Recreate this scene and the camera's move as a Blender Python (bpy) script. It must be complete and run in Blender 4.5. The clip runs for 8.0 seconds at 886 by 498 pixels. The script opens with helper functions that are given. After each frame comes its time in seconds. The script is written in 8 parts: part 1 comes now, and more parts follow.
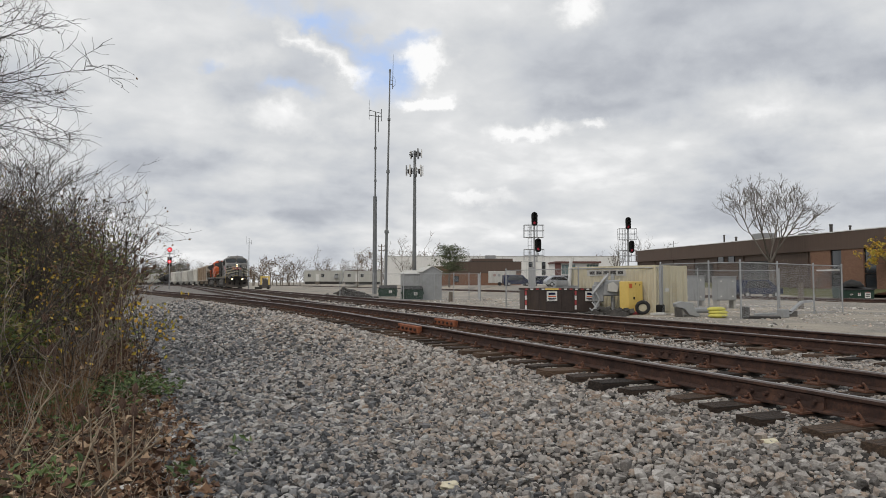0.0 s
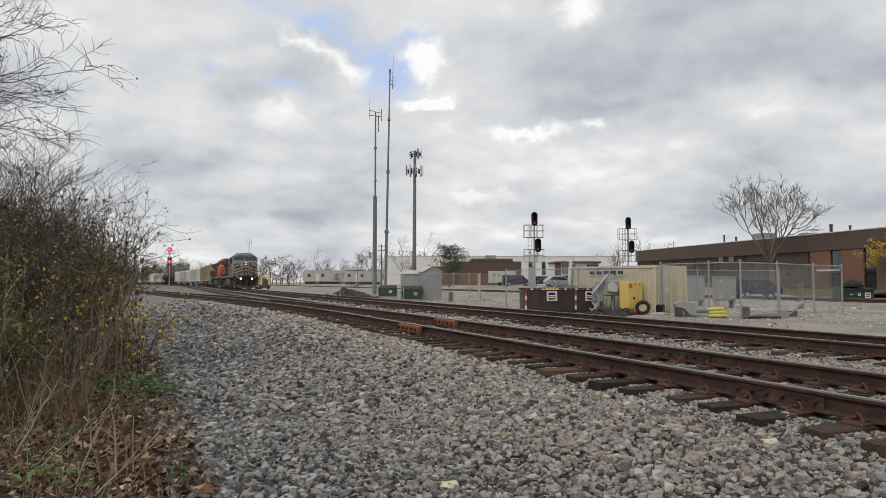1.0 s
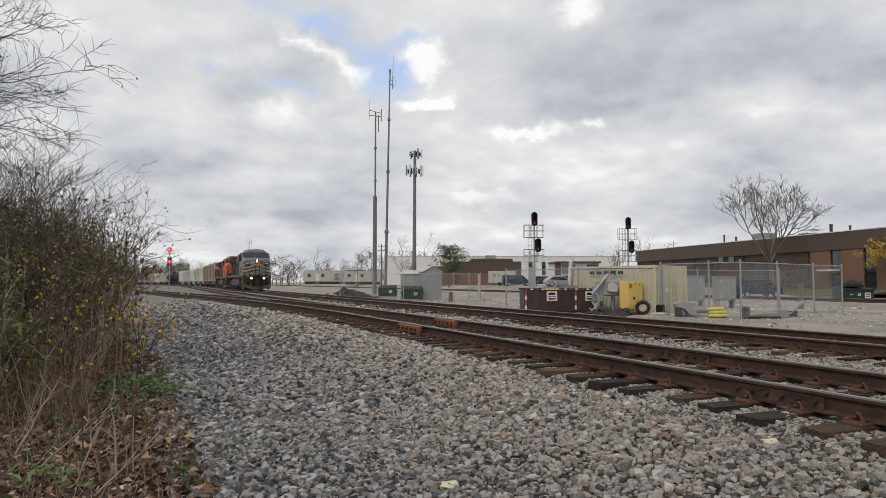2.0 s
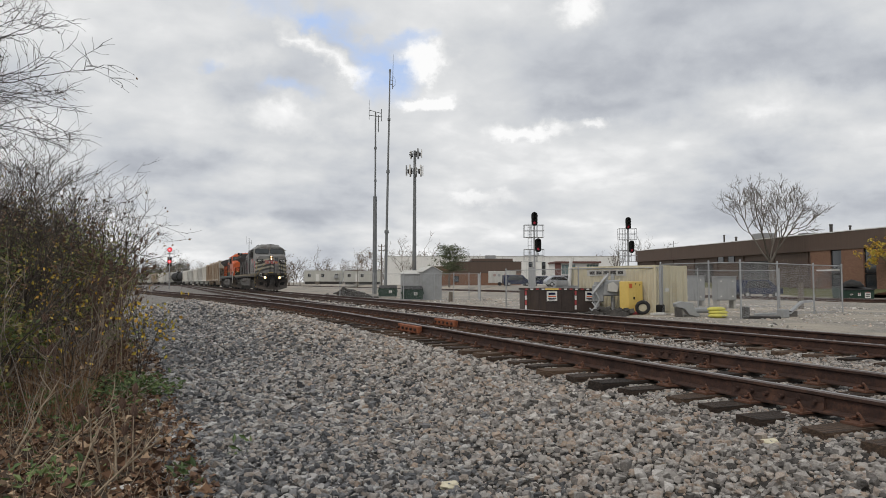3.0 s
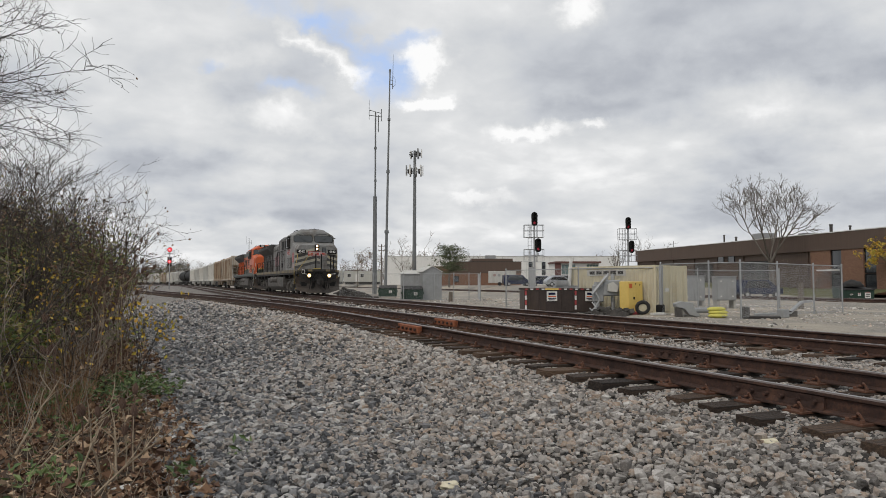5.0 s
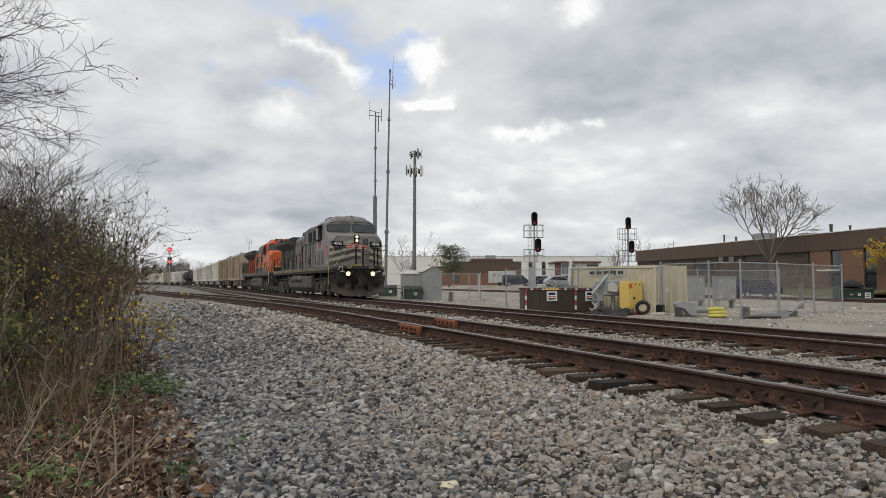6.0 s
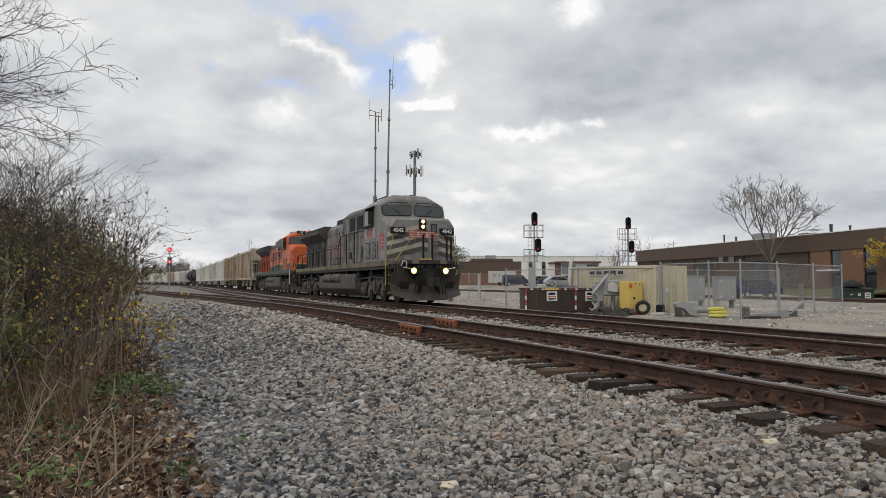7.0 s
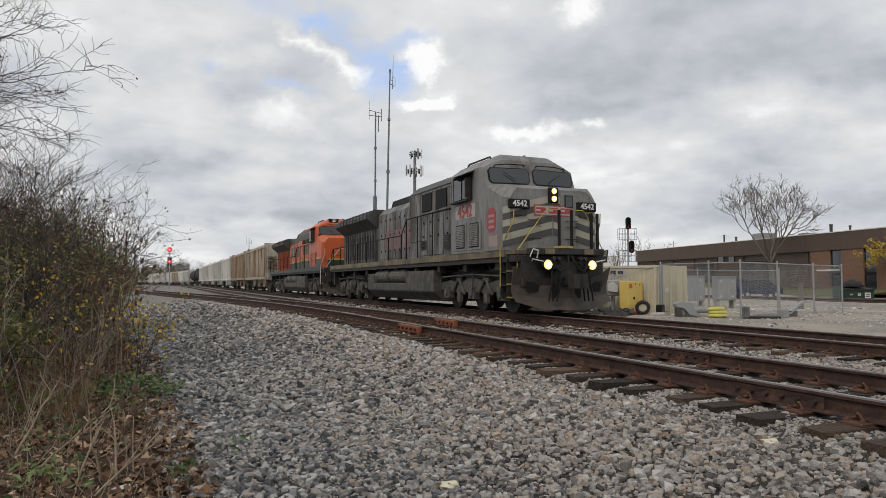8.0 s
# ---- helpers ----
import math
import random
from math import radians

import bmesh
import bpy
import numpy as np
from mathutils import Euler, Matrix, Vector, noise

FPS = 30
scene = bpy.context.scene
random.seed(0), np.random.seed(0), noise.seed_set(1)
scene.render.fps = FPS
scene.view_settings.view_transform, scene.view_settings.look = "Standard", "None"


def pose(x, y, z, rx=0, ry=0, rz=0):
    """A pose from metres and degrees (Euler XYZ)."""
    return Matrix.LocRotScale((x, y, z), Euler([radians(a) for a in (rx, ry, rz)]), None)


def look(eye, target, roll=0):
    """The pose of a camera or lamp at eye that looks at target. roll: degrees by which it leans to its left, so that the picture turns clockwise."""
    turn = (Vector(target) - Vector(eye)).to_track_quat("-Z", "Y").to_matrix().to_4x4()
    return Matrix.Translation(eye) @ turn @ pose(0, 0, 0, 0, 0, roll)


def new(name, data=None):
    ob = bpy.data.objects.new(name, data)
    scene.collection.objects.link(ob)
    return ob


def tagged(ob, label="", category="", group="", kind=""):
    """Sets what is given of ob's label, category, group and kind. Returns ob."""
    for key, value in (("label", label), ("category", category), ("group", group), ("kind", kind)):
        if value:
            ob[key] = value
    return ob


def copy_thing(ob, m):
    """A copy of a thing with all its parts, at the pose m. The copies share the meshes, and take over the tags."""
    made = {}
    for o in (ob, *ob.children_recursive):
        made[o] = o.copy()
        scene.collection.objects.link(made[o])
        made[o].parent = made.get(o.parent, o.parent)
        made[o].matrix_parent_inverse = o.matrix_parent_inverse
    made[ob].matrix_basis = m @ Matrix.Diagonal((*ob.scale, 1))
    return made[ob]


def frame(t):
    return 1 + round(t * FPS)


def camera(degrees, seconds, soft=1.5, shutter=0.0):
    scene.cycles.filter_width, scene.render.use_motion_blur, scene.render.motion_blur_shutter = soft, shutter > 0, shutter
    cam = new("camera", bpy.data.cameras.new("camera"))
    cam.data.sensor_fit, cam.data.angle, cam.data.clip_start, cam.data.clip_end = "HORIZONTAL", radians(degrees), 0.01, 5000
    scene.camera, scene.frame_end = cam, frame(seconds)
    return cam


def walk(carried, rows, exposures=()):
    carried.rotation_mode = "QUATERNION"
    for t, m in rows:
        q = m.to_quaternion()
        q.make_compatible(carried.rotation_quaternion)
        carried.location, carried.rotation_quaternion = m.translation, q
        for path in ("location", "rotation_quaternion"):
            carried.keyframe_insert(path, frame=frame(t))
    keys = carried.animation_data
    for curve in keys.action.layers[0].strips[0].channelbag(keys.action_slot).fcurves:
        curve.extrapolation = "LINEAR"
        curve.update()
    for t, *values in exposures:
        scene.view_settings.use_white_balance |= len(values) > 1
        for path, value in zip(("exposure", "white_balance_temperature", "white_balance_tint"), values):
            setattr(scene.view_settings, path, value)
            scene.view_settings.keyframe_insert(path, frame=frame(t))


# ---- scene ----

# ---- camera ----
EYE = 0.882            # above the rail heads, which lie at z = 0
cam = camera(66.32, 8.0, soft=0.45)
STAND = pose(0, 0, EYE, 92.81, 0, -22.58)
walk(cam, [(0.0, STAND), (8.0, STAND)], exposures=[(0.0, -0.08), (8.0, -0.08)])

# ---- sky and sun ----
SUN_UP, SUN_ROUND = radians(38), radians(250)


def node(tree, kind, **values):
    n = tree.nodes.new(kind)
    for key, value in values.items():
        if key == "op":
            n.operation = value
        elif key == "blend":
            n.blend_type = value
    return n


def math_node(tree, op, a, b=None, clamp=False):
    n = tree.nodes.new("ShaderNodeMath")
    n.operation, n.use_clamp = op, clamp
    for socket, value in zip(n.inputs, (a, b)):
        if value is None:
            continue
        if isinstance(value, (int, float)):
            socket.default_value = value
        else:
            tree.links.new(value, socket)
    return n.outputs[0]


def ramp_node(tree, fac, stops):
    n = tree.nodes.new("ShaderNodeValToRGB")
    els = n.color_ramp.elements
    while len(els) > 1:
        els.remove(els[-1])
    els[0].position, els[0].color = stops[0][0], (*stops[0][1], 1)
    for where, colour in stops[1:]:
        els.new(where).color = (*colour, 1)
    tree.links.new(fac, n.inputs[0])
    return n.outputs[0]


def noise_node(tree, vector, scale, detail=6, rough=0.55, warp=0.0):
    n = tree.nodes.new("ShaderNodeTexNoise")
    n.inputs["Scale"].default_value = scale
    n.inputs["Detail"].default_value = detail
    n.inputs["Roughness"].default_value = rough
    n.inputs["Distortion"].default_value = warp
    if vector is not None:
        tree.links.new(vector, n.inputs["Vector"])
    return n.outputs["Fac"]


def mix_node(tree, fac, a, b, blend="MIX"):
    n = tree.nodes.new("ShaderNodeMix")
    n.data_type, n.blend_type = "RGBA", blend
    for socket, value in ((n.inputs[0], fac), (n.inputs[6], a), (n.inputs[7], b)):
        if isinstance(value, (int, float)):
            socket.default_value = value
        elif isinstance(value, tuple):
            socket.default_value = (*value, 1)
        else:
            tree.links.new(value, socket)
    return n.outputs[2]


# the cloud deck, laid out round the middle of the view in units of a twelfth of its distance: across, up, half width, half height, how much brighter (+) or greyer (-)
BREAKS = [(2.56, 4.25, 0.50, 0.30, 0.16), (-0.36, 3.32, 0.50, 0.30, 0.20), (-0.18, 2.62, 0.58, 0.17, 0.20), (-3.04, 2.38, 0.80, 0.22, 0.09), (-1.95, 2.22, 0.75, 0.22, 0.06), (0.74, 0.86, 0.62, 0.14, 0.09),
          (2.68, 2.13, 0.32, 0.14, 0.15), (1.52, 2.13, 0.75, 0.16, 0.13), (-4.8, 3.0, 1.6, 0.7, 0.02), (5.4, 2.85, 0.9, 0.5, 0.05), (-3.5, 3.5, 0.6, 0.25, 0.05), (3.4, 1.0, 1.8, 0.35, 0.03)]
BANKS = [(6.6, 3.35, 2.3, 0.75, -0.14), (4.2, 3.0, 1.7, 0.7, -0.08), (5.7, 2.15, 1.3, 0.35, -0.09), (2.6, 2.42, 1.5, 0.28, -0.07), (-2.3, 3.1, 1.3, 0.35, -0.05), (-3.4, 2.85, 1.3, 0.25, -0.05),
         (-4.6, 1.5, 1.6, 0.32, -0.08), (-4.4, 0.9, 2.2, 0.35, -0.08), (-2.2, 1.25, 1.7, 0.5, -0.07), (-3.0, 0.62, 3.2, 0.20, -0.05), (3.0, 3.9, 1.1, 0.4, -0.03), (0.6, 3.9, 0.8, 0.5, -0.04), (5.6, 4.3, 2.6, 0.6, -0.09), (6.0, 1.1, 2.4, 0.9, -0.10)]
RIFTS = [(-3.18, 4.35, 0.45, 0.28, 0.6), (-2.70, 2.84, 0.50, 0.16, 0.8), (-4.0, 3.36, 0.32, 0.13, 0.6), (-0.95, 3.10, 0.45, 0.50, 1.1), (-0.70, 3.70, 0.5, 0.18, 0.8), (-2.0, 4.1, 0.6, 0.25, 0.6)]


def vector_node(tree, op, a, b, c=None):
    n = tree.nodes.new("ShaderNodeVectorMath")
    n.operation = op
    for socket, value in zip(n.inputs, (a, b, c)):
        if value is None:
            continue
        if isinstance(value, (tuple, Vector)):
            socket.default_value = tuple(value)
        else:
            tree.links.new(value, socket)
    return n.outputs["Value"] if op in ("DOT_PRODUCT", "LENGTH") else n.outputs[0]


def make_world():
    world = bpy.data.worlds.new("cloudy_sky")
    scene.world = world
    world.use_nodes = True
    tree = world.node_tree
    tree.nodes.clear()
    out = tree.nodes.new("ShaderNodeOutputWorld")
    back = tree.nodes.new("ShaderNodeBackground")
    sky = tree.nodes.new("ShaderNodeTexSky")
    sky.sky_type, sky.sun_disc = "NISHITA", False
    sky.sun_elevation, sky.sun_rotation = SUN_UP, SUN_ROUND
    coord = tree.nodes.new("ShaderNodeTexCoord").outputs["Generated"]
    sep = tree.nodes.new("ShaderNodeSeparateXYZ")
    tree.links.new(coord, sep.inputs[0])
    # the cloud layer is a flat deck: directions are laid out on it
    up = math_node(tree, "ADD", math_node(tree, "MAXIMUM", sep.outputs[2], 0.0), 0.30)
    flat = tree.nodes.new("ShaderNodeCombineXYZ")
    tree.links.new(math_node(tree, "DIVIDE", sep.outputs[0], up), flat.inputs[0])
    tree.links.new(math_node(tree, "DIVIDE", sep.outputs[1], up), flat.inputs[1])
    deck = flat.outputs[0]
    big = noise_node(tree, deck, 1.3, 3, 0.5, 0.2)
    mid = noise_node(tree, deck, 2.6, 8, 0.47, 0.15)
    fleece = noise_node(tree, deck, 8.0, 6, 0.52, 0.2)
    lump = math_node(tree, "ADD", math_node(tree, "MULTIPLY", big, 0.22), math_node(tree, "MULTIPLY", mid, 0.40))
    lump = math_node(tree, "ADD", lump, math_node(tree, "MULTIPLY", fleece, 0.18))
    lump = math_node(tree, "ADD", lump, 0.166)
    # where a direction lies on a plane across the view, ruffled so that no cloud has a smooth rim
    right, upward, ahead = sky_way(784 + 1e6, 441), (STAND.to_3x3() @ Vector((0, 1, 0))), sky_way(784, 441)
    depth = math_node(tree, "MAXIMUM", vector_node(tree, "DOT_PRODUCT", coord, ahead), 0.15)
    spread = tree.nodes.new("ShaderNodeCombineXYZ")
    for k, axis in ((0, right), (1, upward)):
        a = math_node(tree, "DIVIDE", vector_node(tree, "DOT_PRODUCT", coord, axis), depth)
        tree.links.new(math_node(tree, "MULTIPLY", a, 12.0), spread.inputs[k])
    ruffle = tree.nodes.new("ShaderNodeTexNoise")
    ruffle.inputs["Scale"].default_value = 1.1
    ruffle.inputs["Detail"].default_value = 8
    ruffle.inputs["Roughness"].default_value = 0.62
    tree.links.new(spread.outputs[0], ruffle.inputs["Vector"])
    sway = vector_node(tree, "MULTIPLY_ADD", ruffle.outputs["Color"], (1.5, 1.0, 0.0), (-0.75, -0.5, 0.0))
    place = vector_node(tree, "ADD", spread.outputs[0], sway)

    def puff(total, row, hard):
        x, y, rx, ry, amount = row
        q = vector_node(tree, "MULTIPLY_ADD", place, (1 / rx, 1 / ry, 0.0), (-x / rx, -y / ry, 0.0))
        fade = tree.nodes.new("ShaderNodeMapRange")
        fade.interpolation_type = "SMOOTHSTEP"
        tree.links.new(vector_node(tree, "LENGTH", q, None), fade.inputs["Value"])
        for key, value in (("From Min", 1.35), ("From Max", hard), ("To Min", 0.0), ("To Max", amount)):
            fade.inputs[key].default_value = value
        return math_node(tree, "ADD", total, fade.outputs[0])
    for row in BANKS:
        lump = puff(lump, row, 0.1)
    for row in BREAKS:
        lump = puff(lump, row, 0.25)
    # the lit lower lip of the long rift
    a, b = Vector((-3.05, 4.05, 0)), Vector((-0.75, 2.95, 0))
    along = (b - a).normalized()
    across = Vector((-along.y, along.x, 0))
    off = math_node(tree, "SUBTRACT", vector_node(tree, "DOT_PRODUCT", place, across), across.dot(a))
    run = math_node(tree, "SUBTRACT", vector_node(tree, "DOT_PRODUCT", place, along), along.dot(a))
    ends = math_node(tree, "MULTIPLY", math_node(tree, "MULTIPLY", run, 2.0, True), math_node(tree, "MULTIPLY", math_node(tree, "SUBTRACT", (b - a).length, run), 2.0, True))
    lip = math_node(tree, "SUBTRACT", 1.0, math_node(tree, "MULTIPLY", math_node(tree, "ABSOLUTE", math_node(tree, "ADD", off, 0.08)), 4.5), True)
    lump = math_node(tree, "ADD", lump, math_node(tree, "MULTIPLY", math_node(tree, "MULTIPLY", lip, ends), 0.17))
    cloud = ramp_node(tree, lump, [(0.34, (0.37, 0.40, 0.455)), (0.42, (0.49, 0.515, 0.565)), (0.49, (0.615, 0.64, 0.68)),
                                   (0.55, (0.705, 0.722, 0.742)), (0.61, (0.80, 0.81, 0.82)), (0.69, (1.03, 1.03, 1.03))])
    # rifts in the deck that let the blue through
    gap = math_node(tree, "SUBTRACT", 1.0, math_node(tree, "MULTIPLY", math_node(tree, "ABSOLUTE", math_node(tree, "SUBTRACT", off, 0.30)), 4.2), True)
    gap = math_node(tree, "MULTIPLY", math_node(tree, "MULTIPLY", gap, ends), 1.0)
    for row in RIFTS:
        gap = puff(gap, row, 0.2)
    gap = math_node(tree, "MULTIPLY", gap, math_node(tree, "ADD", math_node(tree, "MULTIPLY", fleece, 1.4), 0.05), True)
    blue = mix_node(tree, 1.0, sky.outputs[0], (0.085, 0.085, 0.085), "MULTIPLY")
    veil = mix_node(tree, 0.85, blue, (0.56, 0.71, 1.02))
    full = mix_node(tree, gap, cloud, veil)
    tree.links.new(full, back.inputs["Color"])
    back.inputs["Strength"].default_value = 1.0
    tree.links.new(back.outputs[0], out.inputs["Surface"])


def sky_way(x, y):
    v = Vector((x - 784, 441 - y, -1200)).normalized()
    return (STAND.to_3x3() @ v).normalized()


make_world()
sun = new("sun", bpy.data.lights.new("sun", "SUN"))
sun.data.energy, sun.data.angle, sun.data.color = 1.15, radians(10), (1.0, 0.90, 0.78)
sun.matrix_world = look((-30, -20, 40), (0, 0, 0))


# ---- materials ----
def surface(name, stops, scale=3.0, rough=0.8, metal=0.0, bump=0.3, fine=8.0, grime=None, spec=0.5, stretch=(1, 1, 1), rand=0.0, island=0.0, grime_scale=0.6, grime_at=(0.5, 0.68)):
    """Mottled colour at two scales, fine relief, and stains."""
    m = bpy.data.materials.new(name)
    m.use_nodes = True
    tree = m.node_tree
    bsdf = tree.nodes["Principled BSDF"]
    coord = tree.nodes.new("ShaderNodeTexCoord").outputs["Object"]
    mapping = tree.nodes.new("ShaderNodeMapping")
    mapping.inputs["Scale"].default_value = stretch
    tree.links.new(coord, mapping.inputs[0])
    at = mapping.outputs[0]
    coarse = noise_node(tree, at, scale, 5, 0.6)
    small = noise_node(tree, at, scale * fine, 3, 0.6)
    fac = math_node(tree, "ADD", math_node(tree, "MULTIPLY", coarse, 0.65), math_node(tree, "MULTIPLY", small, 0.35))
    if rand:
        info = tree.nodes.new("ShaderNodeObjectInfo").outputs["Random"]
        fac = math_node(tree, "ADD", fac, math_node(tree, "MULTIPLY", math_node(tree, "SUBTRACT", info, 0.5), rand))
    if island:
        info = tree.nodes.new("ShaderNodeNewGeometry").outputs["Random Per Island"]
        fac = math_node(tree, "ADD", math_node(tree, "MULTIPLY", fac, 1 - island), math_node(tree, "MULTIPLY", info, island))
    n = len(stops)
    colour = ramp_node(tree, fac, [(0.32 + 0.36 * i / max(1, n - 1), c) for i, c in enumerate(stops)] if not island else [(0.1 + 0.8 * i / max(1, n - 1), c) for i, c in enumerate(stops)])
    if grime:
        g = noise_node(tree, at, grime_scale, 7, 0.65, 0.4)
        gm = ramp_node(tree, g, [(grime_at[0], (0, 0, 0)), (grime_at[1], (1, 1, 1))])
        colour = mix_node(tree, gm, colour, grime)
    tree.links.new(colour, bsdf.inputs["Base Color"])
    bsdf.inputs["Metallic"].default_value = metal
    bsdf.inputs["Specular IOR Level"].default_value = spec
    r = math_node(tree, "ADD", math_node(tree, "MULTIPLY", small, 0.24), rough - 0.12, True)
    tree.links.new(r, bsdf.inputs["Roughness"])
    if bump:
        b = tree.nodes.new("ShaderNodeBump")
        b.inputs["Strength"].default_value = bump
        b.inputs["Distance"].default_value = 0.02
        tree.links.new(small, b.inputs["Height"])
        tree.links.new(b.outputs[0], bsdf.inputs["Normal"])
    return m


def glow(name, colour, strength):
    m = bpy.data.materials.new(name)
    m.use_nodes = True
    bsdf = m.node_tree.nodes["Principled BSDF"]
    bsdf.inputs["Base Color"].default_value = (*colour, 1)
    bsdf.inputs["Emission Color"].default_value = (*colour, 1)
    bsdf.inputs["Emission Strength"].default_value = strength
    return m


def glass(name, colour, rough=0.05):
    m = bpy.data.materials.new(name)
    m.use_nodes = True
    bsdf = m.node_tree.nodes["Principled BSDF"]
    bsdf.inputs["Base Color"].default_value = (*colour, 1)
    bsdf.inputs["Roughness"].default_value = rough
    bsdf.inputs["Specular IOR Level"].default_value = 0.9
    return m


def g(v):
    return (v, v, v)


GROUND = surface("gravel_ground", [(0.11, 0.102, 0.09), (0.22, 0.206, 0.184), (0.36, 0.34, 0.303)], 9, 0.95, bump=1.0, fine=5, grime=(0.40, 0.355, 0.285), grime_scale=0.22, grime_at=(0.42, 0.7))
STONE = surface("ballast_stone", [(0.055, 0.051, 0.047), (0.20, 0.187, 0.175), (0.40, 0.375, 0.353), (0.51, 0.48, 0.453), (0.55, 0.52, 0.489), (0.50, 0.38, 0.29), (0.65, 0.618, 0.586), (0.80, 0.775, 0.742)], 45, 0.9, bump=1.0, fine=5, island=0.7)
DARK_STONE = surface("dark_ballast_stone", [(0.04, 0.042, 0.046), (0.11, 0.114, 0.122), (0.23, 0.235, 0.245), (0.36, 0.362, 0.367), (0.42, 0.36, 0.31), (0.56, 0.553, 0.543), (0.76, 0.75, 0.73)], 45, 0.85, bump=1.0, fine=5, island=0.7)
TRACK_GRAVEL = surface("brown_grey_track_gravel", [(0.085, 0.079, 0.072), (0.18, 0.169, 0.156), (0.31, 0.294, 0.272)], 5, 0.95, bump=1.0, fine=6)
DIRT = surface("leafy_brown_soil", [(0.035, 0.026, 0.018), (0.065, 0.048, 0.033), (0.10, 0.075, 0.052)], 8, 0.95, bump=1.0, fine=5)
# ballast dirt taken near black: the shade between stones is in its colour
BED = surface("gap_shaded_ballast_bed", [(0.012, 0.011, 0.010), (0.035, 0.032, 0.029), (0.085, 0.079, 0.072)], 14, 0.95, bump=1.0, fine=5)
RUST = surface("rusty_rail_steel", [(0.018, 0.009, 0.007), (0.044, 0.021, 0.015), (0.10, 0.047, 0.029)], 6, 0.8, 0.0, bump=0.4)
HEAD = surface("brown_grey_rail_head", [(0.10, 0.078, 0.07), (0.17, 0.14, 0.13)], 6, 0.5, 0.4, bump=0.2, stretch=(1, 0.2, 1))
SHINE = surface("polished_rail_head", [(0.26, 0.25, 0.25), (0.36, 0.35, 0.35)], 3, 0.42, 0.9, bump=0.05, stretch=(1, 0.1, 1))
ORANGE_RUST = surface("orange_rust", [(0.16, 0.048, 0.02), (0.30, 0.10, 0.042)], 12, 0.85, 0.0, bump=0.4)
PLATE = surface("rust_brown_tie_plate", [(0.07, 0.032, 0.02), (0.15, 0.07, 0.042)], 12, 0.85, 0.0, bump=0.3)
TIE = surface("weathered_tie_wood", [(0.016, 0.011, 0.008), (0.06, 0.038, 0.025), (0.16, 0.10, 0.062)], 4, 0.85, bump=1.0, stretch=(0.5, 10, 10), rand=0.30)


# ---- mesh helpers ----
def box(bm, x0, x1, y0, y1, z0, z1, m=None):
    pts = [(x, y, z) for z in (z0, z1) for y in (y0, y1) for x in (x0, x1)]
    vs = [bm.verts.new(m @ Vector(p) if m else p) for p in pts]
    for f in ((0, 2, 3, 1), (4, 5, 7, 6), (0, 1, 5, 4), (2, 6, 7, 3), (0, 4, 6, 2), (1, 3, 7, 5)):
        bm.faces.new([vs[i] for i in f])
    return vs


def tube(bm, p0, p1, r0, r1=None, n=8, cap=True):
    p0, p1 = Vector(p0), Vector(p1)
    r1 = r0 if r1 is None else r1
    d = (p1 - p0).normalized()
    a = d.orthogonal().normalized()
    b = d.cross(a)
    rings = []
    for p, r in ((p0, r0), (p1, r1)):
        rings.append([bm.verts.new(p + r * (math.cos(2 * math.pi * i / n) * a + math.sin(2 * math.pi * i / n) * b)) for i in range(n)])
    for i in range(n):
        bm.faces.new((rings[0][i], rings[0][(i + 1) % n], rings[1][(i + 1) % n], rings[1][i]))
    if cap:
        bm.faces.new(rings[0][::-1])
        bm.faces.new(rings[1])


def pipe(bm, pts, r, n=6):
    for a, b in zip(pts, pts[1:]):
        tube(bm, a, b, r, r, n)


def prism(bm, pts, lo, hi, axis="y"):
    """An outline drawn out between lo and hi along an axis. pts: the two other coordinates."""
    def place(p, k):
        return {"x": (k, p[0], p[1]), "y": (p[0], k, p[1]), "z": (p[0], p[1], k)}[axis]
    a = [bm.verts.new(place(p, lo)) for p in pts]
    b = [bm.verts.new(place(p, hi)) for p in pts]
    n = len(pts)
    faces = [bm.faces.new(a), bm.faces.new(b[::-1])]
    for i in range(n):
        faces.append(bm.faces.new((a[i], b[i], b[(i + 1) % n], a[(i + 1) % n])))
    return faces


def soften(bm, width=0.02, seg=1):
    bmesh.ops.bevel(bm, geom=list(bm.edges), offset=width, segments=seg, affect="EDGES", profile=0.6, clamp_overlap=True)


def mesh_of(name, bm, *materials, smooth=False):
    bmesh.ops.recalc_face_normals(bm, faces=bm.faces)
    me = bpy.data.meshes.new(name)
    bm.to_mesh(me)
    bm.free()
    for m in materials:
        me.materials.append(m)
    if smooth:
        me.shade_smooth()
    return me


def part(name, bm, material, parent, label="", smooth=False):
    ob = new(name, mesh_of(name, bm, *(material if isinstance(material, tuple) else (material,)), smooth=smooth))
    ob.parent = parent
    return tagged(ob, label)


def piece(name, mesh, parent, m):
    ob = new(name, mesh)
    ob.parent = parent
    ob.matrix_basis = m
    return ob


def thing(name, label, category, m=None, group="", kind=""):
    ob = tagged(new(name), label, category, group, kind)
    ob.empty_display_size = 0.2
    if m is not None:
        ob.matrix_basis = m
    return ob


def B():
    return bmesh.new()


def raw(name, verts, faces, material):
    me = bpy.data.meshes.new(name)
    me.from_pydata(verts, [], faces)
    me.materials.append(material)
    return me


# ---- the lie of the land: x across the tracks, y along them ----
MAIN, SIDE, FAR = 10.2, 5.75, 44.0


def smooth01(t):
    t = min(1.0, max(0.0, t))
    return t * t * (3 - 2 * t)


def main_x(y):
    return MAIN - max(0.0, y - 165) ** 2 / 1700


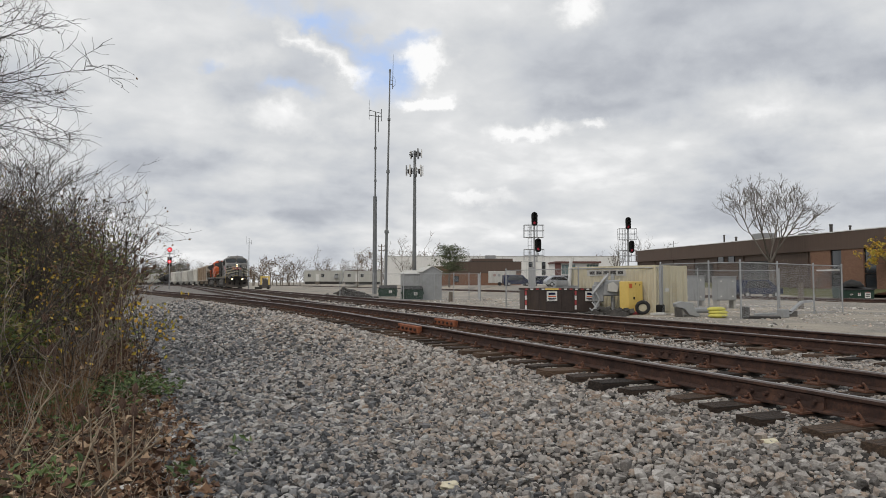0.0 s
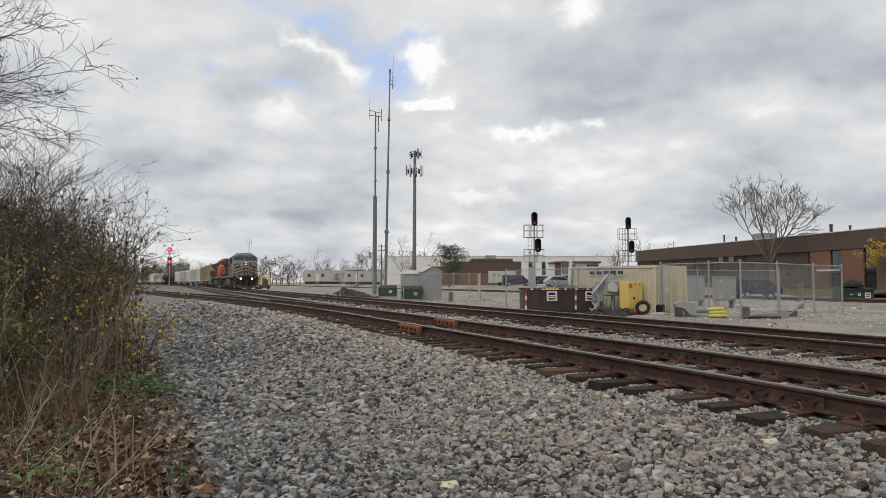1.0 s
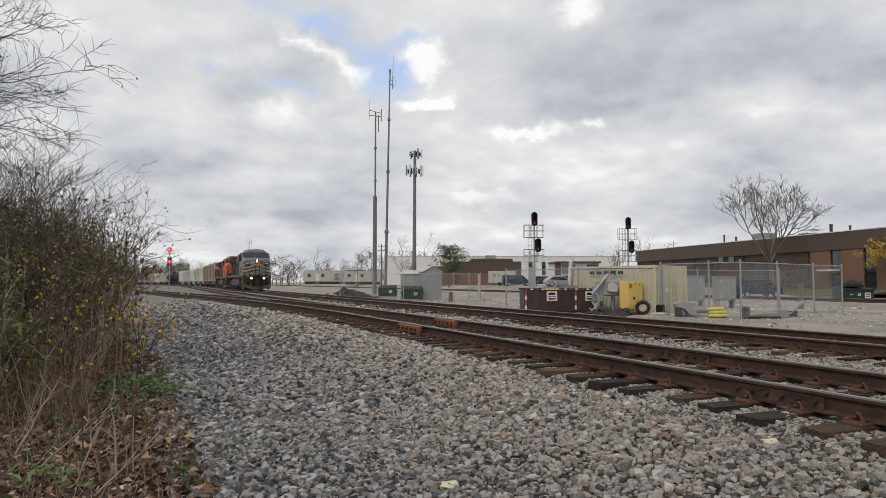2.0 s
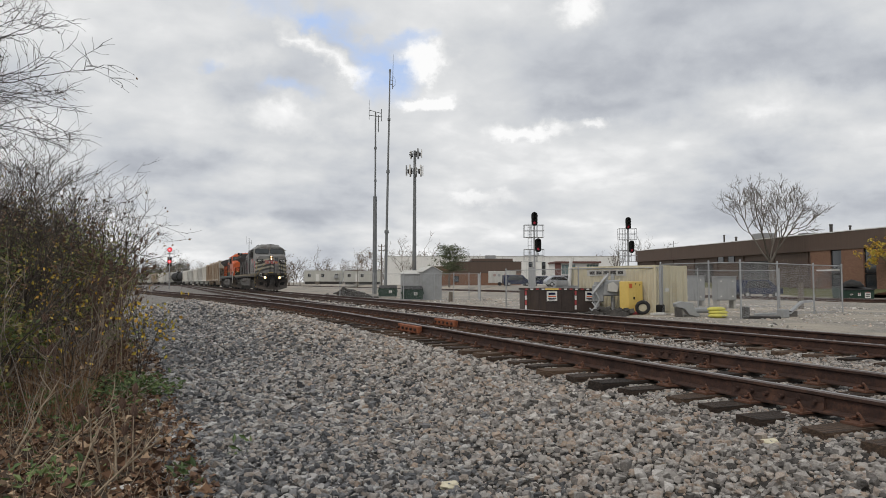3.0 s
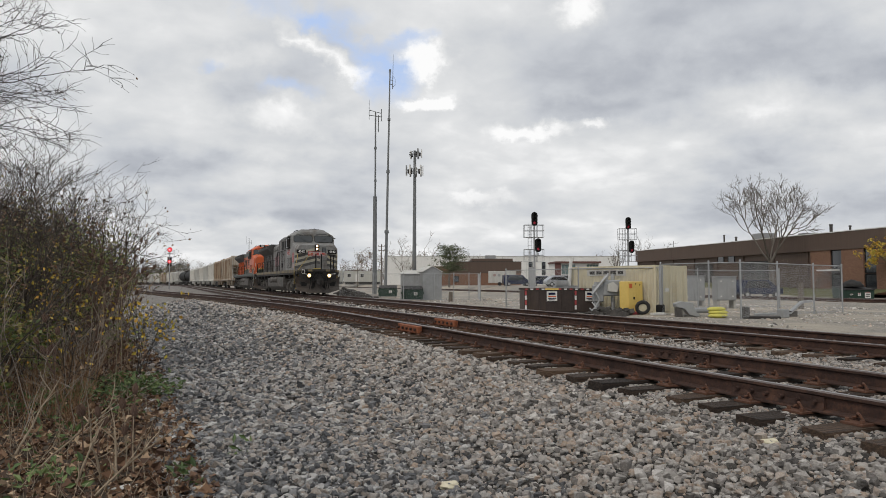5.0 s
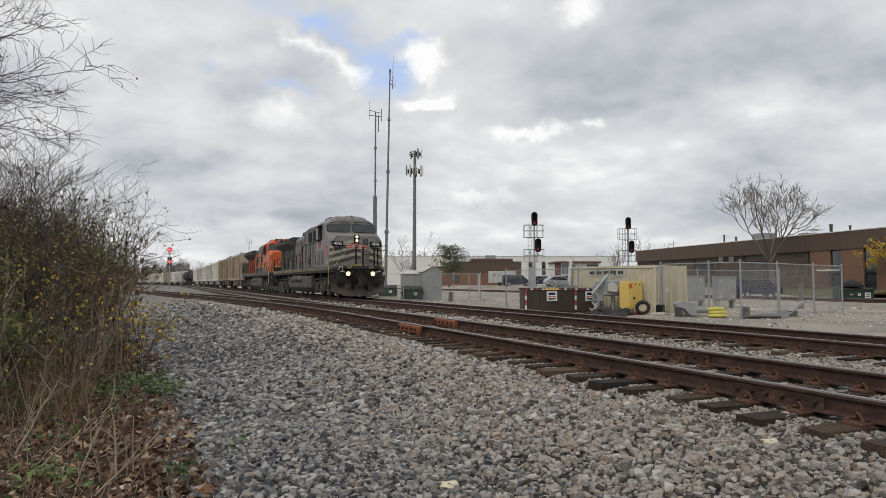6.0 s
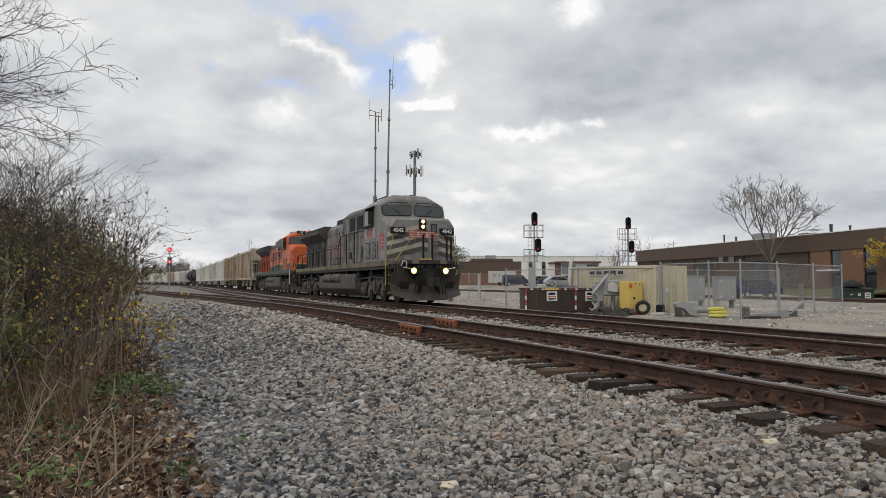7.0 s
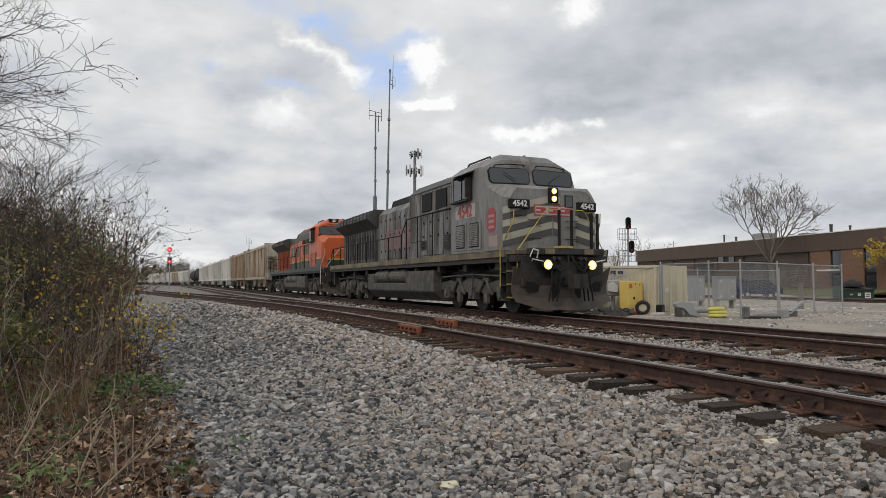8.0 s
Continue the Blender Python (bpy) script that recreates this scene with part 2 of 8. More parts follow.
def bend(y):
    """How far the branch has swung away from its straight line."""
    return 7.4 * smooth01((y - 18) / 75) + max(0.0, y - 190) ** 2 / 2600


def side_x(y):
    return SIDE - bend(y)


def land(x, y):
    xe = x + (bend(y) if x < SIDE else bend(y) * smooth01((MAIN - 1.6 - x) / (MAIN - 1.6 - SIDE)))
    if xe < 5.2:
        lift = 0.05 * smooth01((y - 5) / 7)
        z = -0.60 + (0.29 + lift) * smooth01((xe - 1.9) / 2.1) + (0.082 - lift) * smooth01((xe - 3.9) / 0.8)
    elif xe < 7.6:
        z = -0.226
    elif xe < 9.0:
        z = -0.226 - 0.06 * math.sin(math.pi * (xe - 7.6) / 1.4)
    elif x < 11.6:
        z = -0.225
    else:
        z = -0.225 - 0.475 * smooth01((x - 11.6) / 1.7)
    z += 0.24 * smooth01((x - FAR + 4.0) / 1.6) * smooth01((FAR + 3.6 - x) / 1.6)
    z += 0.95 * smooth01((x - 50) / 5) * smooth01((y - 50) / 30)
    return z + 0.025 * noise.noise((x * 0.7, y * 0.7, 0)) + 0.012 * noise.noise((x * 2.3, y * 2.3, 3))


def steps(stops):
    out = []
    for (a, b, d) in stops:
        n = max(1, round((b - a) / d))
        out += [a + (b - a) * i / n for i in range(n)]
    return out + [stops[-1][1]]


def make_ground():
    xs = steps([(-2500, -300, 400), (-300, -40, 26), (-40, -8, 4), (-8, 14, 0.22), (14, 60, 1.0), (60, 300, 24), (300, 2500, 400)])
    ys = steps([(-2500, -200, 400), (-200, -20, 30), (-20, 0, 2), (0, 32, 0.3), (32, 130, 1.5), (130, 420, 10), (420, 4000, 500)])
    verts = [(x, y, land(x, y)) for y in ys for x in xs]
    n = len(xs)
    faces = [(j * n + i, j * n + i + 1, (j + 1) * n + i + 1, (j + 1) * n + i) for j in range(len(ys) - 1) for i in range(n - 1)]
    ob = new("ground", raw("ground", verts, faces, GROUND))
    ob.data.shade_smooth()
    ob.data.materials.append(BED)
    ob.data.materials.append(DIRT)
    ob.data.materials.append(TRACK_GRAVEL)
    for p in ob.data.polygons:
        x, y = p.center.x, p.center.y
        # slot 1, below the loose stones, carries the painted gap shade
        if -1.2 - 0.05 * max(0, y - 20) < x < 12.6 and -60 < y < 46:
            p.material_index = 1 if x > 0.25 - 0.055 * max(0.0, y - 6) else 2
        elif -0.045 * y - 2 < x < 13 and 46 <= y < 450:
            p.material_index = 3
        elif x <= -1.2 and -20 < x:
            p.material_index = 2
    tagged(ob, "grey gravel ground of the rail yard, level to the horizon", "ground", kind="structure")


make_ground()


# ---- tracks ----
RAIL = [(-0.070, -0.172), (0.070, -0.172), (0.070, -0.160), (0.012, -0.140), (0.009, -0.048), (0.036, -0.036), (0.036, -0.012), (0.020, 0.0),
        (-0.020, 0.0), (-0.036, -0.012), (-0.036, -0.036), (-0.009, -0.048), (-0.012, -0.140), (-0.070, -0.160)]


def sweep_rail(name, line, off, ys, parent, label="", height=0.0):
    """One rail along x = line(y) + off."""
    verts, faces, n = [], [], len(RAIL)
    for y in ys:
        slope = (line(y + 0.5) - line(y - 0.5))
        k = math.sqrt(1 + slope * slope)
        for a, z in RAIL:
            verts.append((line(y) + (off + a) / k, y - slope * (off + a) / k, z + height))
    for j in range(len(ys) - 1):
        for i in range(n):
            faces.append((j * n + i, j * n + (i + 1) % n, (j + 1) * n + (i + 1) % n, (j + 1) * n + i))
    faces += [tuple(range(n))[::-1], tuple(range((len(ys) - 1) * n, len(ys) * n))]
    me = raw(name, verts, faces, RUST)
    me.materials.append(SHINE)
    me.materials.append(HEAD)
    for p in me.polygons[:-2]:
        k = p.index % n
        p.material_index = {7: 1, 6: 2, 8: 2}.get(k, 0)
    ob = new(name, me)
    ob.parent = parent
    return tagged(ob, label)


def tie_mesh(length, k):
    rng = random.Random(k)
    bm = B()
    box(bm, -length / 2, length / 2, -0.115, 0.115, -0.36, -0.188)
    bmesh.ops.subdivide_edges(bm, edges=[e for e in bm.edges if abs(e.verts[0].co.x - e.verts[1].co.x) > 1], cuts=5)
    for v in bm.verts:
        v.co += Vector((rng.uniform(-0.03, 0.03) if abs(v.co.x) > length / 2 - 0.01 else 0, rng.uniform(-0.012, 0.012), rng.uniform(-0.008, 0.004)))
    return mesh_of("tie", bm, TIE)


def plate_mesh():
    bm = B()
    box(bm, -0.19, 0.19, -0.09, 0.09, -0.19, -0.172)
    for sx in (-1, 1):
        for y in (-0.06, 0.06):
            tube(bm, (sx * 0.15, y, -0.175), (sx * 0.15, y, -0.145), 0.018, 0.016, 6)
        # the spring clip that holds the rail's foot
        pipe(bm, [(sx * 0.11, -0.05, -0.165), (sx * 0.12, -0.02, -0.118), (sx * 0.085, 0.02, -0.112), (sx * 0.06, 0.045, -0.145), (sx * 0.10, 0.055, -0.150)], 0.011, 5)
    return mesh_of("tie_plate", bm, PLATE)


def make_track(name, line, ys, ties, length, label, clips, height=0.0):
    track = thing(name, label, "railway track", kind="structure")
    for off in (-0.7525, 0.7525):
        sweep_rail("rail", line, off, ys, track, height=height)
    meshes = [tie_mesh(length, k) for k in range(6)]
    plates = plate_mesh()
    rng = random.Random(len(name))
    for i, y in enumerate(ties):
        slope = line(y + 0.5) - line(y - 0.5)
        turn = -math.degrees(math.atan(slope))
        skew = rng.uniform(-1.5, 1.5)
        piece("tie", meshes[i % 6], track, pose(line(y) + rng.uniform(-0.06, 0.06), y + rng.uniform(-0.02, 0.02), height + rng.uniform(-0.006, 0.002), 0, 0, turn + skew))
        if y < clips:
            for off in (-0.7525, 0.7525):
                piece("tie_plate", plates, track, pose(line(y) + off, y - slope * off, 0, 0, 0, turn))
    return track


def far_line(y):
    return FAR


SIDE_YS = steps([(-6, 16, 11), (16, 110, 2), (110, 420, 10)])
main_track = make_track("main_track", main_x, steps([(-12, 160, 20), (160, 420, 8)]), steps([(-1, 110, 0.55)]), 2.6, "rusty main track with polished rail heads on wooden ties", 32)
branch_track = make_track("branch_track", side_x, SIDE_YS, steps([(1.5, 80, 0.52)]), 2.74, "rusty turnout track on dark wooden ties in grey ballast", 30)


def straight_on():
    track = thing("turnout_rails", "straight rails leaving the turnout, rusty steel", "railway track", kind="structure")
    for off, y0 in ((-0.7525, 34.0), (0.7525, 27.0)):
        sweep_rail("rail", lambda y: SIDE - max(0.0, y - 165) ** 2 / 1700, off, steps([(y0, 160, 20), (160, 400, 10)]), track)
    return track


straight_on()
make_track("yard_track", far_line, steps([(-20, 300, 60)]), steps([(4, 124, 0.6)]), 2.6, "far yard track, brown rails on low ballast", 0, -0.24)
for name, x in (("yard_track", FAR + 5.2),):
    make_track(name, lambda y: FAR + 5.2, steps([(-20, 300, 60)]), steps([(4, 124, 0.6)]), 2.6, "farthest yard track with brown rails", 0, -0.42)


# ---- the train ----
GREY = surface("grimy_grey_paint", [(0.13, 0.131, 0.13), (0.19, 0.19, 0.186), (0.25, 0.247, 0.238)], 1.2, 0.5, bump=0.08, grime=(0.085, 0.066, 0.05), stretch=(1, 1.6, 0.45), grime_scale=1.7, grime_at=(0.47, 0.70))
HOOD_GREY = surface("sooty_hood_grey", [(0.075, 0.074, 0.074), (0.18, 0.178, 0.176), (0.30, 0.30, 0.30)], 1.4, 0.55, bump=0.1, grime=(0.05, 0.04, 0.032), stretch=(1, 2.0, 0.30), grime_scale=1.5, grime_at=(0.43, 0.58))
SOOT = surface("sooty_radiator_paint", [(0.035, 0.034, 0.034), (0.06, 0.058, 0.057), (0.10, 0.097, 0.094)], 1.4, 0.65, bump=0.1, stretch=(1, 2, 0.3))
DARK = surface("dark_grimy_steel", [(0.018, 0.017, 0.016), (0.035, 0.032, 0.03), (0.06, 0.055, 0.05)], 4, 0.7, 0.2, bump=0.3)
UNDER = surface("dusty_underframe", [(0.04, 0.038, 0.036), (0.085, 0.08, 0.075), (0.155, 0.145, 0.132)], 3, 0.8, 0.1, bump=0.3)
RESERVOIR = surface("dusty_brown_grey_reservoir", [(0.07, 0.064, 0.058), (0.12, 0.11, 0.10), (0.17, 0.155, 0.138)], 3, 0.7, 0.1, bump=0.15)
PLOW = surface("dusty_plow_steel", [(0.035, 0.03, 0.027), (0.06, 0.052, 0.046), (0.095, 0.084, 0.074)], 2.5, 0.75, 0.1, bump=0.2, grime=(0.05, 0.035, 0.025))
BLACK = surface("black_paint", [(0.008, 0.008, 0.008), (0.018, 0.018, 0.018)], 4, 0.7, bump=0.1, spec=0.2)
STRIPE_DARK = surface("dark_stripe_paint", [(0.045, 0.045, 0.045), (0.08, 0.08, 0.078)], 2, 0.55, bump=0.08, grime=(0.05, 0.045, 0.04))
CREAM = surface("faded_cream_stripe", [(0.30, 0.285, 0.235), (0.40, 0.38, 0.31)], 2, 0.6, bump=0.08, grime=(0.2, 0.18, 0.15))
YELLOW = surface("yellow_safety_paint", [(0.42, 0.30, 0.06), (0.58, 0.42, 0.09)], 3, 0.55, bump=0.1, grime=(0.20, 0.15, 0.06), grime_scale=2)
SILL = surface("worn_yellow_sill", [(0.09, 0.08, 0.06), (0.16, 0.13, 0.08), (0.30, 0.22, 0.09)], 1.5, 0.65, bump=0.1, grime=(0.06, 0.055, 0.05), stretch=(1, 1, 0.4))
RED = surface("faded_red_paint", [(0.28, 0.035, 0.04), (0.40, 0.065, 0.062)], 3, 0.55, bump=0.05)
OLD_RED = surface("worn_red_lettering", [(0.15, 0.075, 0.085), (0.22, 0.115, 0.12)], 2, 0.6, bump=0.05)
PATCH = surface("pale_grey_patch", [(0.34, 0.33, 0.32), (0.45, 0.435, 0.42)], 3, 0.6, bump=0.05, grime=(0.25, 0.24, 0.23))
PINK = surface("pale_pink_patch", [(0.30, 0.22, 0.21), (0.38, 0.28, 0.27)], 3, 0.6, bump=0.05)
WHITE = surface("dull_white_paint", [(0.55, 0.55, 0.53), (0.72, 0.72, 0.70)], 2, 0.5, bump=0.05)
ORANGE = surface("orange_engine_paint", [(0.50, 0.085, 0.02), (0.64, 0.125, 0.03)], 1.5, 0.45, bump=0.05, grime=(0.30, 0.07, 0.03), stretch=(1, 1, 0.4))
GREEN = surface("dark_green_engine_paint", [(0.022, 0.032, 0.026), (0.04, 0.052, 0.042)], 2, 0.5, bump=0.05)
WINDOW = glass("dark_cab_glass", (0.012, 0.017, 0.02), 0.04)
LAMP = glow("lit_headlamp", (1.0, 0.64, 0.24), 1.35)
BULB = glow("lamp_filament", (1.0, 0.88, 0.62), 9.0)
LAMP_SOFT = glow("dim_headlamp", (1.0, 0.60, 0.25), 1.4)
HOP_TAN = surface("dusty_tan_hopper_paint", [(0.27, 0.225, 0.17), (0.40, 0.35, 0.28), (0.50, 0.45, 0.37)], 1, 0.7, bump=0.1, grime=(0.20, 0.11, 0.055), stretch=(1, 2.4, 0.10), grime_scale=1.8, grime_at=(0.46, 0.62))
HOP_RUST = surface("rust_streaked_hopper_paint", [(0.22, 0.155, 0.10), (0.34, 0.265, 0.19), (0.44, 0.37, 0.28)], 1, 0.75, bump=0.1, grime=(0.17, 0.10, 0.055), stretch=(1, 2.4, 0.12), grime_scale=1.6, grime_at=(0.46, 0.64))
HOP_GREY = surface("pale_grey_hopper_paint", [(0.42, 0.42, 0.40), (0.55, 0.55, 0.52)], 1, 0.65, bump=0.1, grime=(0.30, 0.28, 0.25), stretch=(1, 1, 0.25))
HOP_WHITE = surface("off_white_hopper_paint", [(0.55, 0.54, 0.50), (0.68, 0.67, 0.63)], 1, 0.65, bump=0.1, grime=(0.40, 0.37, 0.32), stretch=(1, 1, 0.25))


def text_part(name, words, size, m, material, parent, label="", thick=0.004, bold=0.0):
    cu = bpy.data.curves.new(name, "FONT")
    cu.body, cu.size, cu.extrude, cu.offset = words, size, thick, bold
    cu.align_x, cu.align_y = "CENTER", "CENTER"
    tmp = bpy.data.objects.new(name, cu)
    scene.collection.objects.link(tmp)
    me = bpy.data.meshes.new_from_object(tmp.evaluated_get(bpy.context.evaluated_depsgraph_get()))
    bpy.data.objects.remove(tmp)
    me.materials.clear()
    me.materials.append(material)
    ob = new(name, me)
    ob.parent = parent
    ob.matrix_basis = m
    return tagged(ob, label)


RIGHT = Matrix(((0, 0, 1, 0), (1, 0, 0, 0), (0, 1, 0, 0), (0, 0, 0, 1)))     # upright on a right-hand side, reading towards the nose
FRONT = Matrix(((-1, 0, 0, 0), (0, 0, 1, 0), (0, 1, 0, 0), (0, 0, 0, 1)))    # upright on a front


def wheel_mesh(r):
    bm = B()
    for s in (-1, 1):
        tube(bm, (s * 0.69, 0, 0), (s * 0.815, 0, 0), r, r, 28)
        tube(bm, (s * 0.665, 0, 0), (s * 0.69, 0, 0), r + 0.028, r + 0.028, 28)
        tube(bm, (s * 0.815, 0, 0), (s * 0.822, 0, 0), r * 0.86, r * 0.80, 28)
        tube(bm, (s * 0.82, 0, 0), (s * 0.95, 0, 0), 0.13, 0.11, 12)
    tube(bm, (-0.9, 0, 0), (0.9, 0, 0), 0.09, 0.09, 10)
    return mesh_of("wheelset", bm, DARK)


WHEEL_BIG, WHEEL_SMALL = wheel_mesh(0.533), wheel_mesh(0.42)
AXLES = (-2.35, -4.32, -6.30, -16.75, -18.72, -20.70)
LENGTH = 22.9
rolling = []       # (wheelset, radius, how far it lies behind its vehicle's front)


def truck(engine, y0, y1, mid):
    """A three-axle truck's frame with its springs, boxes and rods, on both sides."""
    for s in (-1, 1):
        bm = B()
        hi, lo = y0 + 0.62, y1 - 0.62
        prism(bm, [(hi, 0.62), (hi, 0.86), (y0 - 0.30, 0.96), ((y0 + mid) / 2, 0.80), (mid + 0.35, 1.02), (mid - 0.35, 1.02), ((y1 + mid) / 2, 0.80), (y1 + 0.30, 0.96), (lo, 0.86), (lo, 0.62),
                   (y1 + 0.35, 0.60), ((y1 + mid) / 2, 0.52), (mid, 0.62), ((y0 + mid) / 2, 0.52), (y0 - 0.35, 0.60)], s * 1.02, s * 1.16, "x")
        for y in (y0, mid, y1):
            box(bm, min(s * 0.98, s * 1.22), max(s * 0.98, s * 1.22), y - 0.19, y + 0.19, 0.36, 0.74)
            tube(bm, (s * 1.16, y, 0.53), (s * 1.27, y, 0.53), 0.15, 0.12, 10)
        for y in ((y0 + mid) / 2, (mid + y1) / 2):
            tube(bm, (s * 1.10, y - 0.22, 0.98), (s * 1.10, y + 0.22, 0.98), 0.10, 0.10, 10)
            pipe(bm, [(s * 1.2, y + 0.5, 0.5), (s * 1.2, y, 1.0), (s * 1.2, y - 0.45, 0.55)], 0.045, 6)
            box(bm, min(s * 1.1, s * 1.2), max(s * 1.1, s * 1.2), y - 0.12, y + 0.12, 0.25, 0.55)
        pipe(bm, [(s * 1.24, y0 + 0.5, 1.05), (s * 1.24, mid, 1.12), (s * 1.24, y1 - 0.5, 1.05)], 0.03, 6)
        for y in (y0 + 0.35, mid + 0.3, y1 - 0.3):
            pipe(bm, [(s * 1.28, y, 1.15), (s * 1.24, y - 0.18, 0.50)], 0.025, 5)
        part("truck_frame", bm, UNDER, engine)
    bm = B()
    box(bm, -0.9, 0.9, y1 - 0.3, y0 + 0.3, 0.55, 1.25)
    part("bolster", bm, DARK, engine)


def handrail(engine, pts, posts, material, name="handrail", r=0.02):
    bm = B()
    pipe(bm, pts, r, 6)
    for a, b in posts:
        tube(bm, a, b, r, r, 6)
    return part(name, bm, material, engine)


def louvres(bm, x, y0, y1, z0, z1, n, s=1):
    for i in range(n):
        z = z0 + (z1 - z0) * (i + 0.5) / n
        h = (z1 - z0) / n * 0.36
        a, b = sorted((x, x + s * 0.03))
        box(bm, a, b, y0, y1, z - h, z + h)


def locomotive(name, label, body, hood, second=False):
    e = thing(name, label, "locomotive")
    # frame and deck
    bm = B()
    box(bm, -1.48, 1.48, -22.2, -0.95, 1.44, 1.62)
    box(bm, -0.5, 0.5, -22.4, -0.7, 0.95, 1.44)
    part("underframe", bm, DARK, e)
    bm = B()
    for s in (-1, 1):
        a, b = sorted((s * 1.48, s * 1.52))
        box(bm, a, b, -22.2, -1.5, 1.58, 1.78)
    box(bm, -1.5, 1.5, -22.2, -0.95, 1.64, 1.74)
    part("sill", bm, SILL if not second else GREEN, e, "scuffed yellow side sill" if not second else "dark green sill")
    # nose and cab shell, drawn as one lofted body
    def ring(y, hw, top, crown, base=1.76, cut=0.22):
        return [(-hw, y, base), (-hw, y, top), (-hw + cut, y, top + (crown - top) * 0.55), (-hw + cut * 2.2, y, crown), (hw - cut * 2.2, y, crown), (hw - cut, y, top + (crown - top) * 0.55), (hw, y, top), (hw, y, base)]
    bm = B()
    rings = [ring(-1.45, 1.36, 3.22, 3.50, cut=0.10), ring(-1.58, 1.52, 3.24, 3.60, cut=0.12), ring(-2.60, 1.52, 3.66, 3.76, cut=0.14), ring(-2.80, 1.50, 4.27, 4.52, cut=0.26), ring(-2.98, 1.50, 4.29, 4.70, cut=0.33), ring(-3.2, 1.52, 4.30, 4.76, cut=0.35), ring(-5.15, 1.52, 4.30, 4.76, cut=0.35)]
    vr = [[bm.verts.new(p) for p in r] for r in rings]
    for a, b in zip(vr, vr[1:]):
        for i in range(len(a) - 1):
            bm.faces.new((a[i], a[i + 1], b[i + 1], b[i]))
    bm.faces.new(vr[0])
    bm.faces.new(vr[-1][::-1])
    bmesh.ops.recalc_face_normals(bm, faces=bm.faces)
    cab = part("cab", bm, body, e, "orange cab" if second else "")
    # windscreens, set in black rubber
    for s in (-1, 1):
        def pane(bm, x0, x1, z0, z1, y_off, cut):
            def at(x, z):
                return Vector((x, -2.60 - 0.2 * (z - 3.73) / 0.73 + y_off, z))
            pts = [(x0, z0 + cut), (x0 + s * cut, z0), (x1 - s * cut, z0 - 0.02), (x1, z0 + cut - 0.02), (x1, z1 - cut - 0.03), (x1 - s * cut, z1 - 0.03), (x0 + s * cut, z1), (x0, z1 - cut)]
            lo = [bm.verts.new(at(*p)) for p in pts]
            hi = [bm.verts.new(at(*p) + Vector((0, -0.05, 0))) for p in pts]
            bm.faces.new(lo)
            bm.faces.new(hi[::-1])
            for i in range(8):
                bm.faces.new((lo[i], lo[(i + 1) % 8], hi[(i + 1) % 8], hi[i]))
        bm = B()
        pane(bm, s * 0.06, s * 1.42, 3.79, 4.29, 0.035, 0.09)
        frame_ = part("windscreen_frame", bm, BLACK, e, "black rubber window surround")
        bm = B()
        pane(bm, s * 0.085, s * 1.39, 3.815, 4.265, 0.042, 0.075)
        part("windscreen", bm, WINDOW, frame_)
        bm = B()
        pipe(bm, [(s * 0.55, -2.54, 3.72), (s * 0.62, -2.56, 3.92), (s * 0.95, -2.60, 4.12)], 0.009, 5)
        part("wiper", bm, BLACK, e)
        bm = B()
        pipe(bm, [(s * 0.2, -2.74, 4.36), (s * 0.22, -2.66, 4.38), (s * 0.8, -2.66, 4.38), (s * 1.18, -2.68, 4.33), (s * 1.2, -2.76, 4.30)], 0.018, 5)
        part("window_grab", bm, BLACK, e)
        # side window and its frame
        bm = B()
        a, b = sorted((s * 1.50, s * 1.545))
        box(bm, a, b, -4.95, -3.55, 3.38, 4.20)
        sw = part("side_window_frame", bm, BLACK, e)
        bm = B()
        a, b = sorted((s * 1.54, s * 1.56))
        box(bm, a, b, -4.85, -4.3, 3.46, 4.12)
        box(bm, a, b, -4.2, -3.65, 3.46, 4.12)
        part("side_window", bm, WINDOW, sw)
        bm = B()
        a, b = sorted((s * 1.5, s * 1.80))
        prism(bm, [(s * 1.46, 4.33), (s * 1.82, 4.16), (s * 1.82, 4.14), (s * 1.46, 4.28)], -5.0, -3.4, "y")
        part("awning", bm, body, e)
        bm = B()
        box(bm, *sorted((s * 1.54, s * 1.75)), -3.62, -3.58, 3.45, 4.05)
        box(bm, *sorted((s * 1.54, s * 1.70)), -4.95, -3.6, 3.36, 3.40)
        part("mirror", bm, DARK, e)
    # roof gear
    bm = B()
    box(bm, -1.0, -0.3, -4.6, -3.7, 4.66, 4.76)
    part("air_conditioner", bm, DARK, e)
    for x, y in ((-0.25, -3.6),):
        bm = B()
        tube(bm, (x, y - 0.3, 4.81), (x, y + 0.12, 4.81), 0.025, 0.05, 10)
        box(bm, x - 0.03, x + 0.03, y - 0.15, y - 0.08, 4.74, 4.80)
        part("horn", bm, DARK, e)
    bm = B()
    pipe(bm, [(0.15, -3.4, 4.64), (0.15, -3.4, 4.78), (-0.55, -3.4, 4.78), (-0.55, -3.4, 4.64)], 0.02, 5)
    part("roof_grab", bm, DARK, e)
    # equipment section behind the cab
    bm = B()
    prism(bm, [(-1.32, 1.76), (1.32, 1.76), (1.32, 4.18), (0.95, 4.48), (-0.95, 4.48), (-1.32, 4.18)], -9.7, -5.15, "y")
    soften(bm, 0.03)
    part("equipment_cab", bm, hood, e)
    bm = B()
    prism(bm, [(-1.34, 4.19), (-0.96, 4.49), (0.96, 4.49), (1.34, 4.19), (1.34, 4.22), (0.97, 4.53), (-0.97, 4.53), (-1.34, 4.22)], -9.72, -5.2, "y")
    part("roof_panel", bm, SOOT, e, "sooty dark roof panel")
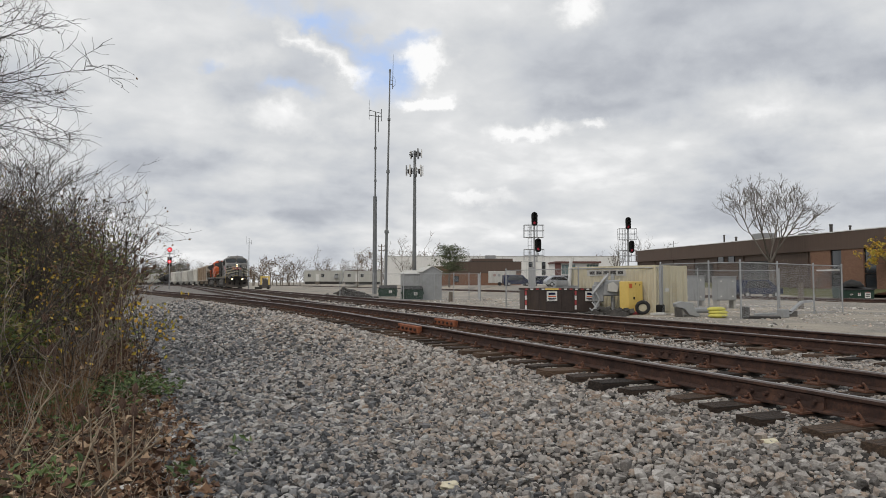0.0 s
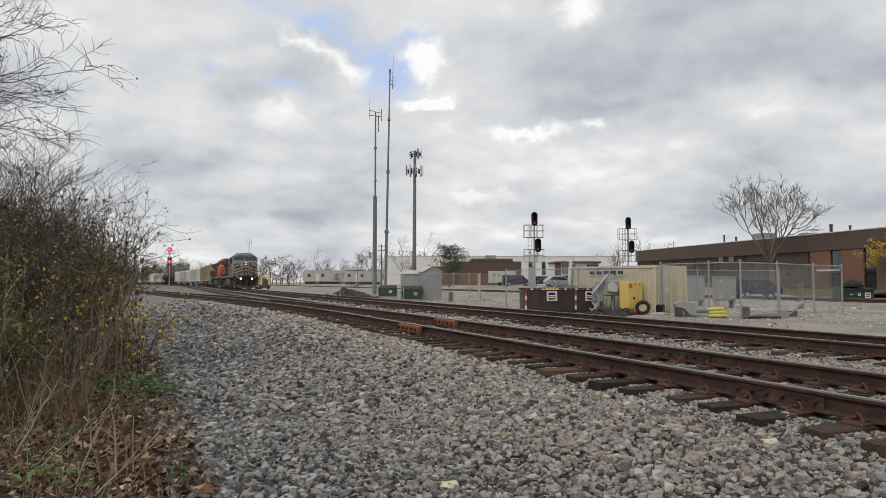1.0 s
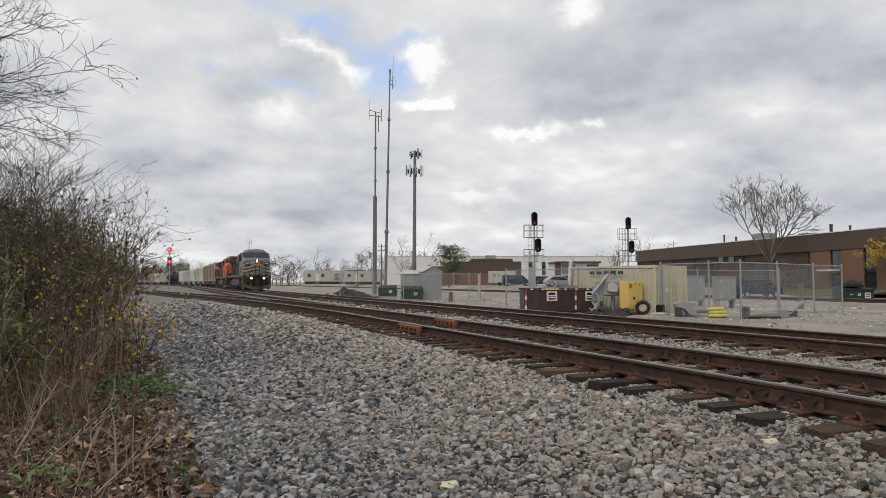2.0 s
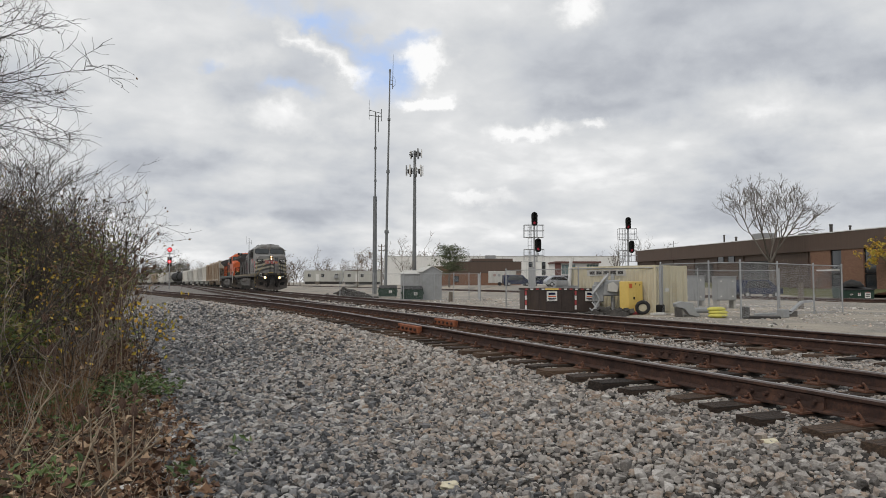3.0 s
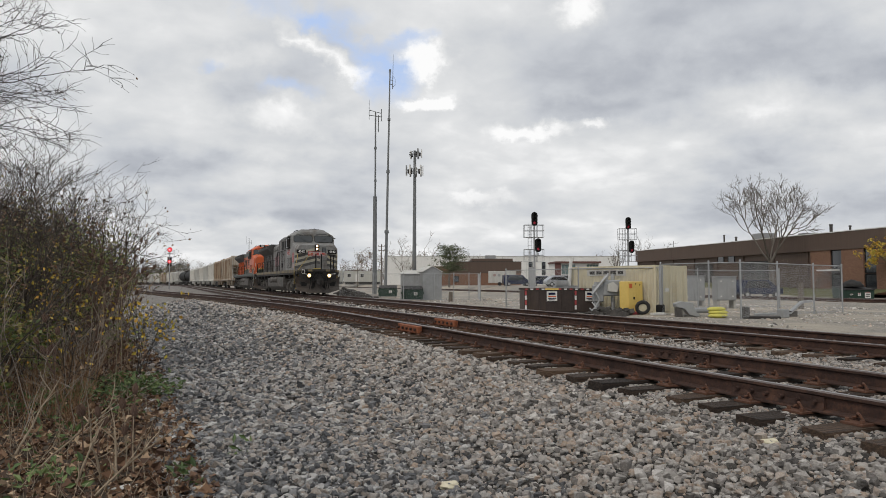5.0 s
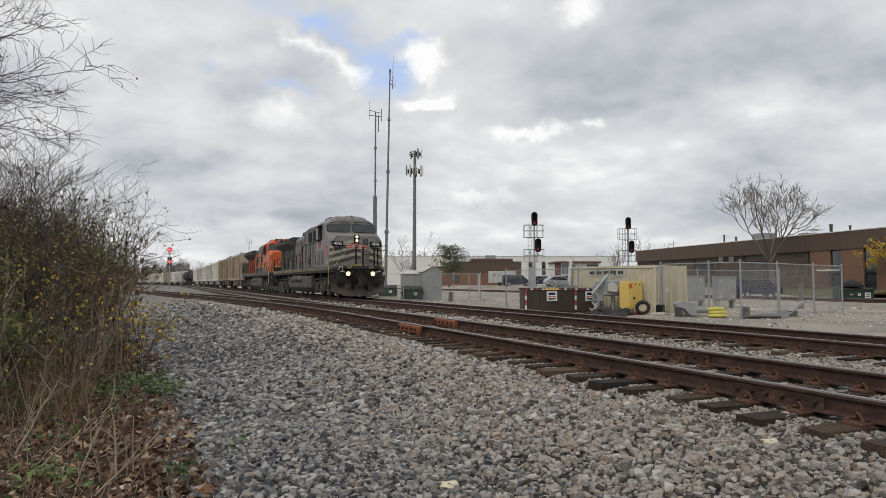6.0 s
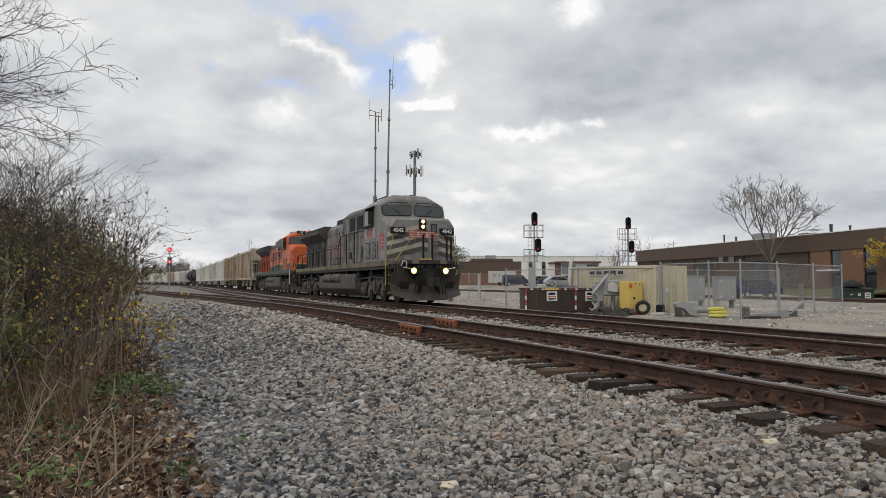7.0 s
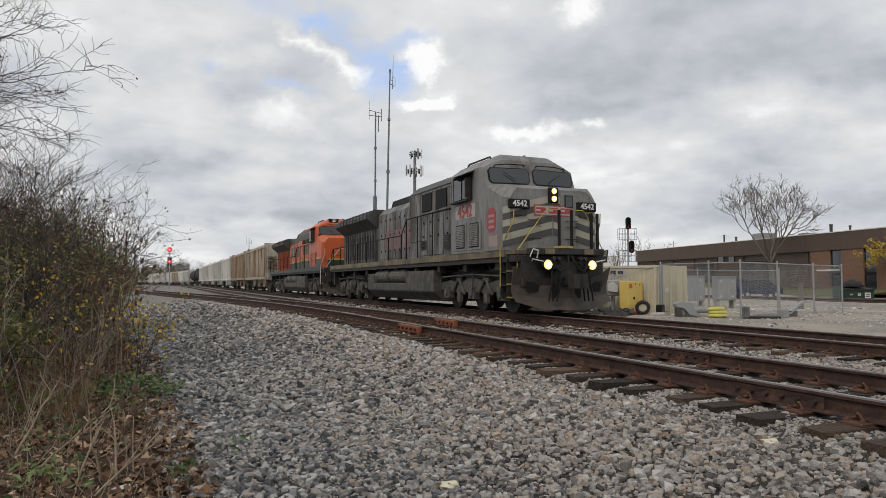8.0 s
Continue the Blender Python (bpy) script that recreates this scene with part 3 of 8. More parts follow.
    for y0 in (-6.1, -7.6, -9.1):
        bm = B()
        box(bm, -0.7, 0.7, y0 - 0.5, y0 + 0.5, 4.53, 4.60)
        part("roof_hatch", bm, SOOT, e)
    for s in (-1, 1):
        bm = B()
        for k, y in enumerate((-6.0, -7.35)):
            a, b = sorted((s * 1.32, s * 1.35))
            box(bm, a, b, y - 1.05, y - 0.0, 3.45, 4.08)
        part("upper_grille", bm, BLACK, e, "dark intake grille")
        bm = B()
        for y in (-5.62, -7.0, -8.35, -9.62):
            box(bm, *sorted((s * 1.32, s * 1.352)), y - 0.035, y + 0.035, 3.36, 4.16)
        box(bm, *sorted((s * 1.32, s * 1.350)), -9.66, -5.2, 3.33, 3.39)
        box(bm, *sorted((s * 1.32, s * 1.350)), -9.66, -5.2, 4.10, 4.16)
        part("grille_frame", bm, hood, e)
        for y in (-5.9, -6.7, -7.45, -8.1):
            for z in (2.5, 3.0):
                bm = B()
                box(bm, *sorted((s * 1.342, s * 1.375)), y - 0.03, y + 0.03, z, z + 0.07)
                part("door_latch", bm, DARK, e)
        for y0, y1, z0, z1 in ((-6.25, -5.3, 1.95, 3.3), (-7.1, -6.3, 1.85, 3.3), (-7.75, -7.15, 1.85, 3.3), (-8.4, -7.8, 1.85, 3.3), (-9.6, -8.45, 2.4, 4.1)):
            bm = B()
            a, b = sorted((s * 1.32, s * 1.342))
            box(bm, a, b, y0, y1, z0, z1)
            soften(bm, 0.008)
            part("door", bm, hood, e)
        for y0, z0, z1 in ((-6.15, 2.0, 2.5), (-8.35, 2.05, 2.4)):
            bm = B()
            louvres(bm, s * 1.342, y0, y0 + 0.5, z0, z1, 7, s)
            part("louvre", bm, DARK, e)
        # cab side vents, doors in low cab wall
        for y in (-4.42, -3.42):
            bm = B()
            a, b = sorted((s * 1.52, s * 1.535))
            box(bm, a, b, y - 0.46, y + 0.46, 1.86, 2.74)
            soften(bm, 0.006)
            d = part("vent_door", bm, body, e)
            bm = B()
            louvres(bm, s * 1.535, y - 0.30, y + 0.30, 1.96, 2.64, 13, s)
            part("louvre", bm, body, d)
            bm = B()
            box(bm, *sorted((s * 1.53, s * 1.538)), y - 0.33, y + 0.33, 1.93, 2.67)
            part("vent_backing", bm, BLACK, d)
    # long hood with its doors
    bm = B()
    prism(bm, [(-0.98, 1.76), (0.98, 1.76), (0.98, 3.92), (0.72, 4.20), (-0.72, 4.20), (-0.98, 3.92)], -15.0, -9.7, "y")
    part("long_hood", bm, hood, e)
    bm = B()
    box(bm, -0.015, 0.015, -0.02, 0.02, 0, 0.1)
    latch = mesh_of("latch", bm, DARK)
    for s in (-1, 1):
        for i in range(8):
            y = -9.85 - i * 0.63
            bm = B()
            a, b = sorted((s * 0.98, s * 1.01))
            box(bm, a, b, y - 0.60, y, 1.9, 3.82)
            soften(bm, 0.008)
            d = part("hood_door", bm, hood, e)
            for z in (2.2, 2.9, 3.55):
                piece("latch", latch, d, pose(s * 1.025, y - 0.05, z))
    # exhaust stack and roof hatches
    bm = B()
    prism(bm, [(-0.70, 4.18), (0.70, 4.18), (0.62, 4.50), (-0.62, 4.50)], -13.9, -11.2, "y")
    box(bm, -0.6, 0.6, -11.0, -10.0, 4.18, 4.26)
    part("exhaust_stack", bm, BLACK, e)
    # radiator section with overhanging wings
    bm = B()
    prism(bm, [(-0.98, 1.76), (0.98, 1.76), (0.98, 3.36), (1.50, 3.80), (1.50, 4.00), (1.1, 4.24), (-1.1, 4.24), (-1.50, 4.00), (-1.50, 3.80), (-0.98, 3.36)], -21.2, -15.0, "y")
    part("radiator", bm, SOOT, e)
    bm = B()
    box(bm, -0.01, 0.01, -0.18, 0.18, 2.0, 3.1)
    screen = mesh_of("radiator_screen", bm, BLACK)
    for s in (-1, 1):
        for i in range(13):
            bm = B()
            box(bm, s * 1.0 - 0.03, s * 1.0 + 0.03, -15.40 - i * 0.45, -15.34 - i * 0.45, 1.8, 3.34)
            part("screen_post", bm, HOOD_GREY if not second else ORANGE, e)
        for i in range(12):
            piece("radiator_screen", screen, e, pose(s * 0.985, -15.58 - i * 0.45, 0))
    for s in (-1, 1):
        bm = B()
        for i in range(10):
            y = -15.1 - i * 0.6
            prism(bm, [(s * 1.47, 3.81), (s * 1.52, 3.81), (s * 1.52, 4.01), (s * 1.12, 4.26), (s * 1.10, 4.22), (s * 1.47, 3.99)], y - 0.06, y, "y")
        part("wing_rib", bm, DARK, e)
    # fuel tank, air reservoirs
    bm = B()
    prism(bm, [(-1.42, 1.30), (-1.42, 0.55), (-1.05, 0.22), (1.05, 0.22), (1.42, 0.55), (1.42, 1.30)], -9.9, -7.0, "y")
    prism(bm, [(-1.42, 0.86), (-1.42, 0.55), (-1.05, 0.22), (1.05, 0.22), (1.42, 0.55), (1.42, 0.86)], -15.1, -9.9, "y")
    box(bm, -0.85, 0.85, -15.0, -8.3, 0.86, 1.40)
    box(bm, -1.42, 1.42, -15.1, -14.1, 0.80, 1.25)
    soften(bm, 0.03)
    part("fuel_tank", bm, UNDER, e, "dusty dark fuel tank")
    for s in (-1, 1):
        for y0, y1 in ((-11.95, -10.1), (-14.0, -12.15)):
            bm = B()
            tube(bm, (s * 1.17, y0 + 0.12, 1.14), (s * 1.17, y1 - 0.12, 1.14), 0.285, 0.285, 16)
            tube(bm, (s * 1.17, y1 - 0.12, 1.14), (s * 1.17, y1, 1.14), 0.285, 0.14, 16)
            tube(bm, (s * 1.17, y0, 1.14), (s * 1.17, y0 + 0.12, 1.14), 0.14, 0.285, 16)
            for y in (y0 + 0.5, y1 - 0.5):
                tube(bm, (s * 1.17, y - 0.03, 1.14), (s * 1.17, y + 0.03, 1.14), 0.297, 0.297, 16)
            part("air_reservoir", bm, RESERVOIR, e, smooth=False)
    truck(e, *(AXLES[i] for i in (0, 2, 1)))
    truck(e, *(AXLES[i] for i in (3, 5, 4)))
    for y in AXLES:
        w = new("wheelset", WHEEL_BIG)
        w.parent = e
        rolling.append((w, 0.533, y))
    # pipes and cables under the sill
    rng = random.Random(5)
    for s in (-1, 1):
        for k in range(9):
            bm = B()
            y = -2.0 - k * 2.2
            pipe(bm, [(s * 1.3, y, 1.45), (s * 1.33, y - 0.15, 1.2 + rng.uniform(-0.1, 0.1)), (s * 1.3, y - 0.8, 1.25), (s * 1.28, y - 1.0, 1.42)], 0.022, 5)
            box(bm, *sorted((s * 1.15, s * 1.38)), y - 0.35, y - 0.1, 1.22, 1.44)
            part("pipework", bm, DARK, e)
    # front: plow, coupler, hoses, steps, lamps
    bm = B()
    n = 8
    cols = []
    for i in range(n + 1):
        x = -1.52 + 3.04 * i / n
        back = abs(x) ** 1.6 * 0.16
        rise = max(0.0, abs(x) - 0.75) * 0.28
        top = 0.96 + 0.34 * (abs(x) / 1.5) ** 3
        cols.append([(x, -0.62 - back + 0.10, 0.14 + rise), (x, -0.74 - back, 0.45 + rise * 0.6), (x * 1.0, -0.76 - back, 0.8), (x * 1.02, -0.66 - back * 0.8, top)])
    sheet = []
    for d in (0, -0.05):
        sheet.append([[bm.verts.new((p[0], p[1] + d, p[2])) for p in c] for c in cols])
    for k, sh in enumerate(sheet):
        for a, b in zip(sh, sh[1:]):
            for i in range(3):
                bm.faces.new((a[i], a[i + 1], b[i + 1], b[i]))
    for c0, c1 in ((0, 0), (n, n)):
        for i in range(3):
            bm.faces.new((sheet[0][c0][i], sheet[0][c0][i + 1], sheet[1][c0][i + 1], sheet[1][c0][i]))
    for i in (0, 3):
        for j in range(n):
            bm.faces.new((sheet[0][j][i], sheet[0][j + 1][i], sheet[1][j + 1][i], sheet[1][j][i]))
    plow = part("snow_plow", bm, PLOW, e, "dusty dark grey snow plow")
    for x, w, z0, z1 in ((-0.92, 0.26, 0.62, 0.90), (0.92, 0.26, 0.62, 0.90), (0.36, 0.10, 0.45, 0.92), (-0.36, 0.10, 0.45, 0.92)):
        bm = B()
        y = -0.755 - abs(x) ** 1.6 * 0.16
        box(bm, x - w, x + w, y, y + 0.012 + 0.06 * abs(x) * w, z0, z1)
        part("plow_opening", bm, BLACK, plow, "dark opening in the plow")
    bm = B()
    box(bm, -1.30, 1.30, -1.3, -0.92, 0.75, 1.62)
    box(bm, -1.15, 1.15, -0.95, -0.62, 1.62, 1.80)
    soften(bm, 0.02)
    part("pilot_plate", bm, DARK, e)
    bm = B()
    box(bm, -0.18, 0.18, -1.2, -0.35, 0.80, 1.02)
    prism(bm, [(-0.20, -0.35), (0.22, -0.35), (0.24, -0.05), (0.10, 0.0), (0.05, -0.16), (-0.10, -0.16), (-0.18, -0.02)], 0.72, 1.10, "z")
    part("coupler", bm, DARK, e)
    for s in (-1, 1):
        for k in range(3):
            bm = B()
            x = s * (0.32 + 0.13 * k)
            pipe(bm, [(x, -0.9, 1.30), (x, -0.58, 1.18), (x + s * 0.05, -0.52, 0.75), (x + s * 0.12, -0.55, 0.38)], 0.024, 6)
            part("air_hose", bm, BLACK, e)
        bm = B()
        pipe(bm, [(s * 0.2, -0.9, 1.5), (s * 0.32, -0.55, 1.35), (s * 0.52, -0.55, 1.25), (s * 0.75, -0.6, 1.45)], 0.03, 6)
        part("cable", bm, BLACK, e)
    for s in (-1, 1):
        bm = B()
        tube(bm, (s * 0.70, -0.75, 1.35), (s * 0.70, -0.56, 1.35), 0.14, 0.155, 16)
        d = part("ditch_light", bm, BLACK, e)
        bm = B()
        tube(bm, (s * 0.70, -0.56, 1.35), (s * 0.70, -0.54, 1.35), 0.13, 0.12, 16)
        part("lens", bm, LAMP, d, "lit ditch light")
        bm = B()
        tube(bm, (s * 0.70, -0.54, 1.35), (s * 0.70, -0.533, 1.35), 0.068, 0.06, 12)
        part("bulb", bm, BULB, d, "white-hot lamp core")
        # steps at the corner
        bm = B()
        for z in (0.42, 0.78, 1.14):
            box(bm, *sorted((s * 1.12, s * 1.52)), -1.75, -1.35, z, z + 0.035)
        for y in (-1.36, -1.74):
            box(bm, *sorted((s * 1.10, s * 1.52)), y - 0.015, y + 0.015, 0.42, 1.66)
        box(bm, *sorted((s * 1.10, s * 1.14)), -1.75, -1.35, 0.42, 1.66)
        part("corner_steps", bm, DARK, e)
        handrail(e, [(s * 1.53, -1.72, 0.75), (s * 1.53, -1.72, 1.85), (s * 1.40, -1.18, 2.55), (s * 1.40, -1.16, 2.85)], [], YELLOW if not second else WHITE, "grab_rail", 0.017)
        handrail(e, [(s * 1.38, -1.05, 1.1), (s * 1.38, -1.0, 1.75), (s * 0.66, -0.80, 2.78), (s * 0.55, -0.78, 2.86), (s * 0.24, -0.78, 2.86)], [], YELLOW if not second else WHITE, "grab_rail", 0.014)
        bm = B()
        tube(bm, (s * 0.20, -0.80, 1.78), (s * 0.20, -0.80, 2.86), 0.045, 0.045, 6)
        part("gate_post", bm, BLACK, e)
        handrail(e, [(s * 1.1, -0.72, 1.45), (s * 1.15, -0.60, 1.50), (s * 0.75, -0.58, 1.42)], [], WHITE, "cut_lever", 0.016)
        # number boards
        if second:
            continue
        bm = B()
        box(bm, s * 1.10 - 0.32, s * 1.10 + 0.32, -1.48, -1.36, 2.92, 3.18)
        soften(bm, 0.02)
        nb = part("number_board", bm, BLACK, e)
        text_part("number", "4542", 0.225, Matrix.Translation((s * 1.10, -1.352, 3.05)) @ FRONT, WHITE, nb, "white road number", 0.003, 0.006)
    for x in (-0.86, -1.06) if not second else ():
        bm = B()
        box(bm, x - 0.035, x + 0.035, -0.86, -0.80, 1.78, 2.80)
        part("gate_post", bm, BLACK, e)
    # roof edge rails, horns and antenna on the cab
    for s in (-1, 1):
        bm = B()
        pipe(bm, [(s * 1.0, -5.0, 4.62), (s * 1.0, -4.9, 4.70), (s * 1.0, -3.4, 4.70), (s * 1.0, -3.3, 4.62)], 0.03, 5)
        part("roof_rail", bm, DARK, e)
    # nose fittings: step brackets and bolts
    for s in (-1, 1):
        for z in (2.1, 2.45, 2.62):
            bm = B()
            pipe(bm, [(s * 0.42, -1.44, z), (s * 0.42, -1.38, z), (s * 0.80, -1.38, z), (s * 0.80, -1.44, z)], 0.012, 5)
            part("nose_step", bm, DARK, e)
        bm = B()
        box(bm, s * 1.09 - 0.22, s * 1.09 + 0.22, -1.46, -1.38, 2.74, 2.84)
        if second:
            bm.free()
        else:
            part("marker_lamp", bm, DARK, e)
        bm = B()
        box(bm, s * 0.62 - 0.14, s * 0.62 + 0.14, -0.62, -0.58, 1.64, 1.78)
        part("plate", bm, SILL, e)
    # headlight
    bm = B()
    box(bm, -0.155, 0.155, -1.50, -1.36, 3.12, 3.56)
    soften(bm, 0.03)
    hl = part("headlight", bm, BLACK, e)
    for z in (3.23, 3.45):
        bm = B()
        tube(bm, (0, -1.365, z), (0, -1.345, z), 0.085, 0.08, 14)
        part("lens", bm, LAMP_SOFT, hl, "glowing headlight lens")
        bm = B()
        tube(bm, (0, -1.345, z), (0, -1.338, z), 0.045, 0.04, 10)
        part("bulb", bm, BULB, hl, "bright lamp core")
    # nose door
    bm = B()
    box(bm, -0.75, -0.25, -1.46, -1.43, 1.82, 3.42)
    soften(bm, 0.01)
    nd = part("nose_door", bm, body, e)
    bm = B()
    box(bm, -0.66, -0.38, -1.432, -1.418, 3.00, 3.36)
    soften(bm, 0.012)
    dw = part("door_window_frame", bm, BLACK, nd)
    bm = B()
    box(bm, -0.63, -0.41, -1.420, -1.412, 3.03, 3.33)
    part("door_window", bm, WINDOW, dw)
    # loops of cable, a bell and grab irons across the front
    for s in (-1, 1):
        bm = B()
        pipe(bm, [(s * 0.05, -0.60, 1.60), (s * 0.10, -0.50, 1.40), (s * 0.22, -0.48, 1.22), (s * 0.38, -0.50, 1.18), (s * 0.50, -0.55, 1.30), (s * 0.52, -0.62, 1.55)], 0.028, 7)
        part("jumper_cable", bm, BLACK, e)
        bm = B()
        pipe(bm, [(s * 1.02, -0.60, 1.52), (s * 1.02, -0.52, 1.72), (s * 1.18, -0.52, 1.76), (s * 1.22, -0.62, 1.56)], 0.020, 6)
        part("grab_iron", bm, WHITE if s > 0 else DARK, e)
        for k in range(2):
            bm = B()
            tube(bm, (s * (0.34 + 0.16 * k), -0.66, 1.52), (s * (0.34 + 0.16 * k), -0.56, 1.52), 0.06, 0.055, 10)
            part("hose_socket", bm, DARK, e)
        for z in (0.46, 0.82, 1.18):
            bm = B()
            box(bm, *sorted((s * 1.14, s * 1.53)), -1.345, -1.325, z - 0.01, z + 0.03)
            part("step_edge", bm, YELLOW, e, "yellow step edge")
    bm = B()
    box(bm, -0.10, 0.34, -0.86, -0.60, 1.80, 1.86)
    part("drop_step", bm, YELLOW if not second else DARK, e, "yellow drop step")
    # right-hand and left-hand walkway rails
    rail_mat = BLACK
    for s in (-1, 1):
        x = s * 1.46
        top = [(x, -5.4, 3.32), (x, -9.7, 3.30), (x, -10.3, 2.72), (x, -21.8, 2.70), (x, -22.1, 2.4), (x, -22.1, 0.9)]
        posts = [((x, y, 1.75), (x, y, 3.31)) for y in (-7.0, -8.5, -9.7)] + [((x, -10.3 - 1.63 * i, 1.75), (x, -10.3 - 1.63 * i, 2.71)) for i in range(8)]
        handrail(e, top, posts, rail_mat, "handrail", 0.024)
    # rear end
    bm = B()
    box(bm, -1.30, 1.30, -22.25, -22.0, 0.75, 1.66)
    box(bm, -0.18, 0.18, -22.9, -22.2, 0.80, 1.02)
    part("rear_pilot", bm, DARK, e)
    return e


def grey_livery(e):
    """Cream and dark bands across the nose, red panel with plain bars, and side lettering."""
    y = -1.447
    for k, (lo, dark) in enumerate(((3.17, False), (2.98, True), (2.80, False), (2.61, True), (2.42, False), (2.23, True))):
        for s in (-1, 1):
            bm = B()
            for (xa, xb, ya, yb) in ((0.16 if lo > 3 else 0.02, 1.35, y, y), (1.36, 1.522, y, y - 0.135)):
                dz0, dz1 = -0.42 * xa * 0.62, -0.42 * xb * 0.62
                pts = []
                for xx, yy, dz in ((xa, ya, dz0), (xb, yb, dz1)):
                    lo_z, hi_z = max(1.78, lo + dz), max(1.80, lo + dz + 0.185)
                    for d in (0.0, 0.006):
                        pts.append([(s * xx * (1.0 + (0.004 if d and xx > 1.2 else 0)), yy + d, lo_z), (s * xx * (1.0 + (0.004 if d and xx > 1.2 else 0)), yy + d, hi_z)])
                v = [bm.verts.new(p) for q in pts for p in q]
                for f in ((0, 1, 3, 2), (4, 6, 7, 5), (0, 2, 6, 4), (1, 5, 7, 3), (2, 3, 7, 6), (0, 4, 5, 1)):
                    bm.faces.new([v[i] for i in f])
            part("nose_stripe", bm, STRIPE_DARK if dark else CREAM, e, "dark grey band" if dark else "cream band")
    bm = B()
    box(bm, -0.62, 0.62, y, y + 0.02, 2.74, 3.06)
    panel = part("nose_panel", bm, RED, e, "red and black name panel")
    bm = B()
    box(bm, -0.57, 0.57, y + 0.02, y + 0.028, 2.78, 3.02)
    part("panel_field", bm, PATCH, panel)
    for x in (-0.40, 0.0, 0.40):
        bm = B()
        box(bm, x - 0.155, x + 0.155, y + 0.028, y + 0.034, 2.82, 2.98)
        blk = part("bar", bm, RED, panel)
        bm = B()
        box(bm, x + 0.02, x + 0.155, y + 0.034, y + 0.037, 2.875, 2.925)
        part("notch", bm, PATCH, blk)
    for s in (-1, 1):
        m = Matrix.Translation((s * 1.524, -4.10, 3.06)) @ (RIGHT if s > 0 else Matrix.Rotation(math.pi, 4, "Z") @ RIGHT)
        bm = B()
        box(bm, *sorted((s * 1.518, s * 1.522)), -4.82, -3.36, 2.86, 3.28)
        part("number_patch", bm, PATCH, e, "pale patch behind the road number")
        text_part("side_number", "4542", 0.54, m, RED, e, "red road number on the cab side", 0.003, 0.016)
        bm = B()
        a, b = sorted((s * 1.52, s * 1.526))
        prism(bm, [(-2.55, 2.45), (-2.55, 2.85), (-2.42, 3.0), (-2.12, 3.0), (-2.0, 2.85), (-2.0, 2.45), (-2.12, 2.3), (-2.42, 2.3)], a, b, "x")
        em = part("emblem", bm, RED, e, "red railway emblem")
        bm = B()
        a, b = sorted((s * 1.526, s * 1.53))
        for z in (2.42, 2.58, 2.74):
            box(bm, a, b, -2.45, -2.1, z, z + 0.07)
        part("bar", bm, PINK, em)
        bm = B()
        box(bm, *sorted((s * 1.52, s * 1.526)), -2.45, -1.9, 1.9, 2.2)
        part("data_panel", bm, PINK, e, "pale data panel")
        # faded lettering blocks along the hood
        for i, yy in enumerate((-10.6, -11.9, -13.2)):
            bm = B()
            x0, x1 = sorted((s * 1.01, s * 1.014))
            box(bm, x0, x1, yy - 0.5, yy + 0.45, 2.25, 3.1)
            part("faded_letter", bm, OLD_RED, e, "worn red lettering block")


def orange_livery(e):
    for s in (-1, 1):
        x0, x1 = sorted((s * 1.012, s * 1.018))
        for y0, y1, a in ((-14.9, -9.75, 0.0), (-9.65, -5.2, 0.335), (-5.15, -1.66, 0.51)):
            p, q = sorted((s * (1.012 + a), s * (1.020 + a)))
            bm = B()
            box(bm, p, q, y0, y1, 1.78, 2.28)
            part("lower_band", bm, GREEN, e, "dark green lower band")
            bm = B()
            box(bm, p, q, y0, y1, 2.29, 2.38)
            part("stripe", bm, YELLOW, e, "yellow stripe")
            bm = B()
            if a < 0.4:
                box(bm, p, q, y0, y1, 3.72, 4.12)
                part("upper_band", bm, GREEN, e, "dark green upper band")
        for i, yy in enumerate((-10.6, -11.7, -12.8, -13.9)):
            bm = B()
            box(bm, *sorted((s * 1.018, s * 1.024)), yy - 0.4, yy + 0.35, 2.7, 3.5)
            part("letter_block", bm, GREEN, e, "dark lettering block")
    bm = B()
    box(bm, 0.22, 0.78, -3.1, -2.80, 4.50, 4.76)
    nb = part("number_board", bm, BLACK, e)
    text_part("number", "107", 0.22, Matrix.Translation((0.5, -2.792, 4.63)) @ FRONT, WHITE, nb, "white road number", 0.003, 0.005)
    for x0, x1, z0, z1, mat, nm in ((-1.5, 1.5, 3.66, 3.80, GREEN, "window_apron"), (-1.36, 1.36, 3.60, 3.66, YELLOW, "nose_line")):
        bm = B()
        box(bm, x0, x1, -2.62, -2.50 if z0 > 3.65 else -2.40, z0, z1)
        part(nm, bm, mat, e, "dark green apron under the windscreen" if mat is GREEN else "thin yellow nose line")
    for s in (-1, 1):
        bm = B()
        prism(bm, [(s * 1.33, 3.72), (s * 1.345, 3.72), (s * 1.345, 4.19), (s * 0.98, 4.515), (s * 0.96, 4.49), (s * 1.33, 4.17)], -9.72, -5.2, "y")
        part("upper_band", bm, GREEN, e, "dark green upper band")
        for i, yy in enumerate((-6.0, -6.9, -7.8)):
            bm = B()
            box(bm, *sorted((s * 1.355, s * 1.362)), yy - 0.32, yy + 0.32, 2.7, 3.35)
            part("letter_block", bm, GREEN, e, "dark lettering block")
    bm = B()
    box(bm, -1.17, 1.17, -1.449, -1.443, 1.78, 2.2)
    part("nose_band", bm, GREEN, e, "dark green nose band")
    bm = B()
    box(bm, -1.17, 1.17, -1.449, -1.443, 2.2, 2.3)
    part("nose_stripe", bm, YELLOW, e, "yellow nose stripe")


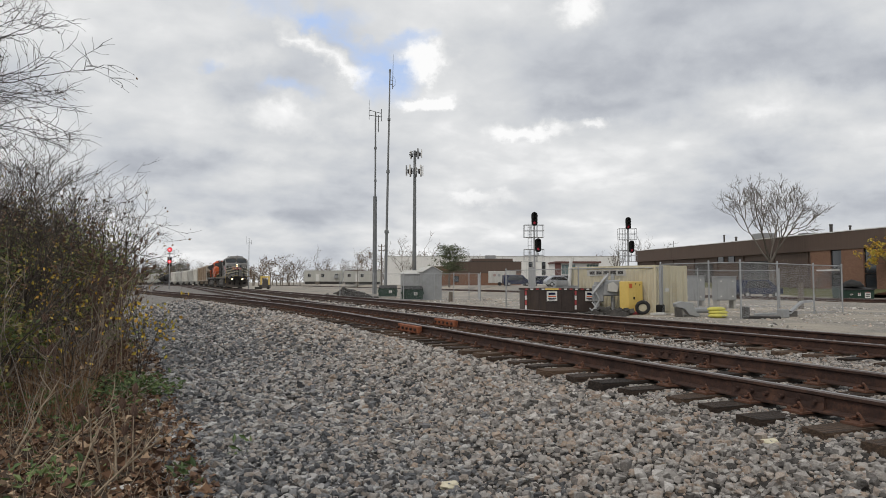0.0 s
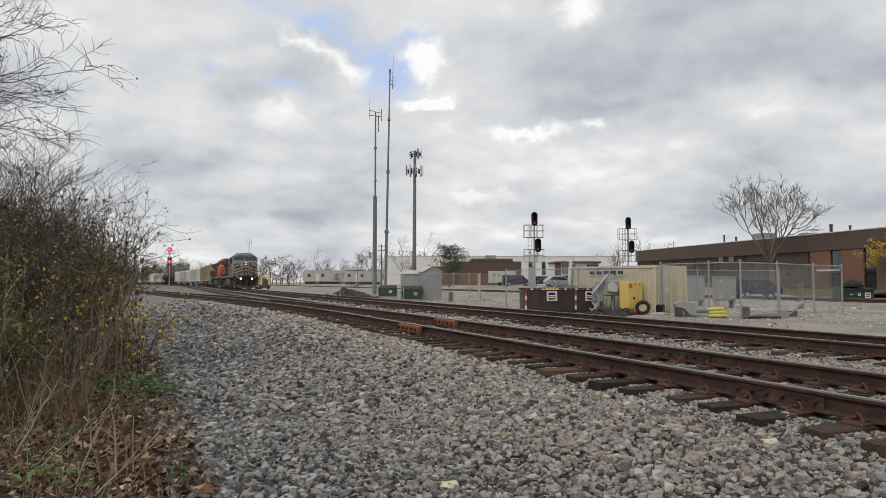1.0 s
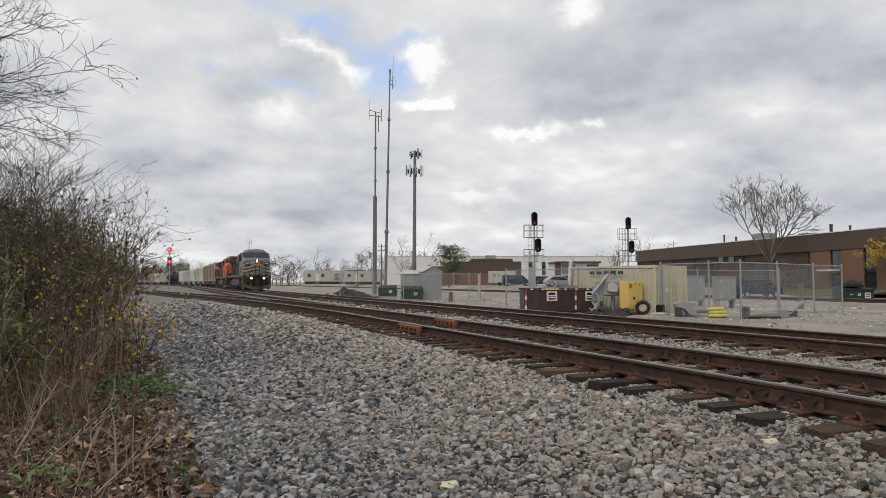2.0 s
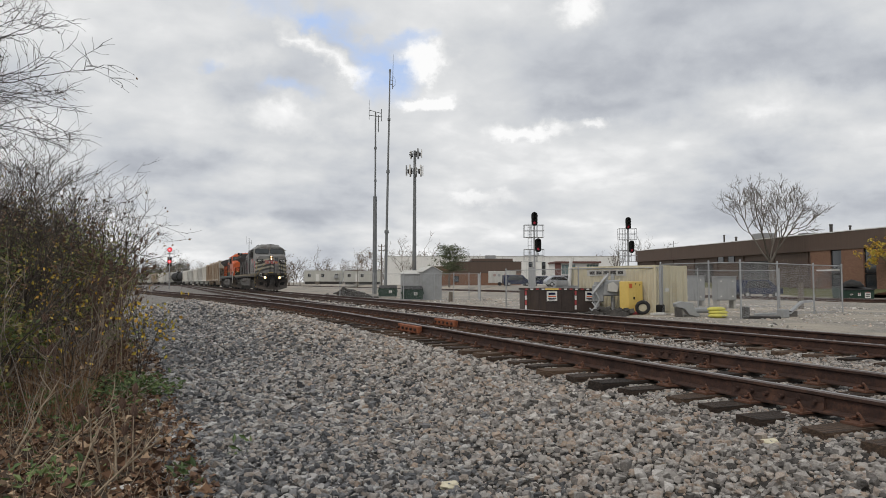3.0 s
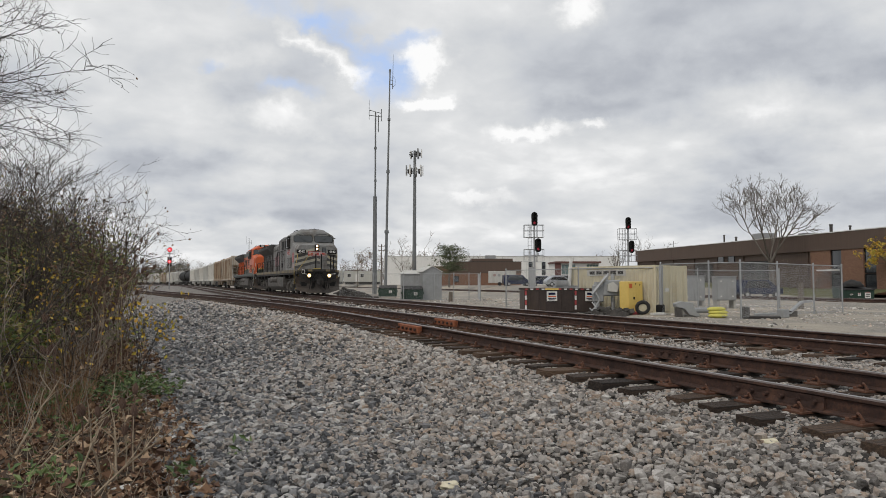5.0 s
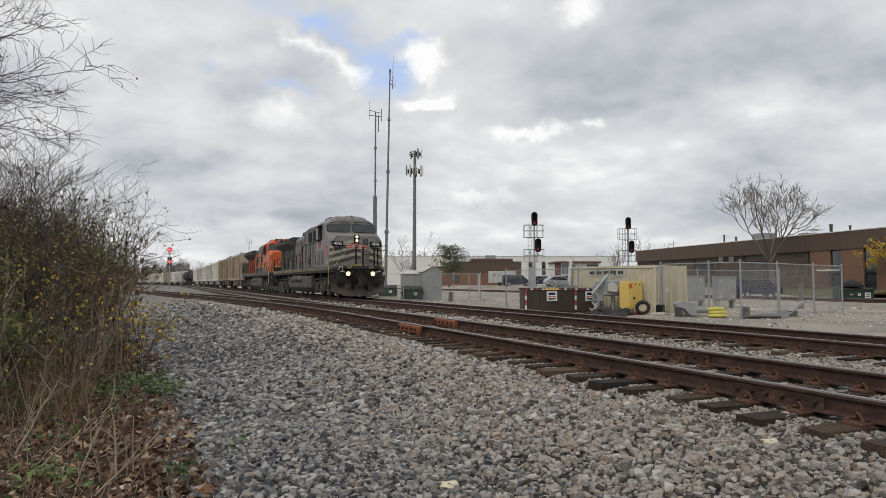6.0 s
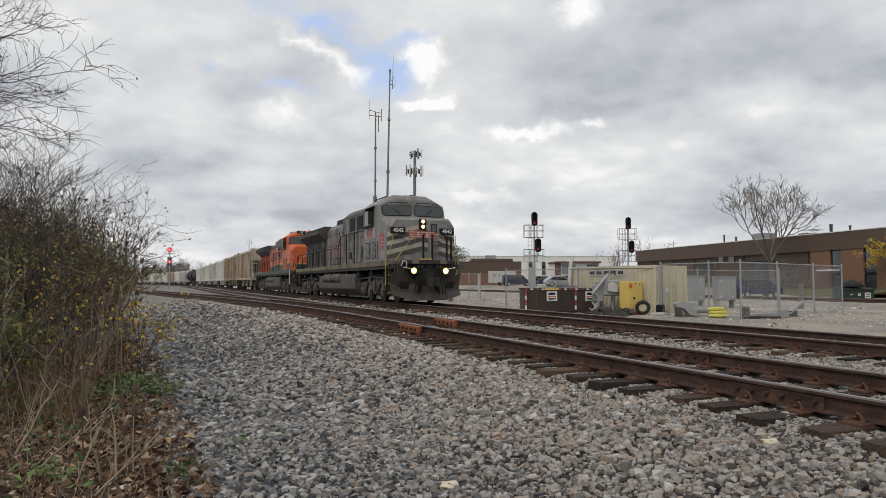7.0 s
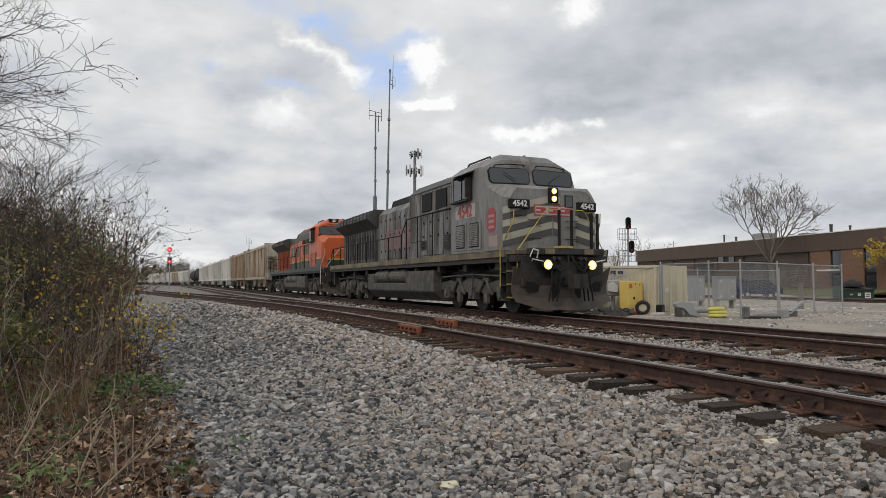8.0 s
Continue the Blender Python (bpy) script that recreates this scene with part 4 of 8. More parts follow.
def hopper_car(label, paint, length=16.6, ribs=14):
    """A covered hopper: ribbed sides, sloped chutes, roof with hatches, ladders, two trucks."""
    c = thing("hopper_car", label, "freight car", group="cars of the freight train")
    y0, y1 = -0.55, -length + 0.55
    bm = B()
    prism(bm, [(-1.55, 1.25), (1.55, 1.25), (1.60, 2.2), (1.60, 4.05), (1.25, 4.42), (-1.25, 4.42), (-1.60, 4.05), (-1.60, 2.2)], y1 + 1.6, y0 - 1.6, "y")
    for s, ya, yb in ((1, y0 - 1.6, y0 - 0.5), (-1, y1 + 1.6, y1 + 0.5)):
        prism(bm, [(ya, 1.9), (ya, 4.42), (yb, 4.38), (yb, 3.2)], -1.58, 1.58, "x")
    part("body", bm, paint, c)
    bm = B()
    for s in (-1, 1):
        for i in range(ribs):
            y = y1 + 1.0 + (y0 - y1 - 2.0) * i / (ribs - 1)
            box(bm, *sorted((s * 1.59, s * 1.665)), y - 0.05, y + 0.05, 1.35, 4.08)
        box(bm, *sorted((s * 1.52, s * 1.68)), y1, y0, 1.15, 1.38)
        box(bm, *sorted((s * 1.52, s * 1.66)), y1 + 0.4, y0 - 0.4, 3.98, 4.12)
    part("side_rib", bm, paint, c)
    bm = B()
    box(bm, -0.5, 0.5, y1, y0, 0.95, 1.2)
    for y in (y0 - 4.2, (y0 + y1) / 2, y1 + 4.2):
        prism(bm, [(y - 1.5, 1.3), (y + 1.5, 1.3), (y + 0.45, 0.45), (y - 0.45, 0.45)], -1.2, 1.2, "x")
    box(bm, -0.12, 0.12, y1 - 0.55, y0 + 0.55, 0.8, 1.0)
    part("chute", bm, paint, c)
    bm = B()
    box(bm, -0.35, 0.35, y1 + 0.6, y0 - 0.6, 4.46, 4.52)
    for i in range(5):
        y = y1 + 1.6 + (y0 - y1 - 3.2) * i / 4
        tube(bm, (0.0, y, 4.42), (0.0, y, 4.6), 0.35, 0.33, 12)
    part("roof_hatch", bm, paint, c)
    for s in (-1, 1):
        for y in (y0 - 0.35, y1 + 0.35):
            bm = B()
            for d in (-0.2, 0.2):
                tube(bm, (s * 1.6, y + d, 0.7), (s * 1.6, y + d, 4.1), 0.018, 0.018, 5)
            for k in range(9):
                tube(bm, (s * 1.6, y - 0.2, 0.8 + k * 0.38), (s * 1.6, y + 0.2, 0.8 + k * 0.38), 0.013, 0.013, 5)
            part("ladder", bm, paint, c)
    for y in (y0 - 0.08, y1 + 0.08):
        bm = B()
        for x in (-1.5, -0.6, 0.6, 1.5):
            tube(bm, (x, y, 1.2), (x, y, 4.3), 0.035, 0.035, 5)
        for z in (1.9, 2.8, 4.25):
            tube(bm, (-1.5, y, z), (1.5, y, z), 0.025, 0.025, 5)
        box(bm, -1.55, 1.55, y - 0.25, y + 0.25, 1.12, 1.22)
        part("end_cage", bm, HOP_GREY, c, "pale grey end frame with rungs")
    car_trucks(c, y0, y1)
    return c


def car_trucks(c, y0, y1):
    for yc in (y0 - 1.75, y1 + 1.75):
        bm = B()
        for s in (-1, 1):
            prism(bm, [(yc - 1.15, 0.35), (yc - 1.15, 0.60), (yc - 0.5, 0.78), (yc + 0.5, 0.78), (yc + 1.15, 0.60), (yc + 1.15, 0.35), (yc + 0.7, 0.40), (yc + 0.35, 0.24), (yc - 0.35, 0.24), (yc - 0.7, 0.40)], s * 0.92, s * 1.06, "x")
        box(bm, -1.0, 1.0, yc - 0.2, yc + 0.2, 0.45, 0.95)
        part("truck_frame", bm, DARK, c)
        for y in (yc - 0.89, yc + 0.89):
            w = new("wheelset", WHEEL_SMALL)
            w.parent = c
            w.location = (0, y, 0.42)
            rolling.append((w, 0.42, y))


def tank_car():
    c = thing("tank_car", "black tank car in the freight train", "freight car", group="cars of the freight train")
    y0, y1 = -0.5, -15.5
    bm = B()
    tube(bm, (0, y0 - 0.7, 2.75), (0, y1 + 0.7, 2.75), 1.5, 1.5, 24)
    tube(bm, (0, y0 - 0.2, 2.75), (0, y0 - 0.7, 2.75), 0.9, 1.5, 24)
    tube(bm, (0, y1 + 0.7, 2.75), (0, y1 + 0.2, 2.75), 1.5, 0.9, 24)
    tube(bm, (0, (y0 + y1) / 2, 4.2), (0, (y0 + y1) / 2, 4.55), 0.5, 0.5, 14)
    part("tank", bm, BLACK, c, "black tank shell")
    bm = B()
    box(bm, -0.4, 0.4, y1 - 0.5, y0 + 0.5, 0.95, 1.3)
    for s in (-1, 1):
        pipe(bm, [(s * 1.5, y0, 1.2), (s * 1.5, y0, 2.2), (s * 1.55, y1, 2.2), (s * 1.5, y1, 1.2)], 0.03, 5)
    part("frame_sill", bm, DARK, c)
    car_trucks(c, y0, y1)
    return c


lead_engine = locomotive("locomotive", "grimy grey freight locomotive with cream nose stripes and lit headlights", GREY, HOOD_GREY)
grey_livery(lead_engine)
second_engine = locomotive("locomotive", "orange and dark green freight locomotive coupled behind another", ORANGE, ORANGE, True)
orange_livery(second_engine)
train = [(lead_engine, 0.0, LENGTH), (second_engine, LENGTH, LENGTH)]


def make_cars():
    kinds = {"tan": hopper_car("dusty tan covered hopper car with ribbed sides", HOP_TAN),
             "grey": hopper_car("pale grey covered hopper car with ribbed sides", HOP_GREY),
             "white": hopper_car("off-white covered hopper car with ribbed sides", HOP_WHITE, 15.4, 11),
             "rust": hopper_car("rust-streaked brown covered hopper car", HOP_RUST),
             "tank": tank_car()}
    order = ["tan", "rust", "white", "grey", "white", "grey", "white", "tank", "tank", "grey", "white", "tan", "white", "grey", "white", "white", "grey", "white"]
    used, at = set(), 2 * LENGTH
    for kind in order:
        src = kinds[kind]
        if kind in used:
            car = copy_thing(src, Matrix.Identity(4))
            for w in [o for o in car.children_recursive if o.name.startswith("wheelset")]:
                rolling.append((w, 0.42, w.location.y))
        else:
            car, _ = src, used.add(kind)
        length = {"tan": 16.6, "rust": 16.6, "grey": 16.6, "white": 15.4, "tank": 16.0}[kind]
        train.append((car, at, length))
        at += length + 0.35


make_cars()


def front_at(t):
    """How far up the line the leading coupler is."""
    u = 8.0 - t
    return 15.0 + 10.3 * u + 0.06 * u * u


def motions():
    times = [i * 0.25 for i in range(33)]
    for car, behind, length in train:
        rows = []
        for t in times:
            y = front_at(t) + behind
            ya, yb = y + 0.2 * length, y + 0.8 * length
            xa, xb = main_x(ya), main_x(yb)
            turn = math.degrees(math.atan2(xb - xa, yb - ya))
            way = Vector((xa - xb, ya - yb, 0)).normalized()
            nose = Vector((xa, ya, 0)) + way * 0.2 * length
            rows.append((t, pose(nose.x, nose.y, 0, 0, 0, 180 - turn)))
        walk(car, rows)
    for wheel, radius, y in rolling:
        if wheel.parent not in near_cars:
            continue
        step = 1 / 15 if radius > 0.5 else 1 / 30
        rows = []
        for i in range(int(8 / step) + 1):
            roll = -math.degrees((front_at(0) - front_at(i * step)) / radius)
            rows.append((i * step, pose(0, y, radius, roll % 360, 0, 0)))
        walk(wheel, rows)


near_cars = [c for c, behind, _ in train[:6]]
for wheel, radius, y in rolling:
    wheel.location = (0, y, radius)


# ---- the yard and what stands round it ----
TURN = -22.58
CT, ST = math.cos(radians(-TURN)), math.sin(radians(-TURN))


def spot(across, ahead):
    """A place in the yard, from metres to the right of and along the line of sight."""
    return across * CT + ahead * ST, ahead * CT - across * ST


def put(across, ahead, z=None, turn=0.0):
    x, y = spot(across, ahead)
    return pose(x, y, land(x, y) if z is None else z, 0, 0, TURN + turn)


GALV = surface("galvanised_steel", [(0.30, 0.31, 0.32), (0.42, 0.43, 0.44)], 5, 0.5, 0.6, bump=0.05)
MAST_GREY = surface("weathered_grey_mast", [(0.13, 0.14, 0.145), (0.20, 0.21, 0.215)], 2, 0.55, 0.3, bump=0.05)
CONCRETE = surface("pale_concrete", [(0.30, 0.29, 0.27), (0.42, 0.41, 0.38)], 4, 0.9, bump=0.3)
CABINET = surface("grey_cabinet_paint", [(0.25, 0.26, 0.265), (0.33, 0.34, 0.345)], 2, 0.5, 0.1, bump=0.05, grime=(0.2, 0.2, 0.19))
TAN = surface("faded_cream_container_paint", [(0.50, 0.46, 0.33), (0.62, 0.575, 0.43)], 1.5, 0.65, bump=0.1, grime=(0.42, 0.35, 0.23), stretch=(1, 1, 0.3), grime_scale=1.2)
CAB_YELLOW = surface("yellow_cabinet_paint", [(0.62, 0.44, 0.11), (0.72, 0.53, 0.16)], 2, 0.5, bump=0.05)
BROWN_BIN = surface("dark_brown_dumpster_paint", [(0.022, 0.015, 0.013), (0.04, 0.028, 0.024), (0.06, 0.042, 0.036)], 2, 0.6, 0.1, bump=0.1, grime=(0.07, 0.045, 0.03), stretch=(1, 1, 0.4))
GREEN_BIN = surface("dark_green_dumpster_paint", [(0.01, 0.032, 0.022), (0.022, 0.055, 0.038)], 2, 0.5, bump=0.1)
BRICK = surface("orange_brown_brick", [(0.085, 0.045, 0.03), (0.18, 0.10, 0.066), (0.29, 0.17, 0.115)], 5, 0.9, bump=0.4, stretch=(1, 1, 2.5))
BROWN_WALL = surface("dark_brown_metal_siding", [(0.075, 0.05, 0.038), (0.10, 0.067, 0.05)], 1, 0.65, bump=0.1, stretch=(6, 6, 0.2))
WHITE_WALL = surface("white_wall_panels", [(0.62, 0.62, 0.60), (0.74, 0.74, 0.72)], 0.4, 0.7, bump=0.05)
MAROON = surface("maroon_panels", [(0.085, 0.035, 0.03), (0.12, 0.05, 0.042)], 0.6, 0.7, bump=0.05)
PALE_TRAILER = surface("pale_trailer_siding", [(0.38, 0.38, 0.35), (0.48, 0.48, 0.445)], 0.5, 0.7, bump=0.1, stretch=(5, 5, 0.3))
GLASS_DARK = glass("dark_window_glass", (0.02, 0.025, 0.03))
GLASS_TEAL = glass("teal_window_glass", (0.09, 0.14, 0.14))
SIGNAL_RED = glow("red_signal_lens", (1.0, 0.015, 0.03), 1.1)
DIM_RED = glow("dim_red_signal_lens", (0.5, 0.03, 0.06), 0.2)
RUBBER = surface("black_rubber", [(0.012, 0.012, 0.012), (0.03, 0.03, 0.03)], 5, 0.85, bump=0.2)
WOOD_GREY = surface("grey_weathered_wood", [(0.10, 0.085, 0.07), (0.17, 0.145, 0.12)], 3, 0.9, bump=0.5, stretch=(4, 4, 0.4))
SCRAP = surface("dark_scrap_pile", [(0.025, 0.025, 0.025), (0.06, 0.056, 0.052), (0.10, 0.09, 0.08)], 5, 0.85, bump=0.5)
CAR_BLUE = surface("dark_blue_car_paint", [(0.012, 0.018, 0.05), (0.018, 0.028, 0.075)], 1, 0.22, 0.2, bump=0.0)
CAR_SILVER = surface("silver_car_paint", [(0.34, 0.36, 0.38), (0.40, 0.42, 0.44)], 1, 0.25, 0.4, bump=0.0)
CAR_WHITE = surface("white_van_paint", [(0.60, 0.60, 0.60), (0.70, 0.70, 0.70)], 1, 0.4, bump=0.0)
RED_CLOTH = surface("dark_red_tarpaulin", [(0.16, 0.02, 0.025), (0.24, 0.04, 0.045)], 5, 0.8, bump=0.4)


def bars(parent, name, material, at, n, w, h, gap, axis_m):
    """Plain bars in place of small print."""
    for i in range(n):
        bm = B()
        box(bm, -w / 2, w / 2, 0, 0.003, -h / 2, h / 2)
        ob = part(name, bm, material, parent)
        ob.matrix_basis = axis_m @ Matrix.Translation((at[0], 0, at[1] - i * gap))


# signals
def signal_head(parent, name, x, y, z, lit, small=False):
    """A three-lamp head: oval black target, hoods, lenses. It faces -y."""
    bm = B()
    n, rx, rz = 20, 0.27, 0.60
    pts = []
    for i in range(n):
        a = 2 * math.pi * i / n
        cz = math.sin(a)
        pts.append((x + rx * math.cos(a), z + (rz - rx) * (1 if cz >= 0 else -1) + rx * cz))
    prism(bm, pts, y - 0.02, y + 0.02, "y")
    box(bm, x - 0.14, x + 0.14, y, y + 0.3, z - 0.45, z + 0.45)
    head = part(name, bm, BLACK, parent, "black oval signal head")
    for k, dz in enumerate((0.33, 0.0, -0.33)):
        bm = B()
        m = 10
        for i in range(m):
            a0, a1 = math.pi * (-0.1 + 1.2 * i / m), math.pi * (-0.1 + 1.2 * (i + 1) / m)
            quad = []
            for a, yy in ((a0, y - 0.02), (a1, y - 0.02), (a1, y - 0.30), (a0, y - 0.30)):
                quad.append(bm.verts.new((x + 0.13 * math.cos(a), yy, z + dz + 0.13 * math.sin(a))))
            bm.faces.new(quad)
        part("hood", bm, BLACK, head)
        bm = B()
        tube(bm, (x, y - 0.035, z + dz), (x, y - 0.02, z + dz), 0.10, 0.11, 12)
        part("lens", bm, lit if k == 2 else BLACK, head, "red lens" if k == 2 else "dark lens")
    return head


def signal_mast(m, label, lit):
    s = thing("railway_signal", label, "signal", m, group="railway signals")
    bm = B()
    tube(bm, (0, 0, 0), (0, 0, 6.6), 0.09, 0.075, 12)
    box(bm, -0.3, 0.3, -0.3, 0.3, 0, 0.25)
    part("pole", bm, GALV, s)
    signal_head(s, "signal_head", 0, -0.15, 7.0, lit)
    signal_head(s, "signal_head", 0.30, -0.15, 4.75, lit)
    bm = B()
    pipe(bm, [(0.3, 0, 4.1), (0.3, 0, 3.9), (0, 0, 3.75)], 0.06, 8)
    part("bracket", bm, GALV, s)
    bm = B()
    for x in (-0.52, -0.20):
        tube(bm, (x, 0.15, 0.2), (x, 0.15, 6.6), 0.02, 0.02, 5)
    for k in range(20):
        tube(bm, (-0.52, 0.15, 0.4 + k * 0.31), (-0.20, 0.15, 0.4 + k * 0.31), 0.013, 0.013, 5)
    part("ladder", bm, GALV, s)
    for z in (3.35, 5.45):
        bm = B()
        box(bm, -0.85, 0.80, -0.15, 0.55, z - 0.03, z)
        for x in (-0.85, -0.35, 0.25, 0.80):
            for y in (-0.15, 0.55):
                tube(bm, (x, y, z), (x, y, z + 1.05), 0.02, 0.02, 5)
        for zz in (z + 0.55, z + 1.05):
            pipe(bm, [(-0.85, -0.15, zz), (-0.85, 0.55, zz), (0.80, 0.55, zz), (0.80, -0.15, zz), (-0.85, -0.15, zz)], 0.02, 5)
        part("platform", bm, GALV, s)
    bm = B()
    box(bm, -0.45, 0.05, -0.05, 0.4, 0.0, 2.9)
    part("relay_case", bm, CABINET, s, "narrow grey relay case")
    return s


signal_mast(put(7.83, 58), "tall railway signal with two black heads showing red", DIM_RED)
signal_mast(put(17.77, 65), "farther railway signal with two black heads showing red", DIM_RED)


def dwarf_signal():
    s = thing("railway_signal", "slim mast signal beside the curve showing bright red", "signal", put(-47.6, 118, -0.5), group="railway signals")
    bm = B()
    tube(bm, (0, 0, 0), (0, 0, 6.6), 0.10, 0.08, 10)
    part("pole", bm, GALV, s)
    for z, r in ((7.05, 0.42), (4.95, 0.36)):
        bm = B()
        tube(bm, (0, -0.05, z), (0, 0.05, z), r, r, 20)
        if z < 6:
            box(bm, -0.36, 0.36, -0.05, 0.05, z - 0.75, z + 0.75)
        head = part("signal_head", bm, MAROON if z > 6 else BLACK, s, "dark round target")
        bm = B()
        tube(bm, (0, -0.08, z), (0, -0.05, z), r * 0.82, r * 0.82, 16)
        part("target_glow", bm, SIGNAL_RED, head, "bright red ring")
        bm = B()
        tube(bm, (0, -0.10, z), (0, -0.08, z), r * 0.26, r * 0.26, 16)
        part("lens", bm, glow("white_hot_lens", (1.0, 0.80, 0.82), 1.6), head, "blazing lens")
    bm = B()
    for zz in (5.75, 6.3, 6.85):
        pipe(bm, [(-0.55, 0.1, zz), (-0.55, 0.7, zz), (0.55, 0.7, zz), (0.55, 0.1, zz), (-0.55, 0.1, zz)], 0.025, 5)
    for x in (-0.55, 0.55):
        for y in (0.1, 0.7):
            tube(bm, (x, y, 5.7), (x, y, 6.85), 0.02, 0.02, 5)
    part("platform", bm, GALV, s)


dwarf_signal()


# masts
def radio_mast():
    s = thing("radio_mast", "tall grey radio mast with stubby lower tube", "mast", put(-7.86, 78))
    bm = B()
    tube(bm, (0, 0, 0), (0, 0, 11.5), 0.26, 0.22, 12)
    part("lower_tube", bm, MAST_GREY, s)
    bm = B()
    tube(bm, (0.02, 0, 11.5), (0.02, 0, 21.4), 0.10, 0.085, 8)
    for z in (13.2, 17.0):
        tube(bm, (0.02, 0, z), (0.02, 0, z + 0.25), 0.15, 0.15, 8)
    part("upper_tube", bm, MAST_GREY, s)
    bm = B()
    tube(bm, (-0.75, 0, 21.6), (0.72, 0, 21.2), 0.04, 0.04, 5)
    tube(bm, (-0.75, 0, 21.0), (0.72, 0, 20.8), 0.04, 0.04, 5)
    tube(bm, (-0.72, 0, 20.5), (-0.72, 0, 22.8), 0.035, 0.02, 5)
    tube(bm, (0.70, 0, 20.3), (0.70, 0, 21.7), 0.05, 0.05, 5)
    tube(bm, (0.35, 0, 19.0), (0.35, 0, 21.0), 0.06, 0.06, 6)
    part("antenna", bm, MAST_GREY, s)
    bm = B()
    box(bm, -0.9, 0.9, -0.9, 0.9, -0.1, 0.25)
    part("footing", bm, CONCRETE, s)


def slim_mast():
    x, y = spot(-6.45, 76)
    s = thing("radio_mast", "very tall slim mast with a whip antenna", "mast", pose(x, y, land(x, y)) @ pose(0, 0, 0, 0, 1.0, 0))
    bm = B()
    for z0, z1, r in ((0, 7.2, 0.17), (7.2, 14.0, 0.135), (14.0, 20.0, 0.11), (20.0, 25.6, 0.085)):
        tube(bm, (0, 0, z0), (0, 0, z1), r, r * 0.92, 10)
        tube(bm, (0, 0, z1 - 0.1), (0, 0, z1 + 0.2), r * 1.5, r * 1.5, 10)
    part("tube", bm, MAST_GREY, s)
    bm = B()
    tube(bm, (0.35, 0, 23.6), (0.35, 0, 27.6), 0.045, 0.02, 6)
    tube(bm, (0, 0, 24.6), (0.4, 0, 24.6), 0.04, 0.04, 5)
    tube(bm, (0, 0, 24.1), (0.4, 0, 24.1), 0.04, 0.04, 5)
    pipe(bm, [(0.35, 0, 25.1), (0.65, 0, 24.8), (0.65, 0, 24.1), (0.35, 0, 23.8)], 0.02, 5)
    part("antenna", bm, MAST_GREY, s)
    bm = B()
    box(bm, -0.7, 0.7, -0.7, 0.7, -0.1, 0.25)
    part("footing", bm, CONCRETE, s)


def cell_tower():
    s = thing("cell_tower", "grey monopole cell tower with two rings of antennas", "mast", put(-6.37, 150, -0.3))
    bm = B()
    tube(bm, (0, 0, 0), (0.1, 0, 30.5), 0.48, 0.30, 14)
    part("monopole", bm, MAST_GREY, s)
    for z, r, n, tall in ((26.0, 1.75, 9, 2.2), (29.8, 1.5, 6, 1.9)):
        bm = B()
        for k in range(3):
            a = 2 * math.pi * k / 3 + 0.5
            b = 2 * math.pi * (k + 1) / 3 + 0.5
            tube(bm, (0, 0, z), (r * math.cos(a), r * math.sin(a), z), 0.08, 0.08, 6)
            for dz in (-0.35, 0.35):
                tube(bm, (r * math.cos(a), r * math.sin(a), z + dz), (r * math.cos(b), r * math.sin(b), z + dz), 0.06, 0.06, 6)
        part("antenna_ring", bm, MAST_GREY, s)
        for k in range(n):
            a = 2 * math.pi * k / n
            if z > 28 and k in (3, 4):
                continue
            bm = B()
            box(bm, -0.17, 0.17, -0.1, 0.1, -tall / 2, tall / 2, Matrix.Translation((1.08 * r * math.cos(a), 1.08 * r * math.sin(a), z)) @ Matrix.Rotation(a + 1.57, 4, "Z"))
            part("panel_antenna", bm, CABINET if k % 2 else WHITE, s)
            bm = B()
            box(bm, -0.2, 0.2, -0.16, 0.16, -0.45, 0.35, Matrix.Translation((0.8 * r * math.cos(a), 0.8 * r * math.sin(a), z - 0.1)))
            part("radio_unit", bm, DARK, s)


radio_mast(), slim_mast(), cell_tower()


def far_mast():
    s = thing("antenna_pole", "thin far antenna pole with short top arms", "mast", put(-40.1, 140, -0.6))
    bm = B()
    tube(bm, (0, 0, 0), (0, 0, 10.6), 0.09, 0.05, 8)
    part("pole", bm, MAST_GREY, s)
    bm = B()
    tube(bm, (-0.5, 0, 9.6), (0.5, 0, 9.6), 0.04, 0.04, 5)
    tube(bm, (-0.5, 0, 9.3), (-0.5, 0, 11.0), 0.03, 0.03, 5)
    tube(bm, (0.5, 0, 9.3), (0.5, 0, 10.2), 0.03, 0.03, 5)
    part("antenna", bm, MAST_GREY, s)


far_mast()


def utility_pole(m, height, label, mat=WOOD_GREY):
    s = thing("utility_pole", label, "pole", m, group="utility poles")
    bm = B()
    tube(bm, (0, 0, 0), (0, 0, height), 0.13, 0.09, 9)
    part("pole", bm, mat, s)
    bm = B()
    for z in (height - 0.35, height - 1.1):
        box(bm, -0.6, 0.6, -0.04, 0.04, z - 0.04, z + 0.04)
        for x in (-0.52, 0.52):
            tube(bm, (x, 0, z + 0.05), (x, 0, z + 0.2), 0.03, 0.03, 5)
    part("crossarm", bm, mat, s)


utility_pole(pose(-3.35, 77, -0.6, 0, 0, 35), 6.8, "wooden utility pole with crossarms by the thicket")
utility_pole(pose(-3.6, 110, -0.6, 0, 0, 35), 6.9, "wooden utility pole with crossarms by the thicket")
utility_pole(put(-10.9, 120, 0.0), 7.6, "dark wooden utility pole behind the sheds")
utility_pole(put(-22.6, 180, -0.4), 9.0, "dark wooden utility pole near the woods")


